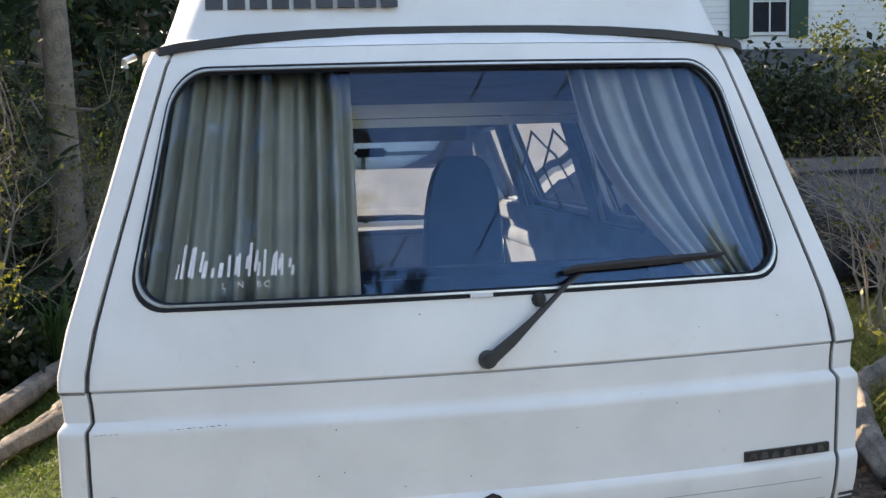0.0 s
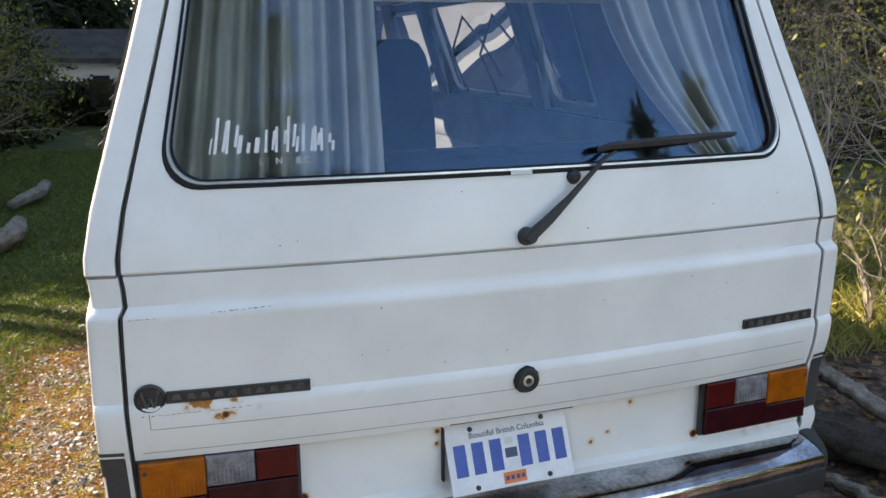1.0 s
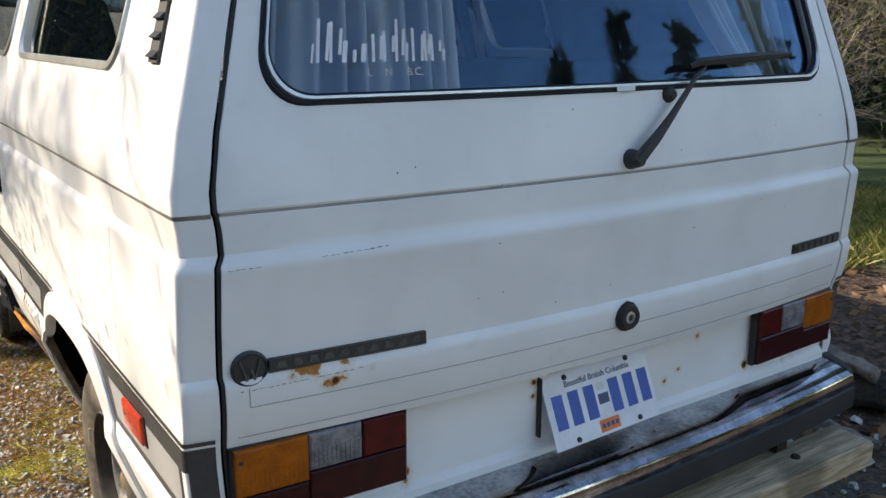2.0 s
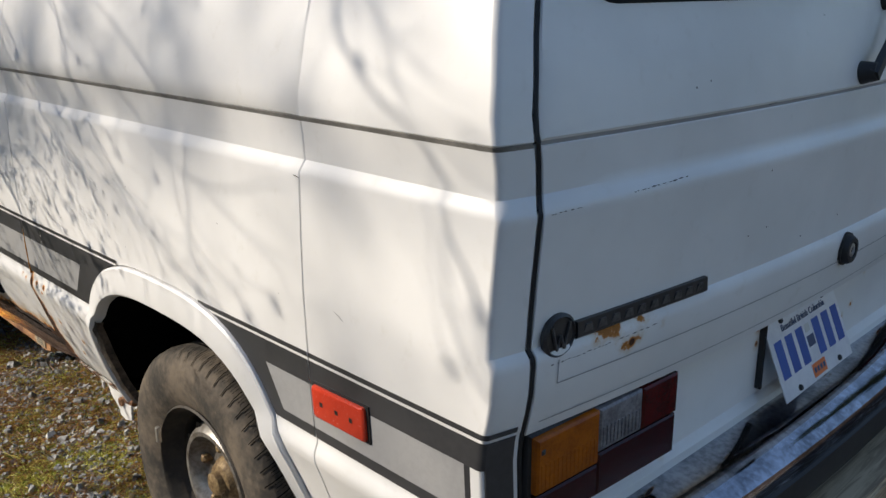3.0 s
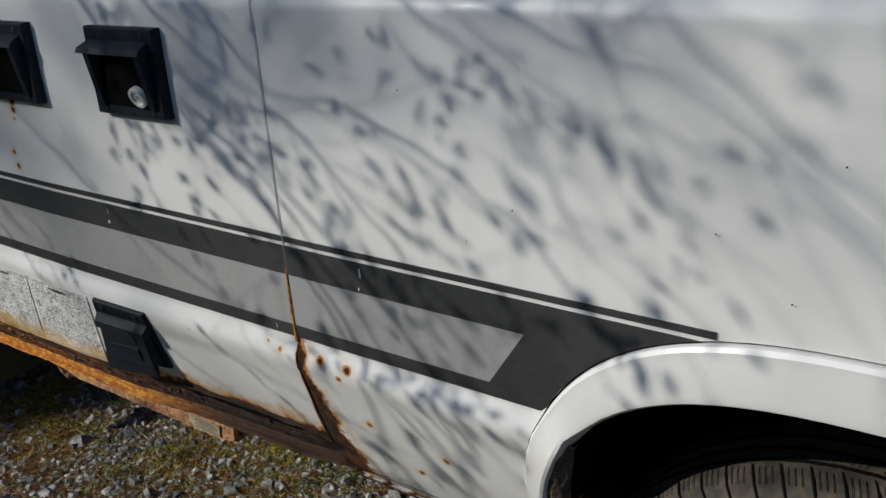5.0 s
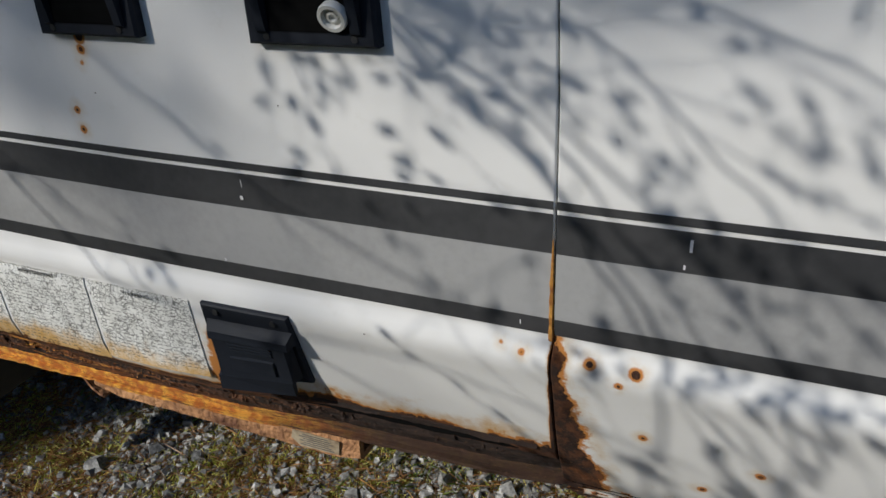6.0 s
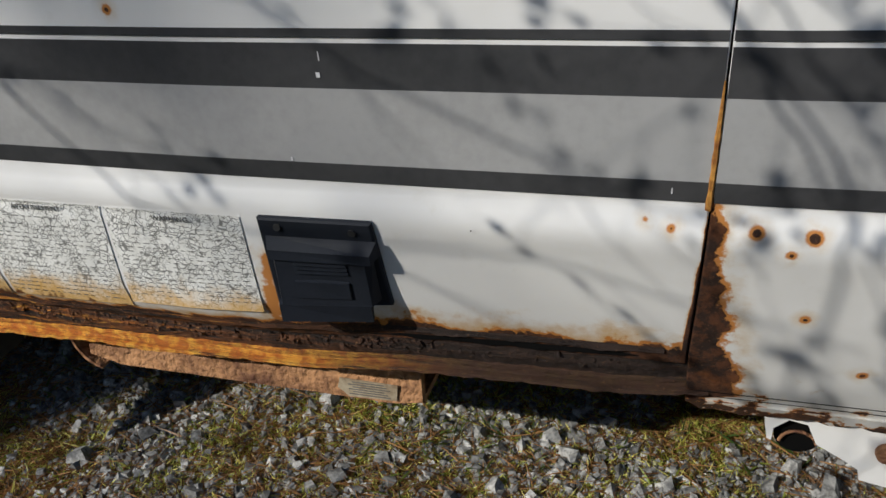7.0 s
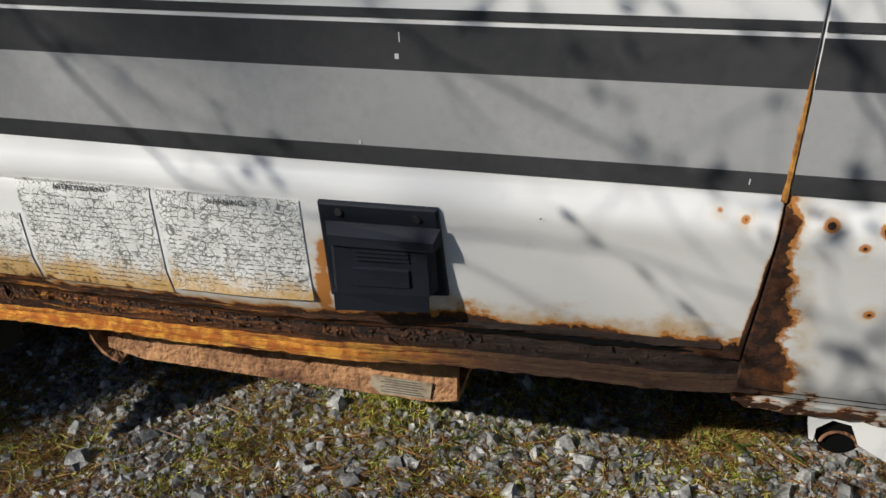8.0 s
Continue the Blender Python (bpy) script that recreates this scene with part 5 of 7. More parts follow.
ROCK_X = table(((0.446, 0.850), (0.456, 0.856), (0.463, 0.860), (0.472, 0.864), (0.486, 0.867), (0.500, 0.864), (0.512, 0.852)))
BAND_X = table(((0.434, 0.846), (0.437, 0.854), (0.446, 0.853), (0.456, 0.853), (0.464, 0.855)))


def flaked(y, z, deep):
    """How far the layered rust stands out: broad lumps, stepped layers and grains."""
    lump = noise.noise((y * 26, z * 60, 5))
    layer = math.floor(2.6 * noise.noise((y * 34, z * 95, 2)) + 1.6 * noise.noise((y * 90, z * 140, 7))) / 2.6
    return deep * (0.5 * lump + 0.55 * layer + 0.35 * noise.noise((y * 210, z * 260, 1)))


for y in between(1.70, 3.4, 0.004) + between(3.41, 4.2, 0.02):
    out, dip = sill_line(y)
    rock.append([Vector((-(ROCK_X(z) + out + flaked(y, z, 0.0034)), y, z - dip * (0.512 - z) / 0.066 + 0.0012 * noise.noise((y * 50, z * 40, 4)))) for z in [0.446 + 0.066 * k / 15 for k in range(16)]])
    wave = 0.0035 * noise.noise((y * 12, 3, 3)) + 0.0016 * noise.noise((y * 55, 3, 1))
    band_low.append([Vector((-(BAND_X(z) + 0.003 * (k > 5) + out + flaked(y, z, 0.0016)), y, z - dip + (wave if k > 5 else 0.0))) for k, z in enumerate([0.434 + 0.017 * k / 8 for k in range(9)])] + [Vector((-(0.848 + out), y, 0.453 - dip + wave))])
for y in between(1.702, 4.1, 0.006):
    out, dip = sill_line(y)
    e = 0.0050 * noise.noise((y * 9, 1, 3)) + 0.0026 * noise.noise((y * 60, 1, 3))
    lip.append([Vector((-(x + out), y, z - dip)) for x, z in ((0.850, 0.4375), (0.8615, 0.4380 + e * 0.4), (0.8625, 0.4335 + e), (0.850, 0.4325))])
    g = 0.007 * noise.noise((y * 8, 8, 3)) + 0.003 * noise.noise((y * 70, 6, 3))
    lip_low.append([Vector((-(x + out), y, z - dip)) for x, z in ((0.815, 0.4280), (0.8435, 0.4285 + g * 0.4), (0.8445, 0.4215 + g), (0.815, 0.4215))])
part("rocker_panel", sweep(rock, caps=False, closed=False), "rust", van, "sill rusted through and flaking")
part("sill_band", sweep(band_low, caps=False, closed=False), "rust_orange", van, "orange-streaked lower band of the sill")
part("rust_lip", sweep(lip, caps=False), "rust_orange", van, "bright orange flange edge")
part("rust_lip", sweep(lip_low, caps=False), "rust_orange", van, "second thinner flange edge")
for y in between(1.735, 2.9, 0.005):
    out, dip = sill_line(y)
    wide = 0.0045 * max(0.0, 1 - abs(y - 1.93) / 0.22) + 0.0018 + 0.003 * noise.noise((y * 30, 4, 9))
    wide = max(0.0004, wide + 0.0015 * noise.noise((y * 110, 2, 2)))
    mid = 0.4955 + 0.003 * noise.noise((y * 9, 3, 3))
    hole_strip.append([Vector((-(0.8725 + out), y, mid + wide)), Vector((-(0.8725 + out), y, mid - wide))])
    e = 0.002 + 0.009 * max(0.0, noise.noise((y * 14, 0, 1))) + 0.003 * noise.noise((y * 90, 1, 1))
    curl = 0.003 + 0.004 * max(0.0, noise.noise((y * 22, 7, 1)))
    ragged.append([skin(y + SIDE_T, 0.511, -1, 0.0004), skin(y + SIDE_T, 0.508, -1, 0.0014), skin(y + SIDE_T, 0.506 - e, -1, curl)])
# laid over the closed sill; black colour gives the rusted gap its depth
part("rust_hole_shade", sweep(hole_strip, caps=False, closed=False), "dark", van, "near-black strip on the sill, painted shade of a rusted gap")
part("rusted_edge", sweep(ragged, caps=False, closed=False), "rust", van, "curled brown rust flakes")
plate_pts = []
for y in between(2.062, 2.575, 0.012):
    k = (y - 2.062) / 0.513
    e, j = 0.786 + 0.018 * k, 0.0022 * noise.noise((y * 30, 2, 2))
    lift = 0.020 * k + 0.012 * max(0, k - 0.9) * 10 + 0.008 * max(0.0, 1 - k * 14)
    plate_pts.append([Vector((-x, y, z)) for x, z in ((0.690, 0.395), (e - 0.004, 0.372), (e + j, 0.346 + lift * 0.4), (e + 0.002 + j, 0.315 + lift), (e - 0.006, 0.308 + lift), (0.69, 0.318), (0.69, 0.328), (e - 0.012, 0.318 + lift), (e - 0.014, 0.364))])
shield = part("skid_plate", sweep(plate_pts), "rust_pale", van, "pale rusted steel plate hung under the sill")
part("tank_label", sweep([[Vector((-0.7900, y, z)) for y, z in ((2.098, 0.322), (2.176, 0.320), (2.184, 0.330), (2.178, 0.350), (2.094, 0.348))], [Vector((-0.7915, y, z)) for y, z in ((2.098, 0.322), (2.176, 0.320), (2.184, 0.330), (2.178, 0.350), (2.094, 0.348))]]), "old_paper", shield, "torn paper label")
for i in range(6):
    part("print_bar", box(-0.7925, -0.7917, 2.106 + 0.004 * (i % 3), 2.166 - 0.006 * (i % 2), 0.3250 + i * 0.0040, 0.3262 + i * 0.0040), "label_ink", shield)
part("plate_end", sweep([[Vector((x, y, z)) for y, z in ((2.565, 0.318), (2.577, 0.322), (2.592, 0.332), (2.604, 0.352), (2.610, 0.380), (2.606, 0.380), (2.600, 0.353), (2.588, 0.336), (2.575, 0.326), (2.565, 0.322))] for x in (-0.803, -0.69)]), "rust_pale", shield, "upturned end of the plate")
for y in (2.15, 2.5):
    part("bracket", box(-0.74, -0.70, y - 0.02, y + 0.02, 0.38, 0.46, 0.003), "rust", van)
skirt = []
for y in between(1.44, 1.71, 0.015):
    j = random.uniform(-0.003, 0.003)
    skirt.append([skin(y + SIDE_T, 0.405, -1, -0.004), skin(y + SIDE_T, 0.418, -1, 0.004), Vector((-0.835 + 0.02, y, 0.392 + j)), Vector((-0.80, y, 0.388 + j))])
part("sill_flange", sweep(skirt, caps=False, closed=False), "paint_side", van, "rust-speckled flange")
part("jack_bracket", sweep([[Vector((-x, y, z)) for y, z in ((1.640, 0.412), (1.638, 0.372), (1.634, 0.350), (1.629, 0.348), (1.628, 0.366), (1.612, 0.380), (1.592, 0.376), (1.581, 0.350), (1.550, 0.332), (1.534, 0.321), (1.531, 0.306), (1.500, 0.300), (1.462, 0.312), (1.450, 0.412))] for x in (0.795, 0.801)]), "paint", van, "white jacking bracket with a hollow socket")
# the tube is closed; its black end carries the shade of a hollow
part("jack_socket", tube([(-0.70, 1.600, 0.352), (-0.788, 1.600, 0.350)], [0.026, 0.026], 22), "dark", van, "capped jacking tube, its near-black end painted as a shaded hollow")
part("socket_rim", tube([(-0.793, 1.600 + 0.021 * math.cos(k * math.pi / 14), 0.338 + 0.021 * math.sin(k * math.pi / 14)) for k in range(1, 14)], 0.0020, 6), "rust_pale", van)
# thin near-black rods draw the creases' shade onto the skin
for z in (0.4375, 0.4265):
    part("sill_crease", tube([skin(y + SIDE_T, z, -1, -0.0003) for y in between(1.40, 1.708, 0.03)], 0.0009, 5), "dark", van)
part("jack_plug", tube([(-0.79, 1.508, 0.352), (-0.808, 1.508, 0.352)], [0.014, 0.012], 14), "rust_pale", van)
part("sill_stub", tube([(-0.80, 1.455, 0.405), (-0.815, 1.425, 0.398), (-0.812, 1.395, 0.392)], [0.016, 0.018, 0.012], 8), "rust_pale", van)
guard = []
for i, (y, z) in enumerate(((1.342, 0.686), (1.350, 0.655), (1.358, 0.62), (1.367, 0.585), (1.374, 0.54), (1.380, 0.48), (1.383, 0.42))):
    y -= 0.020
    j = 0.003 * math.sin(i * 2.7)
    z += 0.004 * (i == 0)
    guard.append([skin(y + 0.001 + SIDE_T, z, -1, 0.000), skin(y - 0.004 + j + SIDE_T, z, -1, 0.008), skin(y - 0.016 + SIDE_T, z - 0.010 * (i == 0), -1, 0.010 + j * 0.5), skin(y - 0.028 + j + SIDE_T, z - 0.018 * (i == 0), -1, 0.004), skin(y - 0.030 + SIDE_T, z - 0.018 * (i == 0), -1, -0.012)])
# flap added to cast the wedge of shadow on the gravel
part("mud_flap", sweep([[Vector((x, 2.925 + d + 0.03 * (0.46 - z), z)) for d, z in ((0, 0.46), (0, 0.30), (0.004, 0.185), (0.012, 0.185), (0.009, 0.30), (0.009, 0.46))] for x in (-0.845, -0.75, -0.60)]), "rubber", van, "black rubber flap added behind the front wheel for its shadow")
part("mud_guard", sweep(guard, caps=False, closed=False), "mud", van, "torn muddy rubber mud guard")

# underbody, near-black with the shade under the van in its colour
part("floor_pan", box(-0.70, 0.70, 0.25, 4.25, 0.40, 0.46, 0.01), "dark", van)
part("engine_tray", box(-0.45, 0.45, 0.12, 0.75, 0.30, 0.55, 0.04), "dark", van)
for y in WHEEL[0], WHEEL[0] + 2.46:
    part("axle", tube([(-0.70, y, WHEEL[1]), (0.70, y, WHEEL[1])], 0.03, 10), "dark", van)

# pop-top roof
def top_ring(z, h, y0, y1, r):
    out = []
    for cx, cy, a0 in ((-h + r, y0 + r, 180), (h - r, y0 + r, 270), (h - r, y1 - r, 0), (-h + r, y1 - r, 90)):
        for i in range(9):
            a = radians(a0 + 90 * i / 8)
            x, y = cx + r * math.cos(a), cy + r * math.sin(a)
            out.append(Vector((x, y + (0.03 * (x / h) ** 2 if y < 1 else 0), z - 0.042 * abs(x / 0.7) ** 3)))
    full = []
    for i, p in enumerate(out):
        q = out[(i + 1) % len(out)]
        m = 9 if i % 9 == 8 else 1
        for j in range(m):
            v = p.lerp(q, j / m)
            full.append(Vector((v.x, v.y, z - 0.042 * abs(v.x / 0.7) ** 3)))
    return full
pop = part("pop_top", sweep([top_ring(1.968, 0.69, 0.225, 3.7, 0.10), top_ring(2.0, 0.685, 0.235, 3.7, 0.10), top_ring(2.08, 0.655, 0.262, 3.65, 0.10), top_ring(2.14, 0.635, 0.282, 3.6, 0.10), top_ring(2.19, 0.60, 0.32, 3.5, 0.10), top_ring(2.21, 0.52, 0.40, 3.4, 0.10)]), "paint", van, "white fibreglass pop-top roof")
part("roof_seal", sweep([top_ring(1.962, 0.700, 0.222, 3.72, 0.10), top_ring(1.965, 0.726, 0.186, 3.74, 0.10), top_ring(1.985, 0.724, 0.188, 3.74, 0.10), top_ring(1.990, 0.70, 0.225, 3.72, 0.10)], caps=False), "rubber", pop, "black roof seal")
for i in range(9):
    x = -0.575 + i * 0.0495
    part("maker_mark", sweep([[Vector((x + a, 0.244 + (z - 2.0) * 0.33 + 0.03 * (x / 0.68) ** 2 - o, z)) for a, z in ((0, 2.036), (0.039, 2.036), (0.039, 2.085), (0, 2.085))] for o in (-0.004, 0.005)]), "stripe_dark", pop, "dark grey raised mark")

# mirrors, handle, side louvres
for s in (-1, 1):
    mir = part("door_mirror", box(s * 0.94, s * 1.07, 3.60, 3.65, 1.32, 1.51, 0.02), "plastic", van, "black door mirror")
    part("mirror_arm", tube([(s * 0.86, 3.72, 1.33), (s * 0.96, 3.65, 1.36)], 0.012, 8), "rubber", mir)
    part("mirror_glass", box(s * 0.95, s * 1.06, 3.592, 3.60, 1.335, 1.495, 0.01), "chrome", mir)
    part("door_handle", tube([(s * 0.925, 3.15, 1.13), (s * 0.955, 3.17, 1.135), (s * 0.955, 3.28, 1.135), (s * 0.925, 3.30, 1.13)], 0.012, 8), "chrome", van)
    lv = part("air_louvre", sweep([[skin(y + SIDE_T, z, s, o) for y, z in ((0.205, 1.448), (0.262, 1.448), (0.262, 1.80), (0.205, 1.80))] for o in (0, 0.006)]), "rubber", van, "black air intake louvre")
    for i in range(11):
        z = 1.455 + i * 0.031
        part("louvre_slat", sweep([[skin(y + SIDE_T, z, s, 0.006), skin(y + SIDE_T, z + 0.012, s, 0.006), skin(y + SIDE_T, z, s, 0.014)] for y in (0.207, 0.260)]), "plastic", lv)
part("tail_clip", tube([(-0.72, 0.20, 1.925), (-0.74, 0.19, 1.915), (-0.742, 0.19, 1.90)], 0.008, 6), "alu", van)

# ---- inside the van ----
part("headliner", box(-0.66, 0.66, 0.30, 3.74, 1.900, 1.915, 0.0), "inside", van, "dark cloth headliner")
part("sun_visor", box(-0.62, 0.62, 3.70, 3.74, 1.79, 1.905, 0.01), "inside", van)
for s in (-1, 1):
    part("pillar_lining", tube([(s * 0.82, 3.80, 1.22), (s * 0.76, 3.72, 1.55), (s * 0.67, 3.62, 1.91)], 0.05, 8), "inside", van)
    for y0, y1, z0, z1 in ((0.14, 3.75, 1.865, 1.905), (0.14, 3.80, 0.93, 1.415), (0.14, 0.49, 1.41, 1.90), (1.625, 1.775, 1.41, 1.90), (2.885, 3.055, 1.41, 1.90)):
        part("wall_lining", sheet(y0 + SIDE_T, y1 + SIDE_T, z0, z1, s, step=0.12, off=-0.026), "inside", van)
part("cabin_floor", box(-0.80, 0.80, 1.42, 4.2, 0.62, 0.66), "inside", van)
part("engine_deck", box(-0.78, 0.78, 0.12, 1.45, 0.83, 1.02, 0.02), "inside", van, "dark rear deck")
part("deck_cushion", box(-0.76, 0.76, 0.16, 1.6, 1.02, 1.13, 0.03), "seat", van, "blue cushion on the rear deck")
part("curtain_rail", box(-0.30, 0.64, 0.69, 0.715, 1.803, 1.840, 0.004), "valance", van, "pale valance bar over the rear opening")
part("curtain_rail", box(-0.30, 0.64, 0.695, 0.712, 1.776, 1.800, 0.003), "valance", van, "lower rail of the valance")
part("wall_lining", sheet(0.14 + SIDE_T, 1.17 + SIDE_T, 1.36, 1.90, 1, step=0.12, off=-0.05), "inside", van, "dark panel over the rear side window")
part("inner_mirror", box(-0.10, 0.10, 3.62, 3.64, 1.70, 1.755, 0.015), "plastic", van, "rear-view mirror")
for y in (2.02, 2.42):
    part("curtain_tie", tube([(0.74, y, 1.86), (0.70, y + 0.10, 1.62), (0.76, y + 0.02, 1.44)], 0.006, 6), "rubber", van)
part("bench_back", box(-0.62, 0.80, 1.08, 1.20, 0.9, 1.312, 0.03, 3), "seat", van, "blue bench backrest")
part("wardrobe", box(-0.84, -0.50, 1.15, 1.55, 1.02, 1.36, 0.01), "inside", van)
part("kitchen_unit", box(-0.86, -0.46, 1.6, 2.7, 0.66, 1.36, 0.01), "trim", van, "cabinet with dark top")
for s in (-1, 1):
    for y0, y1, z0, z1 in ((0.2, 3.6, 1.30, 1.40),):
        part("window_ledge", box(s * 0.80, s * 0.86, y0, y1, z0, z1, 0.01), "inside", van)
    for y in (1.70, 2.97):
        part("inner_pillar", tube([(s * 0.84, y, 1.35), (s * 0.66, y, 1.92)], 0.035, 6), "inside", van)
for x, y0 in ((-0.46, 2.90), (0.34, 2.30)):
    cab = part("cab_seat", box(x - 0.25, x + 0.25, y0 + 0.05, y0 + 0.55, 0.66, 1.10, 0.05, 3), "seat", van, "dark blue cab seat")
    part("backrest", sweep([[Vector((x + a * w, y0 + 0.12 * (z - 1.1) * -0.4 + b, z)) for a, b in ((-1, 0), (-0.9, -0.06), (0.9, -0.06), (1, 0), (0.9, 0.07), (-0.9, 0.07))] for z, w in ((1.0, 0.20), (1.2, 0.20), (1.42, 0.185), (1.54, 0.165), (1.62, 0.14), (1.67, 0.105), (1.69, 0.06))]), "seat", cab)
part("dashboard", box(-0.78, 0.78, 3.85, 4.22, 0.95, 1.22, 0.04), "inside", van)
wheel_pts = [(-0.42 + 0.20 * math.cos(a * math.tau / 24), 3.72 + 0.10 * math.sin(a * math.tau / 24), 1.22 + 0.16 * math.sin(a * math.tau / 24)) for a in range(24)]
part("steering_wheel", tube(wheel_pts, 0.014, 6, closed=True), "rubber", van)


def curtain(name, label, top, bottom, folds, depth, lean=0.0, n=90):
    """A gathered cloth between two lines (start, end), with soft folds."""
    bm = bmesh.new()
    rows = []
    for j in range(15):
        k = j / 14
        a, b = Vector(top[0]).lerp(Vector(bottom[0]), k), Vector(top[1]).lerp(Vector(bottom[1]), k)
        row = []
        for i in range(n + 1):
            u = i / n
            p = a.lerp(b, u)
            w = math.sin(u * folds * math.tau + 1.3 * math.sin(u * 5 + k)) * depth * (0.6 + 0.4 * math.sin(u * 17))
            bow = lean * math.sin(k * math.pi) * (1 - u)
            row.append(bm.verts.new((p.x + bow, p.y + w, p.z)))
        rows.append(row)
    for r, q in zip(rows, rows[1:]):
        for i in range(n):
            bm.faces.new((r[i], r[i + 1], q[i + 1], q[i]))
    me = bpy.data.meshes.new(name)
    bm.to_mesh(me)
    bm.free()
    me.shade_smooth()
    ob = link(name, me, "cloth")
    sol = ob.modifiers.new("thickness", "SOLIDIFY")
    sol.thickness = 0.002
    return tagged(ob, label, "curtain", "curtains in the van")


curtain("curtain", "pale grey curtain hanging gathered behind the rear window", ((-0.66, 0.30, 1.90), (-0.255, 0.34, 1.90)), ((-0.76, 0.20, 1.36), (-0.255, 0.24, 1.36)), 11, 0.040)
curtain("curtain", "pale grey curtain tied back behind the rear window", ((0.26, 0.27, 1.90), (0.60, 0.27, 1.90)), ((0.58, 0.18, 1.36), (0.74, 0.17, 1.36)), 8, 0.030, lean=-0.07)
curtain("curtain", "dark gathered curtain beside a side window", ((0.72, 1.55, 1.88), (0.69, 1.85, 1.88)), ((0.82, 1.62, 1.40), (0.82, 1.78, 1.40)), 5, 0.02)
curtain("curtain", "gathered curtain beside a side window", ((0.70, 2.85, 1.88), (0.69, 3.10, 1.88)), ((0.82, 2.92, 1.40), (0.82, 3.02, 1.40)), 5, 0.02)
curtain("curtain", "gathered curtain beside a side window", ((-0.70, 1.52, 1.88), (-0.69, 1.80, 1.88)), ((-0.83, 1.56, 1.40), (-0.83, 1.70, 1.40)), 5, 0.02)

# worn lettering on the rear glass
sign = tagged(new("window_sticker"), "worn white lettering, mostly flaked off the rear glass", "sticker")
random.seed(21)
x = -0.700
for w, h in ((0.008, 0.03), (0.022, 0.07), (0.022, 0.065), (0.018, 0.035), (0.014, 0.02), (0.020, 0.03), (0.020, 0.045), (0.022, 0.05), (0.018, 0.07), (0.012, 0.03), (0.024, 0.055), (0.012, 0.05), (0.022, 0.045), (0.012, 0.02)):
    x += 0.005
    if h > 0.04:
        part("letter_bar", decal(-x - 0.006, -x, 1.452, 1.452 + h, -1, -0.0105, slant0=0.004, slant1=0.004), "letter", sign)
        part("letter_bar", decal(-x - w, -x - w + 0.006, 1.452 + random.uniform(0, 0.02), 1.452 + h * random.uniform(0.7, 1), -1, -0.0105), "letter", sign)
    else:
        part("letter_bar", decal(-x - w * 0.5, -x, 1.452, 1.452 + h, -1, -0.0105), "letter", sign)
    x += w - 0.003
for text, tx in (("L", -0.582), ("N", -0.545), ("B.C.", -0.492)):
    p = skin(-tx, 1.429, -1, -0.0100)
    lettering("letters", text, 0.019, Matrix.Translation(p) @ pose(0, 0, 0, 90 - 12, 0, -4), "letter", sign, 0.0004)


# ---- scattering ----
def raw_mesh(name, verts, corners, material, smooth=False):
    """A mesh from arrays: verts (n, 3) and faces (m, k) of one size."""
    me = bpy.data.meshes.new(name)
    m, k = corners.shape
    me.vertices.add(len(verts))
    me.vertices.foreach_set("co", np.ascontiguousarray(verts, np.float32).ravel())
    me.loops.add(m * k)
    me.loops.foreach_set("vertex_index", corners.astype(np.int32).ravel())
    me.polygons.add(m)
    me.polygons.foreach_set("loop_start", np.arange(0, m * k, k, dtype=np.int32))
    me.update(calc_edges=True)
    if not smooth:
        me.shade_flat()
    return me


def leaf_quads(places, size, rng, flat=0.0, slim=0.5):
    """Leaf-shaped quads at places, turned at random; flat 1: lying level."""
    n = len(places)
    a = rng.normal(size=(n, 3))
    a[:, 2] *= 1 - flat
    a /= np.linalg.norm(a, axis=1, keepdims=True)
    b = rng.normal(size=(n, 3))
    b[:, 2] *= 1 - flat
    b -= (a * b).sum(1, keepdims=True) * a
    b /= np.linalg.norm(b, axis=1, keepdims=True)
    s = (size * rng.uniform(0.6, 1.4, n))[:, None]
    v = np.stack([places, places + a * s * 0.5 + b * s * slim * 0.5, places + a * s, places + a * s * 0.5 - b * s * slim * 0.5], 1)
    return v.reshape(-1, 3), np.arange(4 * n).reshape(n, 4)


def blades(places, height, rng, lean=0.5, width=0.004):
    n = len(places)
    d = rng.normal(size=(n, 2)) * lean
    h = (height * rng.uniform(0.4, 1.3, n))
    tip = places + np.c_[d * h[:, None], h]
    side = rng.normal(size=(n, 2))
    side /= np.linalg.norm(side, axis=1, keepdims=True)
    w = np.c_[side * width, np.zeros(n)]
    mid = places * 0.5 + tip * 0.5 + np.c_[np.zeros((n, 2)), h * 0.12]
    v = np.stack([places - w, places + w, mid + w * 0.6, tip], 1)
    return v.reshape(-1, 3), np.arange(4 * n).reshape(n, 4)


def limbs(segments, sides=3):
    """Tapered rods from rows of (start, end, r0, r1) as arrays."""
    p, q, r0, r1 = segments
    d = q - p
    d /= np.linalg.norm(d, axis=1, keepdims=True) + 1e-9
    u = np.cross(d, np.array([0.21, 0.37, 0.9]))
    u /= np.linalg.norm(u, axis=1, keepdims=True) + 1e-9
    w = np.cross(d, u)
    ang = np.arange(sides) * math.tau / sides
    ring = u[:, None] * np.cos(ang)[None, :, None] + w[:, None] * np.sin(ang)[None, :, None]
    a, b = p[:, None] + ring * r0[:, None, None], q[:, None] + ring * r1[:, None, None]
    n = len(p)
    v = np.concatenate([a, b], 1).reshape(-1, 3)
    k = np.arange(sides)
    f = np.stack([k, (k + 1) % sides, sides + (k + 1) % sides, sides + k], 1)
    return v, (np.arange(n)[:, None, None] * 2 * sides + f[None]).reshape(-1, 4)


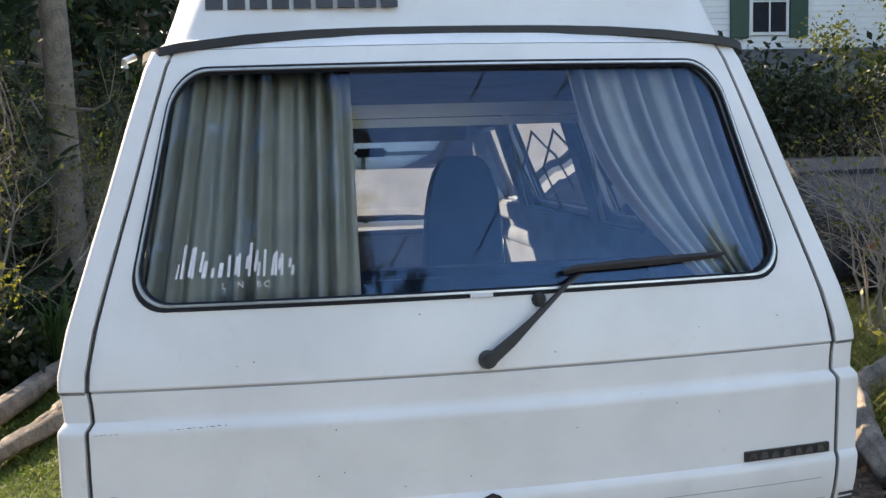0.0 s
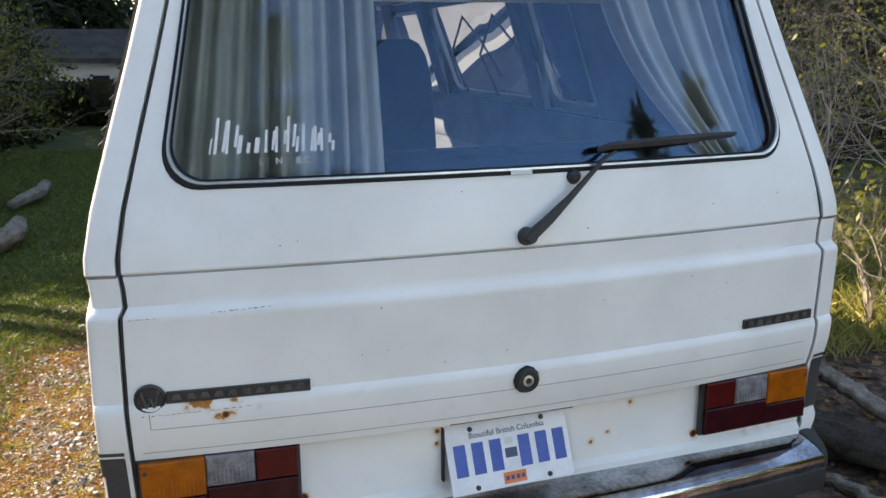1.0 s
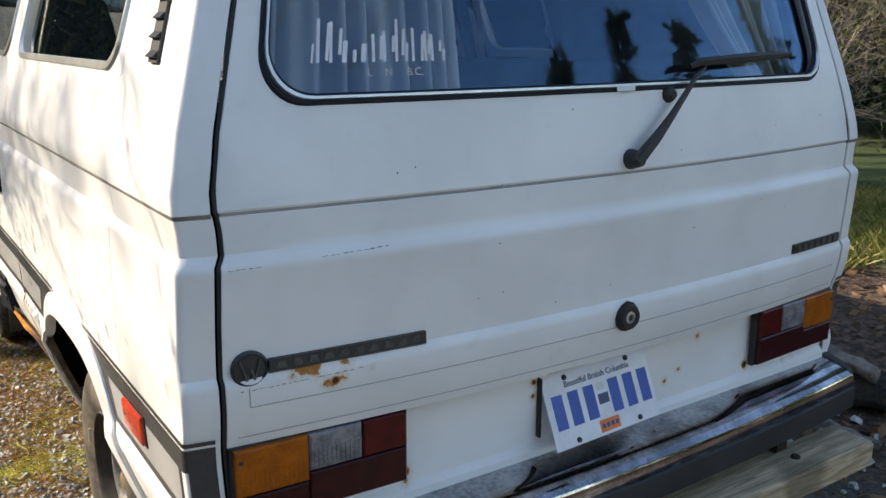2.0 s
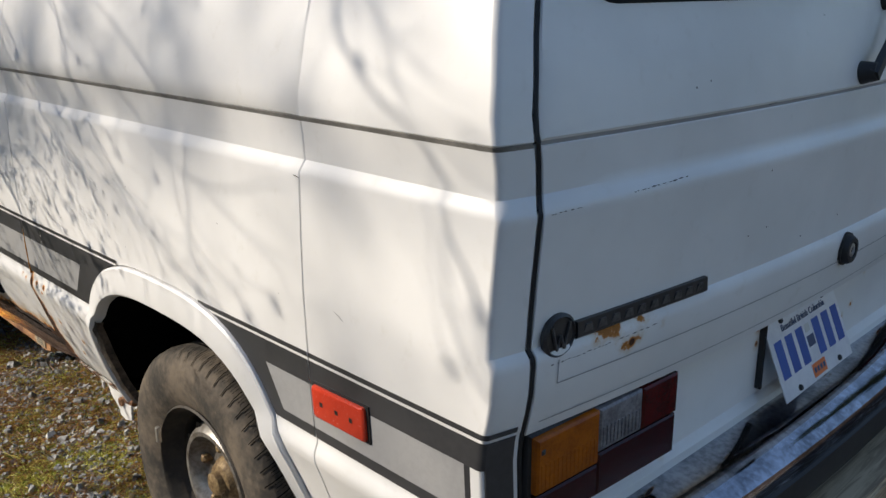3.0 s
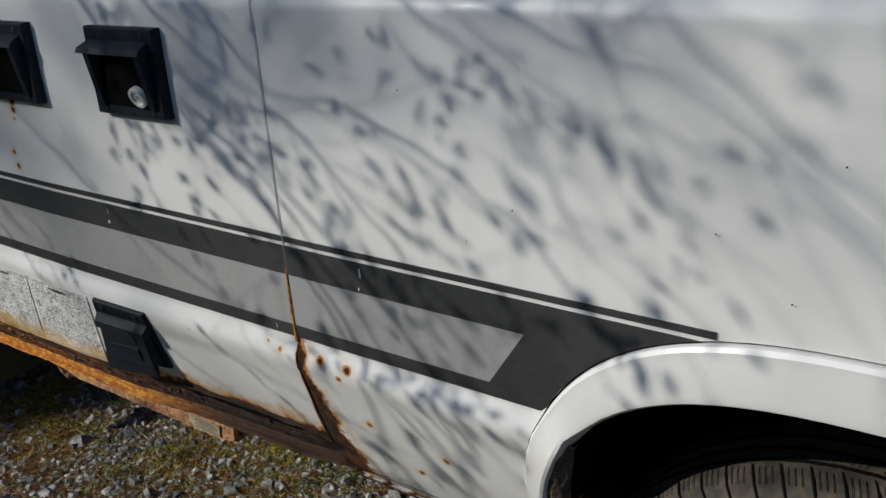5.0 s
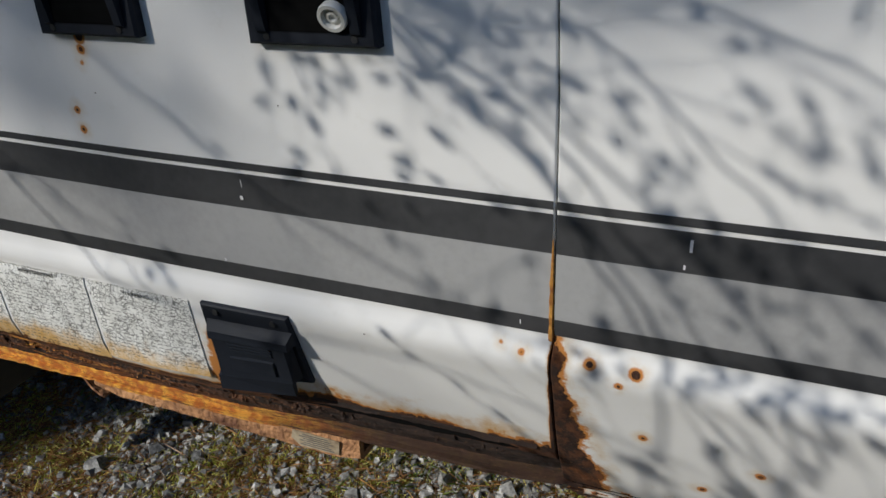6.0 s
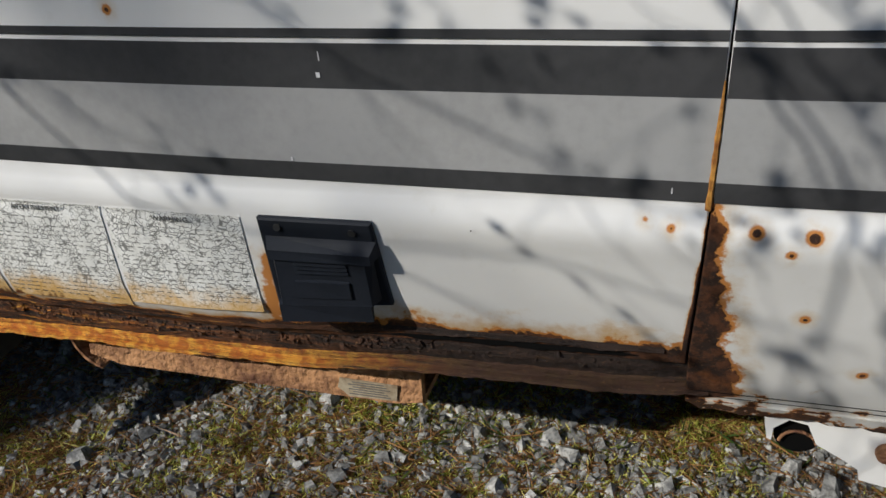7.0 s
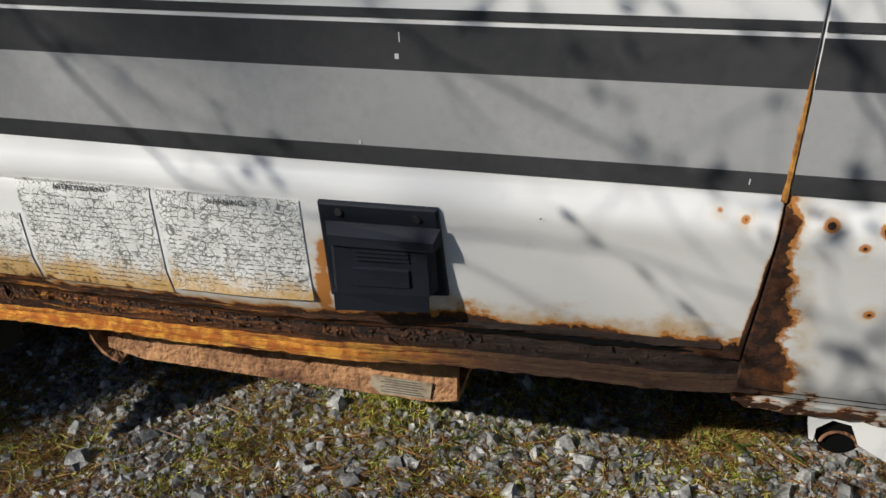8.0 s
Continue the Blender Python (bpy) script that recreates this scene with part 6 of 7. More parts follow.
def grow(base, way, length, radius, depth, rng, out, droop=0.0, forks=3, bend=0.25, shrink=0.66):
    """A branching limb, as rows of short rods; returns nothing, fills out."""
    p, d = np.array(base, float), np.array(way, float)
    steps = 5 if depth else 2
    for i in range(steps):
        d = d + rng.normal(size=3) * bend * 0.5 + np.array([0, 0, -droop])
        d /= np.linalg.norm(d)
        q = p + d * length / steps
        r0, r1 = radius * (1 - 0.65 * i / steps), radius * (1 - 0.65 * (i + 1) / steps)
        out.append((p, q, r0, r1, depth))
        if depth > 0 and i >= 1:
            for _ in range(forks if i == steps - 1 else (1 if rng.random() < 0.75 else 0)):
                e = d + rng.normal(size=3) * 0.62
                grow(q, e / np.linalg.norm(e), length * shrink * rng.uniform(0.7, 1.1), r1 * 0.62, depth - 1, rng, out, droop, forks, bend, shrink)
        p = q


def arrays(out):
    return (np.array([o[0] for o in out]), np.array([o[1] for o in out]), np.array([o[2] for o in out]), np.array([o[3] for o in out]))


def tree(name, label, base, height, radius, seed, leaf="leaf_yellow", leaf_size=0.05, per_twig=2.0, depth=4, lean=(0, 0, 1), forks=3, spread=0.06, bend=0.25, twig_from=1, bark="twig", category="tree", trunks=1, shrink=0.66):
    rng = np.random.default_rng(seed)
    out = []
    for k in range(trunks):
        way = np.array(lean, float) + (rng.normal(size=3) * (0.25, 0.25, 0.05) if trunks > 1 else 0)
        grow((base[0] + rng.normal() * 0.12 * (trunks > 1), base[1] + rng.normal() * 0.12 * (trunks > 1), base[2]), way / np.linalg.norm(way), height * rng.uniform(0.75, 1.05), radius, depth, rng, out, 0.0, forks, bend, shrink)
    ob = thing(name, label, category)
    v, f = limbs(arrays(out))
    tagged(link("branchwork", raw_mesh("branchwork", v, f, bark), bark, ob), kind="stuff")
    ends = np.array([o[0] * k + o[1] * (1 - k) for o in out if o[4] <= twig_from for k in (0.2, 0.7)])
    n = int(len(ends) * per_twig)
    if n:
        at = ends[rng.integers(0, len(ends), n)] + rng.normal(size=(n, 3)) * spread
        v, f = leaf_quads(at, leaf_size, rng)
        tagged(link("crown", raw_mesh("crown", v, f, leaf), leaf, ob), kind="stuff")
    return ob


def conifer(name, label, base, height, seed):
    rng = np.random.default_rng(seed)
    ob = thing(name, label, "tree")
    trunk = tube([(base[0], base[1], base[2]), (base[0] + 0.1, base[1], base[2] + height * 0.5), (base[0], base[1], base[2] + height)], [height * 0.018, height * 0.012, 0.02], 9)
    part("trunk", trunk, "bark", ob)
    pts, segs = [], []
    for i in range(int(height * 10)):
        z = rng.uniform(0.03, 0.98) * height
        reach = (1 - z / height) * height * 0.23 + 0.3
        a = rng.uniform(0, math.tau)
        d = np.array([math.cos(a), math.sin(a), -0.25])
        p = np.array([base[0], base[1], base[2] + z])
        q = p + d * reach * rng.uniform(0.6, 1.1)
        segs.append((p, q, 0.02, 0.006, 0))
        m = int(14 + reach * 14)
        k = rng.uniform(0.15, 1, m)[:, None]
        pts.append(p + (q - p) * k + rng.normal(size=(m, 3)) * (0.10, 0.10, 0.07) * (0.5 + reach * 0.5))
    v, f = limbs(arrays(segs), 3)
    tagged(link("branchwork", raw_mesh("branchwork", v, f, "bark"), "bark", ob), kind="stuff")
    v, f = leaf_quads(np.concatenate(pts), 0.43, rng, slim=0.26)
    tagged(link("crown", raw_mesh("crown", v, f, "needle"), "needle", ob), kind="stuff")
    return ob


# ---- the ground ----
def ground_height(x, y):
    far = max(0.0, min(1.0, (abs(x) - 2.0) / 4.0))
    return 0.012 * noise.noise((x * 0.9, y * 0.9, 0)) + 0.05 * far * noise.noise((x * 0.3, y * 0.3, 3)) + 0.10 * max(0.0, min(1.0, (x - 1.3) / 1.2))


steps = sorted({round(v, 3) for v in list(np.linspace(-4, 4, 101)) + [s * 4 * 1.22 ** k for k in range(1, 27) for s in (-1, 1)]})
grid = [[(x, y + 1.5, ground_height(x, y + 1.5) if abs(x) < 40 and abs(y) < 40 else 0.0) for x in steps] for y in steps]
n = len(steps)
me = mesh_of("ground", [p for row in grid for p in row], [(j * n + i, j * n + i + 1, (j + 1) * n + i + 1, (j + 1) * n + i) for j in range(n - 1) for i in range(n - 1)], smooth=60)
tagged(link("ground", me, "ground"), "gravel drive with moss and thin grass", "ground", kind="structure")


def stones(name, label, count, area, size, seed, keep=None):
    """Angular gravel, joined into one mesh; area is (x0, x1, y0, y1)."""
    rng = np.random.default_rng(seed)
    x, y = rng.uniform(area[0], area[1], count), rng.uniform(area[2], area[3], count)
    if keep is not None:
        ok = keep(x, y, rng)
        x, y = x[ok], y[ok]
    m = len(x)
    z = np.array([ground_height(a, b) for a, b in zip(x, y)])
    shape = np.array([(-1, -1, -0.6), (1, -1, -0.6), (1, 1, -0.6), (-1, 1, -0.6), (-0.7, -0.6, 0.7), (0.6, -0.7, 0.6), (0.7, 0.6, 0.75), (-0.6, 0.7, 0.6)], float)
    s = size * np.exp(rng.normal(0, 0.36, m))
    v = shape[None] * (1 + rng.normal(0, 0.24, (m, 8, 3))) * s[:, None, None] * np.stack([rng.uniform(0.7, 1.15, m), rng.uniform(0.6, 0.95, m), rng.uniform(0.75, 1.3, m)], 1)[:, None]
    a, t = rng.uniform(0, math.tau, m), rng.normal(0, 0.35, m)
    ca, sa, ct, st = np.cos(a)[:, None], np.sin(a)[:, None], np.cos(t)[:, None], np.sin(t)[:, None]
    X, Y, Z = v[..., 0], v[..., 1] * ct - v[..., 2] * st, v[..., 1] * st + v[..., 2] * ct
    v = np.stack([X * ca - Y * sa + x[:, None], X * sa + Y * ca + y[:, None], Z + (z + s * rng.uniform(0.2, 0.9, m))[:, None]], -1)
    f = np.array([(4, 5, 6, 7), (0, 1, 5, 4), (1, 2, 6, 5), (2, 3, 7, 6), (3, 0, 4, 7)])
    me = raw_mesh(name, v.reshape(-1, 3), (np.arange(m)[:, None, None] * 8 + f[None]).reshape(-1, 4), "stone")
    return tagged(link(name, me, "stone"), label, "gravel", kind="stuff")


def patchy(lo, hi, scale=2.6, shift=0.0, sign=1.0):
    def keep(x, y, rng):
        f = sign * np.array([noise.noise((a * scale + shift, b * scale, 7.0)) for a, b in zip(x, y)])
        return f + rng.normal(0, 0.16, len(x)) > rng.uniform(lo, hi, len(x))
    return keep


stones("gravel", "loose grey angular gravel on the drive", 56000, (-1.45, 0.25, 1.2, 3.3), 0.0048, 1, patchy(-0.50, 0.30, 5.0))
stones("gravel", "scattered larger grey stones on the drive", 26000, (-1.45, 0.25, 1.2, 3.3), 0.0060, 2, patchy(-0.4, 0.4, 5.0))
stones("gravel", "grey gravel further along the drive", 16000, (-1.75, -0.5, 0.6, 4.4), 0.0056, 3, patchy(-0.3, 0.3))
def fading(cx, cy, r):
    def keep(x, y, rng):
        return np.hypot(x - cx, y - cy) + rng.normal(0, 0.35 * r, len(x)) < r * rng.uniform(0.5, 1.0, len(x))
    return keep


stones("gravel", "grey gravel behind the van", 20000, (-5.5, 2.2, -6.0, 1.2), 0.0115, 4, fading(-1.2, -1.5, 3.6))


def turf(name, label, count, area, height, seed, material, keep=None, lean=0.6, width=0.003):
    rng = np.random.default_rng(seed)
    x, y = rng.uniform(area[0], area[1], count), rng.uniform(area[2], area[3], count)
    if keep is not None:
        ok = keep(x, y, rng)
        x, y = x[ok], y[ok]
    z = np.array([ground_height(a, b) for a, b in zip(x, y)])
    v, f = blades(np.c_[x, y, z], height, rng, lean, width)
    return tagged(link(name, raw_mesh(name, v, f, material), material), label, "grass", kind="stuff")


def mossy(x, y, rng):
    """Thick along the van's side between the jacking point and the plate, thin further on."""
    f = np.array([noise.noise((a * 5.0, b * 5.0, 7.0)) for a, b in zip(x, y)])
    return -f + rng.normal(0, 0.16, len(x)) > rng.uniform(-0.55, 0.20, len(x)) + np.clip((y - 2.35) * 0.55, 0, 0.45) + np.clip((-0.72 - x) * 1.2, 0, 0.3)


turf("grass", "short moss and straw between the stones", 230000, (-1.45, 0.3, 1.2, 3.3), 0.0135, 11, "moss", mossy, 0.9, 0.0017)
turf("grass", "dry brown needles lying on the gravel", 100000, (-1.5, 0.3, 1.2, 3.3), 0.017, 16, "dry_needle", patchy(-0.6, 0.3, 4.0, 3.0), 2.0, 0.0012)
turf("grass", "dry brown needles and straw along the drive", 40000, (-1.7, -0.6, 0.6, 4.4), 0.016, 17, "litter", patchy(-0.6, 0.1, 1.4, 9), 2.4, 0.0020)
turf("grass", "thin green tufts in the gravel", 9000, (-1.35, 0.3, 1.25, 3.3), 0.028, 12, "grass", patchy(0.0, 0.5, 3.5, 40), 0.8, 0.0018)
turf("grass", "moss and straw along the drive", 22000, (-1.8, -0.5, 0.8, 6.0), 0.020, 13, "moss", patchy(0.05, 0.5, 1.6, 20), 1.0, 0.0025)
turf("grass", "short mossy grass on the track", 60000, (-3.2, -0.85, 3.4, 14.0), 0.04, 14, "grass", None, 0.9, 0.006)
turf("grass", "short green grass along the verge", 26000, (-3.4, -1.32, 1.9, 5.0), 0.032, 18, "grass", lambda x, y, rng: -x + rng.normal(0, 0.12, len(x)) > 1.5 - 0.06 * (y - 2), 0.9, 0.004)
turf("grass", "sunlit grass beside the bushes", 26000, (2.4, 6.0, 1.6, 6.0), 0.12, 15, "straw", None, 0.6, 0.005)
rng = np.random.default_rng(31)
at = np.c_[rng.uniform(1.1, 4.2, 2600), rng.uniform(-0.5, 4.0, 2600), np.zeros(2600)]
at[:, 2] = [ground_height(a, b) + 0.012 for a, b in at[:, :2]]
v, f = leaf_quads(at, 0.06, rng, flat=0.75, slim=0.6)
tagged(link("leaf_litter", raw_mesh("leaf_litter", v, f, "litter"), "litter"), "brown fallen leaves under the bushes", "leaves", kind="stuff")


# loose flakes of rust on the sill
rng = np.random.default_rng(77)
n = 1500
fy, fz = 1.74 + 1.3 * rng.uniform(0, 1, n) ** 0.55, rng.uniform(0.460, 0.512, n)
bulge = np.interp(fz, (0.458, 0.470, 0.486, 0.500, 0.512), (0.853, 0.863, 0.867, 0.864, 0.856))
base = np.c_[[-(b + sill_line(y)[0] + 0.0012) for b, y in zip(bulge, fy)], fy, fz - 0.6 * np.array([sill_line(y)[1] for y in fy])]
ang = rng.uniform(0, math.tau, n)
u = np.c_[rng.normal(0, 0.35, n), np.cos(ang), np.sin(ang)]
w = np.c_[rng.normal(0, 0.35, n), -np.sin(ang), np.cos(ang)]
size = (0.0022 * np.exp(rng.normal(0, 0.45, n)))[:, None]
v = np.stack([base + (u * i + w * j * 0.6) * size * k for i, j, k in ((-1, -1, 0.9), (1, -0.8, 1.1), (1, 1, 0.8), (-0.9, 1, 1.2))], 1).reshape(-1, 3)
tagged(link("rust_flake", raw_mesh("rust_flake", v, np.arange(4 * n).reshape(n, 4), "rust"), "rust", van, "crumbling brown rust flakes"), kind="stuff")


# ---- driftwood ----
def log(points, radii, seed, label, sides=30, mat="driftwood"):
    rng = np.random.default_rng(seed)
    pts = [Vector(p) for p in points]
    fine, rad = [], []
    for i in range(len(pts) - 1):
        for j in range(8):
            k = j / 8
            fine.append(pts[i].lerp(pts[i + 1], k) + Vector(rng.normal(size=3) * 0.006))
            rad.append(radii[i] + (radii[i + 1] - radii[i]) * k)
    fine.append(pts[-1])
    rad.append(radii[-1])
    ridge = 1 + rng.normal(0, 0.085, sides) + 0.10 * np.sin(np.arange(sides) * math.tau * 3 / sides + seed)
    rings = []
    for i, p in enumerate(fine):
        d = (fine[min(i + 1, len(fine) - 1)] - fine[max(i - 1, 0)]).normalized()
        u = d.cross(Vector((0, 0.2, 1))).normalized()
        w = d.cross(u)
        rings.append([p + (u * math.cos(k * math.tau / sides) + w * math.sin(k * math.tau / sides)) * rad[i] * float(ridge[k] + rng.normal(0, 0.025)) for k in range(sides)])
    bm = sweep(rings)
    bmesh.ops.recalc_face_normals(bm, faces=bm.faces)
    me = bpy.data.meshes.new("log")
    bm.to_mesh(me)
    bm.free()
    me.shade_smooth()
    return tagged(link("log", me, mat), label, "log", "driftwood edging")


log([(1.35, 1.30, 0.10), (1.66, 0.98, 0.13), (1.86, 0.62, 0.12), (2.1, 0.1, 0.10)], [0.060, 0.075, 0.080, 0.07], 1, "dark weathered log edging the drive", mat="driftwood_dark")
log([(1.98, 1.42, 0.20), (2.03, 1.28, 0.215), (1.97, 1.04, 0.22), (1.92, 0.79, 0.225), (1.85, 0.45, 0.21)], [0.022, 0.032, 0.034, 0.036, 0.03], 2, "pale split driftwood plank resting on a dark log")
log([(1.55, 0.86, 0.03), (1.62, 0.60, 0.04), (1.66, 0.30, 0.03)], [0.018, 0.026, 0.02], 4, "thin bleached driftwood stick")
log([(2.25, 1.75, 0.13), (2.50, 2.35, 0.16), (2.85, 2.95, 0.17), (3.55, 3.5, 0.17), (4.3, 3.7, 0.16)], [0.06, 0.08, 0.09, 0.09, 0.07], 5, "bleached curved driftwood log edging the bed")
log([(-2.9, 2.6, 0.08), (-2.45, 4.0, 0.13), (-2.4, 5.4, 0.12), (-2.5, 6.6, 0.10)], [0.06, 0.075, 0.07, 0.06], 6, "grey driftwood log along the track")
log([(-2.25, 3.2, 0.08), (-2.05, 3.9, 0.10), (-2.1, 4.6, 0.10)], [0.05, 0.075, 0.06], 7, "short pale log beside the track")
log([(-2.1, 5.8, 0.10), (-1.95, 6.3, 0.12), (-2.0, 7.0, 0.10)], [0.06, 0.09, 0.06], 8, "short grey log beside the track")
log([(-2.2, 8.0, 0.10), (-2.0, 8.6, 0.12), (-2.0, 9.4, 0.10)], [0.05, 0.07, 0.06], 9, "small grey log in the grass")

# ---- bushes and trees ----
YEL = "leaf_yellow"
SH = dict(category="shrub")
tree("shrub", "twiggy shrub with yellow-green spring leaves", (3.5, 3.1, 0.1), 1.15, 0.016, 41, YEL, 0.05, 0.06, 3, trunks=6, spread=0.03, **SH)
tree("shrub", "twiggy shrub with sparse bright leaves", (3.0, 2.2, 0.1), 0.6, 0.014, 46, YEL, 0.045, 0.10, 3, trunks=5, spread=0.03, **SH)
tree("shrub", "brown-stemmed shrub with yellow leaves", (4.1, 4.3, 0.1), 1.15, 0.016, 52, YEL, 0.05, 0.05, 3, trunks=8, spread=0.04, **SH)
tree("shrub", "dense dark green hedge shrub", (7.3, 10.4, 0.1), 1.45, 0.05, 43, "leaf_green", 0.12, 3.2, 3, trunks=8, spread=0.2, **SH)
tree("shrub", "dense dark hedge shrub below the porch", (6.6, 12.2, 0.1), 1.35, 0.05, 45, "leaf_green", 0.12, 3.2, 3, trunks=8, spread=0.2, **SH)
tree("shrub", "dense dark green hedge shrub by the lawn", (8.9, 9.6, 0.1), 1.6, 0.05, 53, "leaf_green", 0.125, 3.2, 3, trunks=8, spread=0.2, **SH)
tree("tree", "tall leafy tree with sunlit yellow-green leaves", (9.6, 10.6, 0.1), 2.1, 0.08, 44, YEL, 0.08, 8.0, 3, trunks=4, spread=0.12)
for i, (x, y, h, n) in enumerate(((-3.3, 6.5, 1.5, 0.06), (-3.9, 7.2, 1.9, 0.05), (-4.9, 6.6, 2.0, 0.05), (-4.1, 9.2, 2.0, 0.05), (-5.6, 9.0, 2.2, 0.03), (-3.4, 10.6, 1.6, 0.1), (-6.8, 11.0, 2.4, 0.03))):
    tree("shrub", "bare brown thicket beside the track", (x, y, 0), h, 0.026, 100 + i, YEL, 0.05, n, 4, trunks=3, forks=3, spread=0.02, **SH)
tree("shrub", "low green leafy plant beside the track", (-2.75, 6.4, 0), 0.3, 0.012, 49, "leaf_green", 0.10, 4.0, 2, trunks=8, spread=0.08, **SH)
def strap_plant(x, y, height, seed):
    """Long arching strap leaves from one root."""
    rg = np.random.default_rng(seed)
    bm = bmesh.new()
    for _ in range(46):
        a, h, out, w = rg.uniform(0, math.tau), height * rg.uniform(0.55, 1.1), rg.uniform(0.15, 0.62) * height, rg.uniform(0.010, 0.018)
        side, way = Vector((-math.sin(a), math.cos(a), 0)), Vector((math.cos(a), math.sin(a), 0))
        root = Vector((x + rg.normal() * 0.07, y + rg.normal() * 0.07, 0))
        sweep([[root + way * out * k ** 1.8 + Vector((0, 0, h * (k - 0.42 * k ** 3) * 1.4)) + side * e * w * (1 - k ** 2.5) for e in (-1, 0, 1)] for k in (0, 0.2, 0.4, 0.6, 0.8, 0.97)], caps=False, closed=False, bm=bm)
    me = bpy.data.meshes.new("strap_plant")
    bm.to_mesh(me)
    bm.free()
    me.shade_smooth()
    tagged(link("strap_plant", me, "strap"), "green clump of long arching strap leaves beside the track", "plant", "strap plants by the track")


for i, (x, y, h) in enumerate(((-2.62, 6.0, 0.80), (-2.95, 5.5, 0.75), (-2.55, 7.0, 0.8), (-3.2, 6.4, 0.9), (-2.75, 4.9, 0.5), (-2.5, 8.3, 0.7))):
    strap_plant(x, y, h, 300 + i)
old = thing("tree", "thick pale grey trunk of an old tree in the thicket", "tree")
part("trunk", tube([(-3.72, 10.5, 0), (-3.66, 10.45, 1.2), (-3.64, 10.4, 3.2), (-3.7, 10.5, 6.0), (-3.9, 10.6, 9.5)], [0.28, 0.20, 0.18, 0.15, 0.10], 14), "bark_pale", old)


def bare_limbs(ob, x, y, heights, seed, length, r):
    """Bare side limbs with twigs on a trunk."""
    rg, rods = np.random.default_rng(seed), []
    for z in heights:
        a = rg.uniform(0, math.tau)
        grow((x, y, z), np.array((math.cos(a), math.sin(a), 0.35)) / 1.06, length * rg.uniform(0.6, 1.1), r, 2, rg, rods, 0.0, 2, 0.3)
    v, f = limbs(arrays(rods), 4)
    tagged(link("limb", raw_mesh("limb", v, f, "twig"), "twig", ob), kind="stuff")


bare_limbs(old, -3.66, 10.45, (1.6, 2.1, 2.5, 3.0, 3.3, 3.9, 4.4, 5.2, 6.0), 331, 1.5, 0.035)
for i, (x, y, r) in enumerate(((-5.75, 18, 0.09), (-6.5, 16.5, 0.13), (-5.0, 19.5, 0.10), (-4.5, 21, 0.11), (-7.4, 19.0, 0.14), (-5.4, 15.4, 0.07))):
    far_tree = thing("tree", "tall dark bare trunk at the wood's edge", "tree")
    part("trunk", tube([(x, y, 0), (x + 0.1, y, 5), (x + 0.05, y, 14)], [r * 1.2, r, r * 0.6], 9), "bark", far_tree)
    bare_limbs(far_tree, x + 0.05, y, (2.0, 2.9, 3.7, 4.4, 5.1, 6.0, 7.2), 340 + i, 1.6, 0.03)
fence = thing("board_fence", "weathered brown board fence behind the thicket", "fence")
for i in range(26):
    part("board", box(-7.0 + i * 0.142, -6.868 + i * 0.142, 12.90, 12.925, 0.05, 1.72 + 0.02 * math.sin(i * 2.3), 0.004), "fence", fence)
for z in (0.4, 1.45):
    part("rail", box(-7.0, -3.3, 12.925, 12.97, z, z + 0.09, 0.004), "fence", fence)
tree("shrub", "low green leafy plant beside the track", (-2.9, 4.9, 0), 0.28, 0.012, 54, "leaf_green", 0.09, 4.0, 2, trunks=8, spread=0.08, **SH)
tree("shrub", "shrub with yellow-green leaves behind the thicket", (-3.3, 12.3, 0), 1.5, 0.03, 50, YEL, 0.07, 0.35, 3, trunks=7, spread=0.1, **SH)
for i, x in enumerate((-2.9, -1.9, -0.9, 0.1)):
    tree("shrub", "low green shrub before the shed", (x, 19.5, 0), 0.38, 0.02, 120 + i, "leaf_green", 0.12, 4.5, 3, trunks=7, spread=0.14, **SH)
tree("shrub", "dark green shrub at the end of the track", (-3.6, 15.5, 0), 1.1, 0.05, 51, "leaf_green", 0.16, 4.0, 3, trunks=8, spread=0.2, **SH)
for i, (x, y, h) in enumerate(((4.7, 5.2, 1.15), (5.2, 3.4, 1.1), (6.3, 4.4, 1.4), (7.6, 2.6, 1.5), (8.4, 5.6, 1.7))):
    tree("shrub", "bare brown thicket beside the lawn", (x, y, 0.1), h, 0.02, 140 + i, YEL, 0.05, 0.05, 3, trunks=9, forks=3, spread=0.03, **SH)
for i, (x, y, h) in enumerate(((9.8, 7.2, 1.6), (10.4, 4.4, 1.7), (10.9, 1.4, 1.7), (11.6, -1.4, 1.6), (12.4, 9.0, 1.8))):
    tree("shrub", "dense dark green hedge shrub beyond the lawn", (x, y, 0.1), h, 0.05, 150 + i, "leaf_green", 0.16, 3.2, 3, trunks=8, spread=0.24, **SH)
for i, (x, y, h) in enumerate(((14.5, 11, 13), (16, 6.5, 14), (15.5, 2.5, 12), (18.5, -1, 14), (20, 4, 15), (19, 9.5, 15))):
    conifer("conifer", "dark conifer beyond the hedge", (x, y, 0), h, 160 + i)
for i, (x, y, h) in enumerate(((-9, 17, 15), (-6.5, 20, 17), (-14.5, 18.5, 16), (-4.0, 27, 16), (-11, 23, 18), (-15, 18, 17), (-7, 28, 18), (-15, 9, 11), (14, 26, 15), (-10.2, 14.6, 14), (-5.2, 17.5, 12), (-7.8, 14.5, 13), (-10.5, 19, 15), (-6.0, 23.5, 16), (-13, 21, 17), (-18, 14, 12), (-3.2, 31, 15), (-9, 32, 18), (-4.8, 25.2, 16), (-2.0, 27.5, 15), (-0.8, 31, 16), (-6.4, 26, 17))):
    conifer("conifer", "tall dark conifer at the wood's edge", (x, y, 0), h, 60 + i)
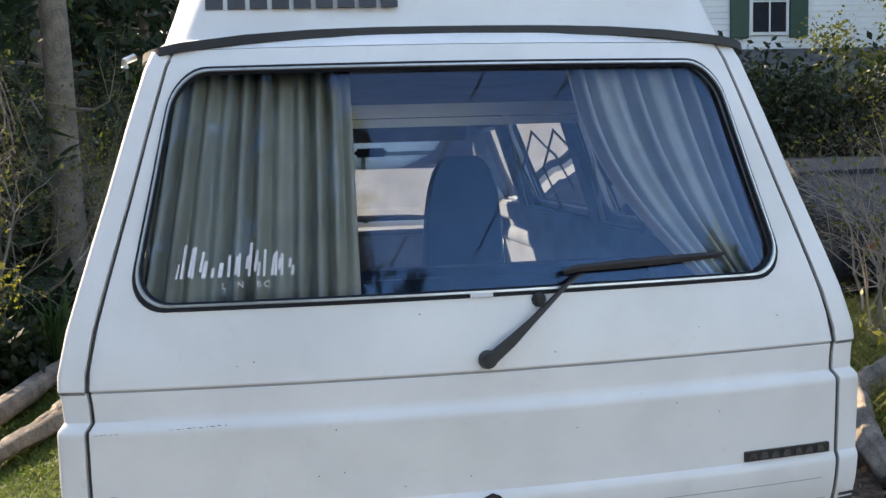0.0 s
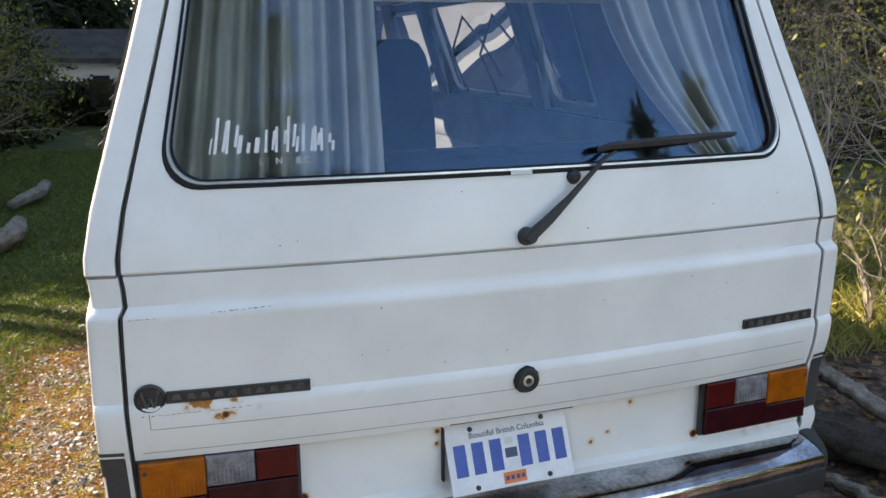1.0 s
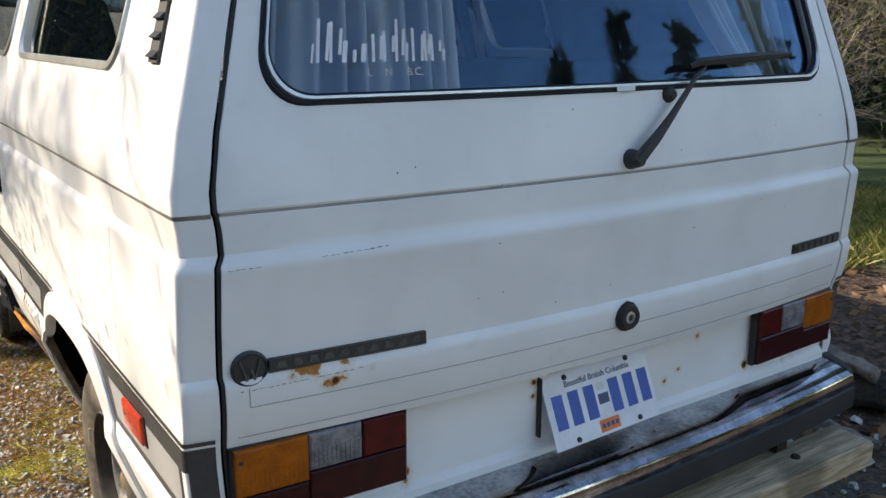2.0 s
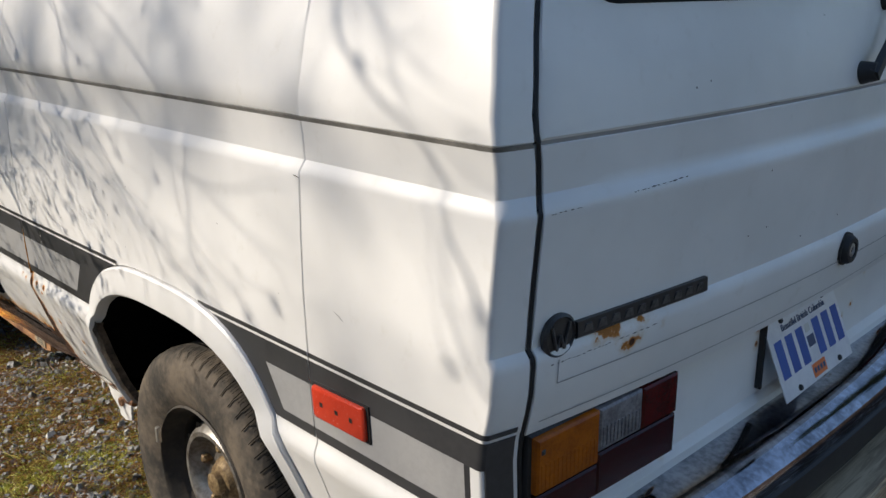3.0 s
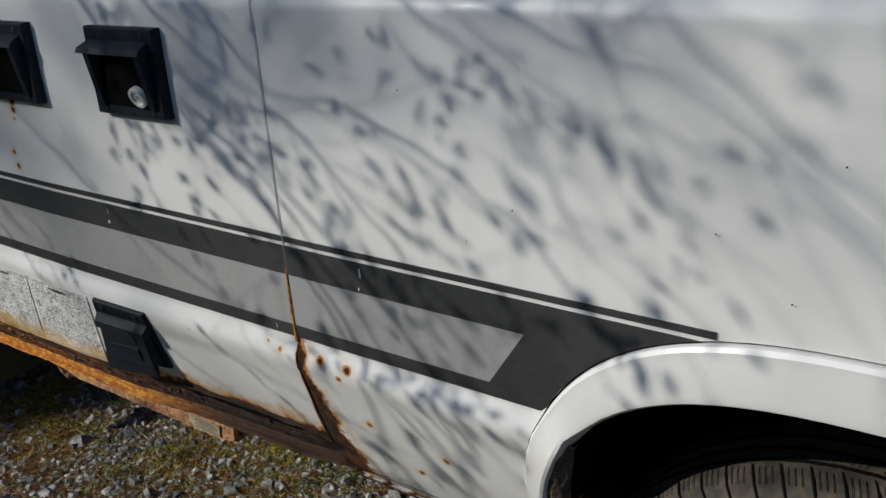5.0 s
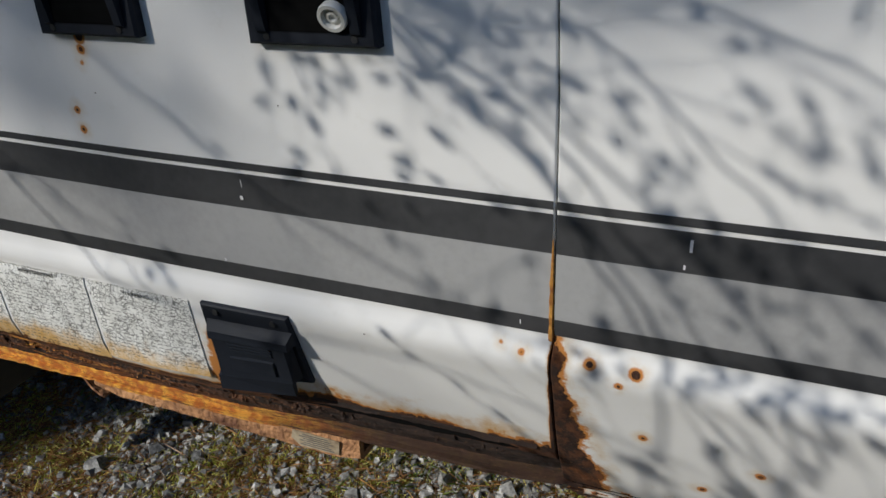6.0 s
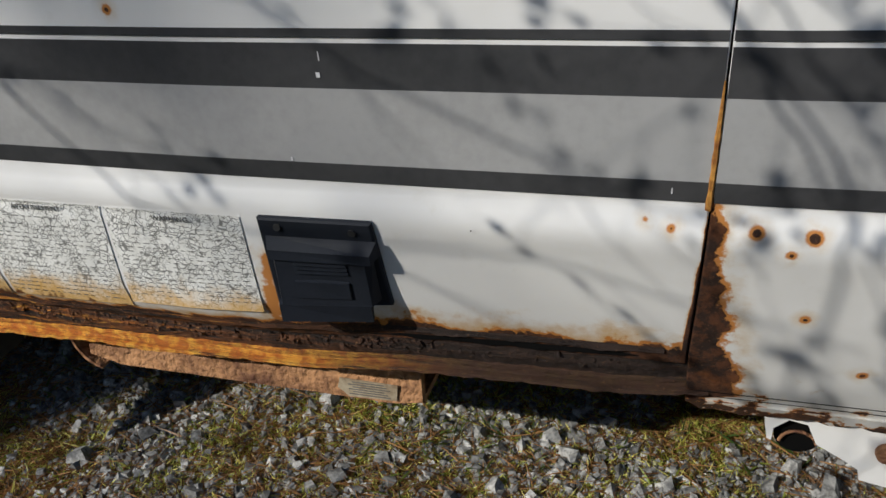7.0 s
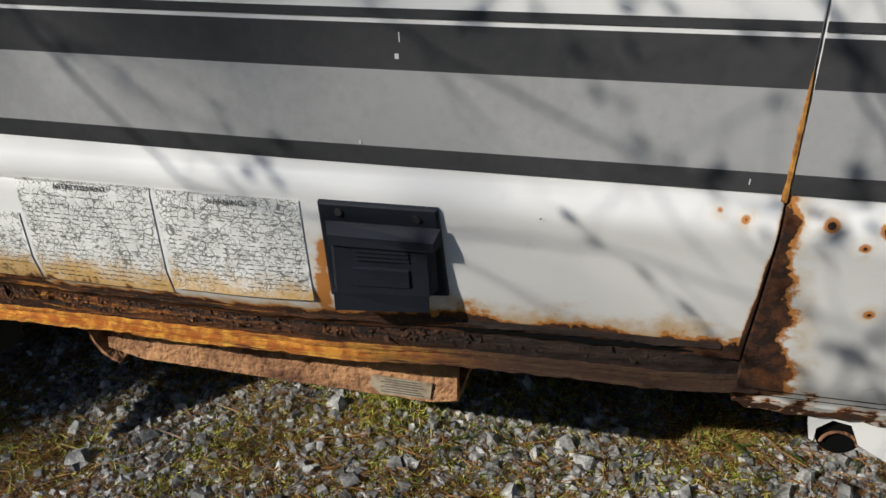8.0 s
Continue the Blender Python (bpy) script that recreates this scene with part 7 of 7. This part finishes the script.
# evergreens added for the shade they cast
for i, (x, y, h) in enumerate(((-5.1, 8.3, 4.8), (-4.6, 9.2, 5.4), (-4.9, 10.5, 6.2), (-5.0, 12.0, 6.6))):
    conifer("conifer", "dark evergreen added as shade in the thicket beside the track", (x, y, 0), h, 230 + i)
# belt of conifers out of view, added to cut the sky's fill light
rng = np.random.default_rng(19)
for i in range(19):
    az = -36 + i * 4.9
    dist = rng.uniform(9.6, 12.4)
    conifer("conifer", "unseen young conifer added to block skylight along the drive", (-1 - dist * math.cos(radians(az)), 1 + dist * math.sin(radians(az)), 0), (8.0 if az < 18 else 4.6) * rng.uniform(0.85, 1.1), 200 + i)
for i, (x, y, h) in enumerate(((-4.8, -12.5, 13), (-2.5, -13.4, 12), (-6.2, -13.2, 13), (-3.0, -16, 15), (-3.4, -13, 12.5), (-1.3, -14.5, 10.5), (0.7, -15, 6.6), (-7.5, -12, 11), (10.2, -12, 7.0), (12.0, -10.8, 7.4), (14.2, -9.5, 7.0), (16.5, -7, 7.6))):
    conifer("conifer", "dark conifer across the road", (x, y, 0), h, 80 + i)

tree("tree", "leafy spring tree across the road", (11.6, -8.4, 0.0), 1.9, 0.10, 57, YEL, 0.10, 6.0, 3, trunks=4, spread=0.16)
tree("tree", "leafy spring tree beside the road", (11.0, -2.0, 0.0), 2.2, 0.10, 58, YEL, 0.12, 3.2, 3, trunks=4, spread=0.16)


# the budding tree that leans over the drive and shades the van's side
def above(y, z, d):
    """The place d metres sunwards of a point of the van's side."""
    return np.array((-0.92, y, z)) + np.array(TO_SUN) * d


def curve_through(pts, n=7):
    """A smooth line through points."""
    pts = [2 * pts[0] - pts[1]] + list(pts) + [2 * pts[-1] - pts[-2]]
    out = []
    for a, b, c, d in zip(pts, pts[1:], pts[2:], pts[3:]):
        for k in range(n):
            u = k / n
            out.append(0.5 * (2 * b + (c - a) * u + (2 * a - 5 * b + 4 * c - d) * u * u + (3 * b - a - 3 * c + d) * u ** 3))
    return out + [pts[-2]]


rng = np.random.default_rng(7)
fork = np.array((-3.36, 5.45, 4.6))
wood = [(np.array((-3.6, 5.9, 0.0)), np.array((-3.5, 5.7, 2.4)), 0.09, 0.075, 3), (np.array((-3.5, 5.7, 2.4)), fork, 0.075, 0.05, 3)]
twigs, leaf_at, leaf_way = [], [], []
# reach from the van, thickness, leafiness, and where each bough passes
HIGH = (
    (2.06, 0.0040, 0.03, (1.62, 1.30), (1.34, 1.13), (1.19, 1.09), (1.02, 0.97), (0.88, 0.89)),
    (2.16, 0.0042, 0.03, (1.42, 1.40), (1.25, 1.19), (1.00, 0.98), (0.75, 0.85)),
    (2.27, 0.0032, 0.06, (1.20, 1.32), (0.97, 1.16), (0.78, 1.09), (0.46, 1.14)),
    (2.16, 0.0032, 0.13, (0.90, 1.25), (0.81, 1.07), (0.80, 0.97), (0.60, 0.88)),
    (2.60, 0.0055, 0.02, (0.62, 1.56), (0.37, 1.34), (0.21, 1.23), (0.13, 1.09), (0.04, 0.98)),
    (2.60, 0.0039, 0.02, (0.45, 1.48), (0.24, 1.28), (0.06, 1.17)),
    (2.27, 0.0029, 0.15, (1.10, 1.52), (0.92, 1.29), (0.82, 0.97), (0.73, 0.90)),
    (1.73, 0.0024, 0.03, (1.36, 1.10), (1.22, 1.05), (1.08, 1.00), (0.93, 0.86)),
)
NEAR = (
    (1.62, 0.0029, 0.10, (2.45, 1.08), (2.24, 0.97), (2.06, 0.84), (1.89, 0.75), (1.70, 0.68)),
    (1.56, 0.0024, 0.12, (2.62, 0.93), (2.40, 0.81), (2.22, 0.64)),
    (1.56, 0.0024, 0.06, (2.35, 0.70), (2.02, 0.64), (1.89, 0.635), (1.60, 0.57)),
    (1.39, 0.0030, 0.68, (1.98, 1.22), (1.80, 1.08), (1.66, 1.00), (1.55, 0.90), (1.42, 0.74)),
    (1.34, 0.0030, 0.62, (2.00, 1.12), (1.85, 1.02), (1.72, 0.93), (1.62, 0.80), (1.48, 0.60)),
    (1.44, 0.0032, 0.60, (1.85, 1.20), (1.69, 1.05), (1.57, 1.03), (1.47, 0.99), (1.34, 0.92)),
    (1.34, 0.0029, 0.30, (1.75, 0.92), (1.66, 0.78), (1.58, 0.66), (1.46, 0.50)),
    (1.45, 0.0028, 0.85, (1.62, 0.75), (1.74, 0.45), (1.84, 0.30), (1.82, 0.16)),
    (1.52, 0.0028, 0.85, (1.50, 0.72), (1.62, 0.44), (1.68, 0.27), (1.62, 0.12)),
    (1.68, 0.0027, 0.55, (1.50, 1.16), (1.39, 1.09), (1.33, 1.00), (1.27, 0.90)),
)
across = np.cross(np.array(TO_SUN), (0, 0, 1.0))
across /= np.linalg.norm(across)
upward = np.cross(across, np.array(TO_SUN))


def turned(d, angle, wobble):
    """A way turned in the plane across the light, with a little of every other turn."""
    a, b = float(d @ across), float(d @ upward)
    e = across * (a * math.cos(angle) - b * math.sin(angle)) + upward * (a * math.sin(angle) + b * math.cos(angle)) + rng.normal(size=3) * wobble
    return e / np.linalg.norm(e)


def spray(p, d, length, r, leafy, level):
    """A thin twig with side twigs and small leaves in tufts."""
    steps = 5
    for i in range(steps):
        d = d + rng.normal(size=3) * 0.13
        d /= np.linalg.norm(d)
        q = p + d * length / steps
        r0 = r * (1 - 0.6 * i / steps)
        twigs.append((p, q, r0, r * (1 - 0.6 * (i + 1) / steps), level))
        if level and rng.random() < 0.38:
            spray(q, turned(d, rng.choice((-1, 1)) * rng.uniform(0.35, 0.8), 0.2), length * rng.uniform(0.35, 0.6), r * 0.7, leafy, level - 1)
        if rng.random() < leafy * 0.85:
            for _ in range(int(rng.integers(1, 4))):
                leaf_at.append(q + rng.normal(size=3) * 0.006)
                leaf_way.append(turned(d, rng.normal(0, 0.55), 0.25))
        p = q


for limbs_of, far in ((HIGH, True), (NEAR, False)):
    for d, r, leafy, *line in limbs_of:
        pts = [fork + (above(*line[0], d) - fork) * k for k in (0, 0.35, 0.7)] + [above(y, z, d + 0.02 * math.sin(i * 2.1)) for i, (y, z) in enumerate(line)]
        fine = [p + rng.normal(size=3) * 0.003 for p in curve_through(pts)]
        n = len(fine)
        for i in range(n - 1):
            a = i / n
            r0, r1 = (r * (0.62 if far else 0.85) * (1.55 - 1.1 * k if k > 0.45 else 3.0 - 4.3 * k) for k in (a, a + 1 / n))
            wood.append((fine[i], fine[i + 1], r0, r1, 3))
            if i > 19 and rng.random() < (0.30 if far else 0.33):
                way = fine[i + 1] - fine[i]
                way /= np.linalg.norm(way)
                spray(fine[i], turned(way, rng.choice((-1, 1)) * rng.uniform(0.3, 0.75), 0.15), rng.uniform(0.10, 0.26), r * (0.34 if far else 0.38), leafy, 1)
shade = thing("tree", "bare spring tree with opening buds leaning over the drive", "tree")
v, f = limbs(arrays(wood), 7)
link("branchwork", raw_mesh("branchwork", v, f, "bark"), "bark", shade)
v, f = limbs(arrays(twigs), 4)
link("twig_spray", raw_mesh("twig_spray", v, f, "twig"), "twig", shade)
at, way = np.array(leaf_at), np.array(leaf_way)
wide = np.cross(way, np.array(TO_SUN) + rng.normal(size=(len(at), 3)) * 0.8)
wide /= np.linalg.norm(wide, axis=1, keepdims=True)
size = rng.uniform(0.011, 0.024, len(at))[:, None]
v = np.stack([at, at + way * size * 0.45 + wide * size * 0.27, at + way * size, at + way * size * 0.45 - wide * size * 0.27], 1).reshape(-1, 3)
link("crown", raw_mesh("crown", v, np.arange(len(v)).reshape(-1, 4), YEL), YEL, shade)
# a taller unseen tree, added further off so its leaves dim the van's side
high = thing("tree", "unseen tall tree with leaves placed to dim the van's side", "tree")
c = above(1.55, 1.30, 14.0)
part("trunk", tube([(c[0] - 0.6, c[1] + 2.6, 0), (c[0] - 0.5, c[1] + 2.4, 3.5), (c[0] - 0.3, c[1] + 1.8, c[2] + 1.2), (c[0], c[1], c[2] + 1.6)], [0.16, 0.12, 0.08, 0.03], 10), "bark", high)
crown = np.array([above(rng.normal(1.66, 0.28), 1.00 + abs(rng.normal(0, 0.38)), rng.normal(14.0, 0.5)) for _ in range(290)] + [above(rng.normal(2.16, 0.14), rng.normal(0.70, 0.12), rng.normal(14.0, 0.5)) for _ in range(26)] + [above(rng.normal(2.36, 0.22), 0.86 + abs(rng.normal(0, 0.28)), rng.normal(14.0, 0.5)) for _ in range(200)] + [above(rng.normal(0.90, 0.30), 1.14 + abs(rng.normal(0, 0.30)), rng.normal(14.0, 0.5)) for _ in range(170)] + [above(rng.normal(0.24, 0.26), rng.normal(1.0, 0.28), rng.normal(14.0, 0.5)) for _ in range(80)])
v, f = leaf_quads(crown, 0.085, rng)
link("crown", raw_mesh("crown", v, f, "leaf_green"), "leaf_green", high)

# ---- the house ----
house = thing("house", "white-sided house with dark green shutters and grey porch roof", "house")
part("wall", box(-0.35, 16, 15.1, 15.4, 0, 6.2), "siding", house)
boards = [box(-0.35, 16, 15.075, 15.10, 0, 0.003)]
me0 = bpy.data.meshes.new("siding_board")
bmb = sweep([[Vector((x, y, z)) for y, z in ((15.10, 0.0), (15.062, 0.0), (15.075, 0.118), (15.10, 0.118))] for x in (-0.35, 16)])
bmesh.ops.recalc_face_normals(bmb, faces=bmb.faces)
bmb.to_mesh(me0)
bmb.free()
me0.materials.append(MAT["siding"])
boards[0].free()
for i in range(50):
    ob = new("siding_board", me0)
    ob.location.z = 0.12 * i + 0.1
    ob.parent = house
def house_window(x0, x1, z0, z1, shutters=True):
    w = part("window", box(x0, x1, 15.02, 15.10, z0, z1, 0.01), "siding", house, "white window frame")
    part("pane", box(x0 + 0.07, x1 - 0.07, 15.012, 15.022, z0 + 0.07, z1 - 0.07), "plastic", w)
    part("glazing_bar", box((x0 + x1) / 2 - 0.015, (x0 + x1) / 2 + 0.015, 15.0, 15.02, z0 + 0.05, z1 - 0.05), "siding", w)
    part("glazing_bar", box(x0 + 0.05, x1 - 0.05, 15.0, 15.02, (z0 + z1) / 2 - 0.015, (z0 + z1) / 2 + 0.015), "siding", w)
    if shutters:
        for a, b in ((x0 - 0.42, x0 - 0.02), (x1 + 0.02, x1 + 0.42)):
            sh = part("shutter", box(a, b, 15.0, 15.05, z0 - 0.05, z1 + 0.05, 0.01), "shutter", w, "dark green shutter")
house_window(8.55, 9.41, 3.94, 5.3)
house_window(3.6, 4.5, 0.9, 2.2)
house_window(5.6, 6.5, 0.9, 2.2, False)
roof = part("porch_roof", sweep([[Vector((x, y, z)) for y, z in ((15.06, 3.64), (14.2, 2.97), (14.2, 2.89), (15.06, 3.54))] for x in (5.2, 16)]), "shingle", house, "grey shingled porch roof")
me1 = bpy.data.meshes.new("shingle_course")
bms = sweep([[Vector((x, y, z)) for y, z in ((0, 0.0), (-0.13, -0.101), (-0.128, -0.082), (0, 0.016))] for x in (5.2, 16)])
bmesh.ops.recalc_face_normals(bms, faces=bms.faces)
bms.to_mesh(me1)
bms.free()
me1.materials.append(MAT["shingle"])
for i in range(7):
    ob = new("shingle_course", me1)
    ob.location = (0, 15.06 - 0.122 * i, 3.655 - 0.095 * i)
    ob.parent = house
garage = part("garage_door", box(0.62, 3.1, 14.98, 15.08, 0.0, 1.74, 0.01), "siding", house, "white panelled garage door")
for i in range(4):
    for j in range(4):
        part("door_panel", box(0.72 + j * 0.59, 1.24 + j * 0.59, 14.962, 14.985, 0.08 + i * 0.42, 0.42 + i * 0.42, 0.012), "siding", garage)
part("door_trim", box(0.54, 3.18, 14.97, 15.05, 1.74, 1.82, 0.005), "shutter", house)
part("door_trim", box(0.54, 0.62, 14.97, 15.05, 0.0, 1.74, 0.005), "shutter", house)
part("gable_roof", sweep([[Vector((x, y, z)) for y, z in ((14.7, 6.1), (19, 9.0), (23, 6.1), (23, 6.25), (19, 9.2), (14.7, 6.25))] for x in (-0.8, 16.5)]), "shingle", house)

shed = thing("shed", "weathered white shed with a grey roof", "shed")
part("shed_wall", box(-4.2, 0.4, 21.0, 24, 0, 1.42), "siding", shed)
part("shed_roof", sweep([[Vector((x, y, z)) for y, z in ((20.7, 1.36), (22.5, 2.05), (24.3, 1.36), (24.3, 1.46), (22.5, 2.16), (20.7, 1.46))] for x in (-4.6, 0.8)]), "shingle", shed)
for i in range(7):
    part("shed_board", box(-4.2, 0.4, 20.97, 21.0, 0.05 + i * 0.2, 0.235 + i * 0.2, 0.005), "siding", shed)

# the dark car behind the shrubs
auto = thing("parked_car", "dark parked car half hidden by shrubs", "car")
car_sec = []
for y, hw, prof in ((5.6, 0.70, ((0.35, 0.0), (0.62, 0.0), (0.68, 0.1))), (5.75, 0.82, ((0.3, 0), (0.72, 0.02), (0.80, 0.1))), (6.7, 0.86, ((0.25, 0), (0.80, 0.02), (0.93, 0.12))), (7.6, 0.87, ((0.25, 0), (0.85, 0.03), (1.42, 0.25))), (9.0, 0.87, ((0.25, 0), (0.85, 0.03), (1.42, 0.25))), (9.9, 0.82, ((0.3, 0), (0.8, 0.03), (0.95, 0.15)))):
    ring = [Vector((5.7 - hw + i, y, z + 0.1)) for z, i in prof] + [Vector((5.7 + hw - i, y, z + 0.1)) for z, i in prof[::-1]]
    car_sec.append(ring)
part("body", sweep(car_sec), "car", auto, smooth=50)
for x in (4.86, 6.54):
    for y in (6.45, 8.9):
        part("tyre", tube([(x - 0.09, y, 0.39), (x + 0.09, y, 0.39)], 0.31, 22), "rubber", auto)
        part("rim", tube([(x - 0.10, y, 0.39), (x + 0.10, y, 0.39)], 0.19, 18), "alu", auto)
part("side_lamp", box(4.86, 4.92, 5.66, 5.80, 0.66, 0.76, 0.01), "amber", auto, "amber corner lamp")
part("windscreen", box(5.05, 6.35, 7.2, 7.23, 1.05, 1.42, 0.005, turn=Euler((radians(-35), 0, 0))), "plastic", auto)

# cables over the drive, from the house to a pole
for a, b in (((6.4, 15, 6.1), (-1.6, -24, 7.4)), ((5.7, 15, 6.1), (2.1, -24, 7.4))):
    pts = [Vector(a).lerp(Vector(b), k / 24) - Vector((0, 0, 0.25 * math.sin(k / 24 * math.pi))) for k in range(25)]
    c = part("overhead_cable", tube(pts, 0.026, 6), "wire", None)
    tagged(c, "black overhead cable above the drive", "cable", "overhead cables")
pole = thing("utility_pole", "brown wooden utility pole", "pole")
part("post", tube([(0.3, -24.1, 0), (0.3, -24.1, 8.6)], [0.15, 0.11], 12), "bark", pole)
part("crossarm", box(-2.0, 2.6, -24.06, -23.94, 7.5, 7.62, 0.01), "bark", pole)
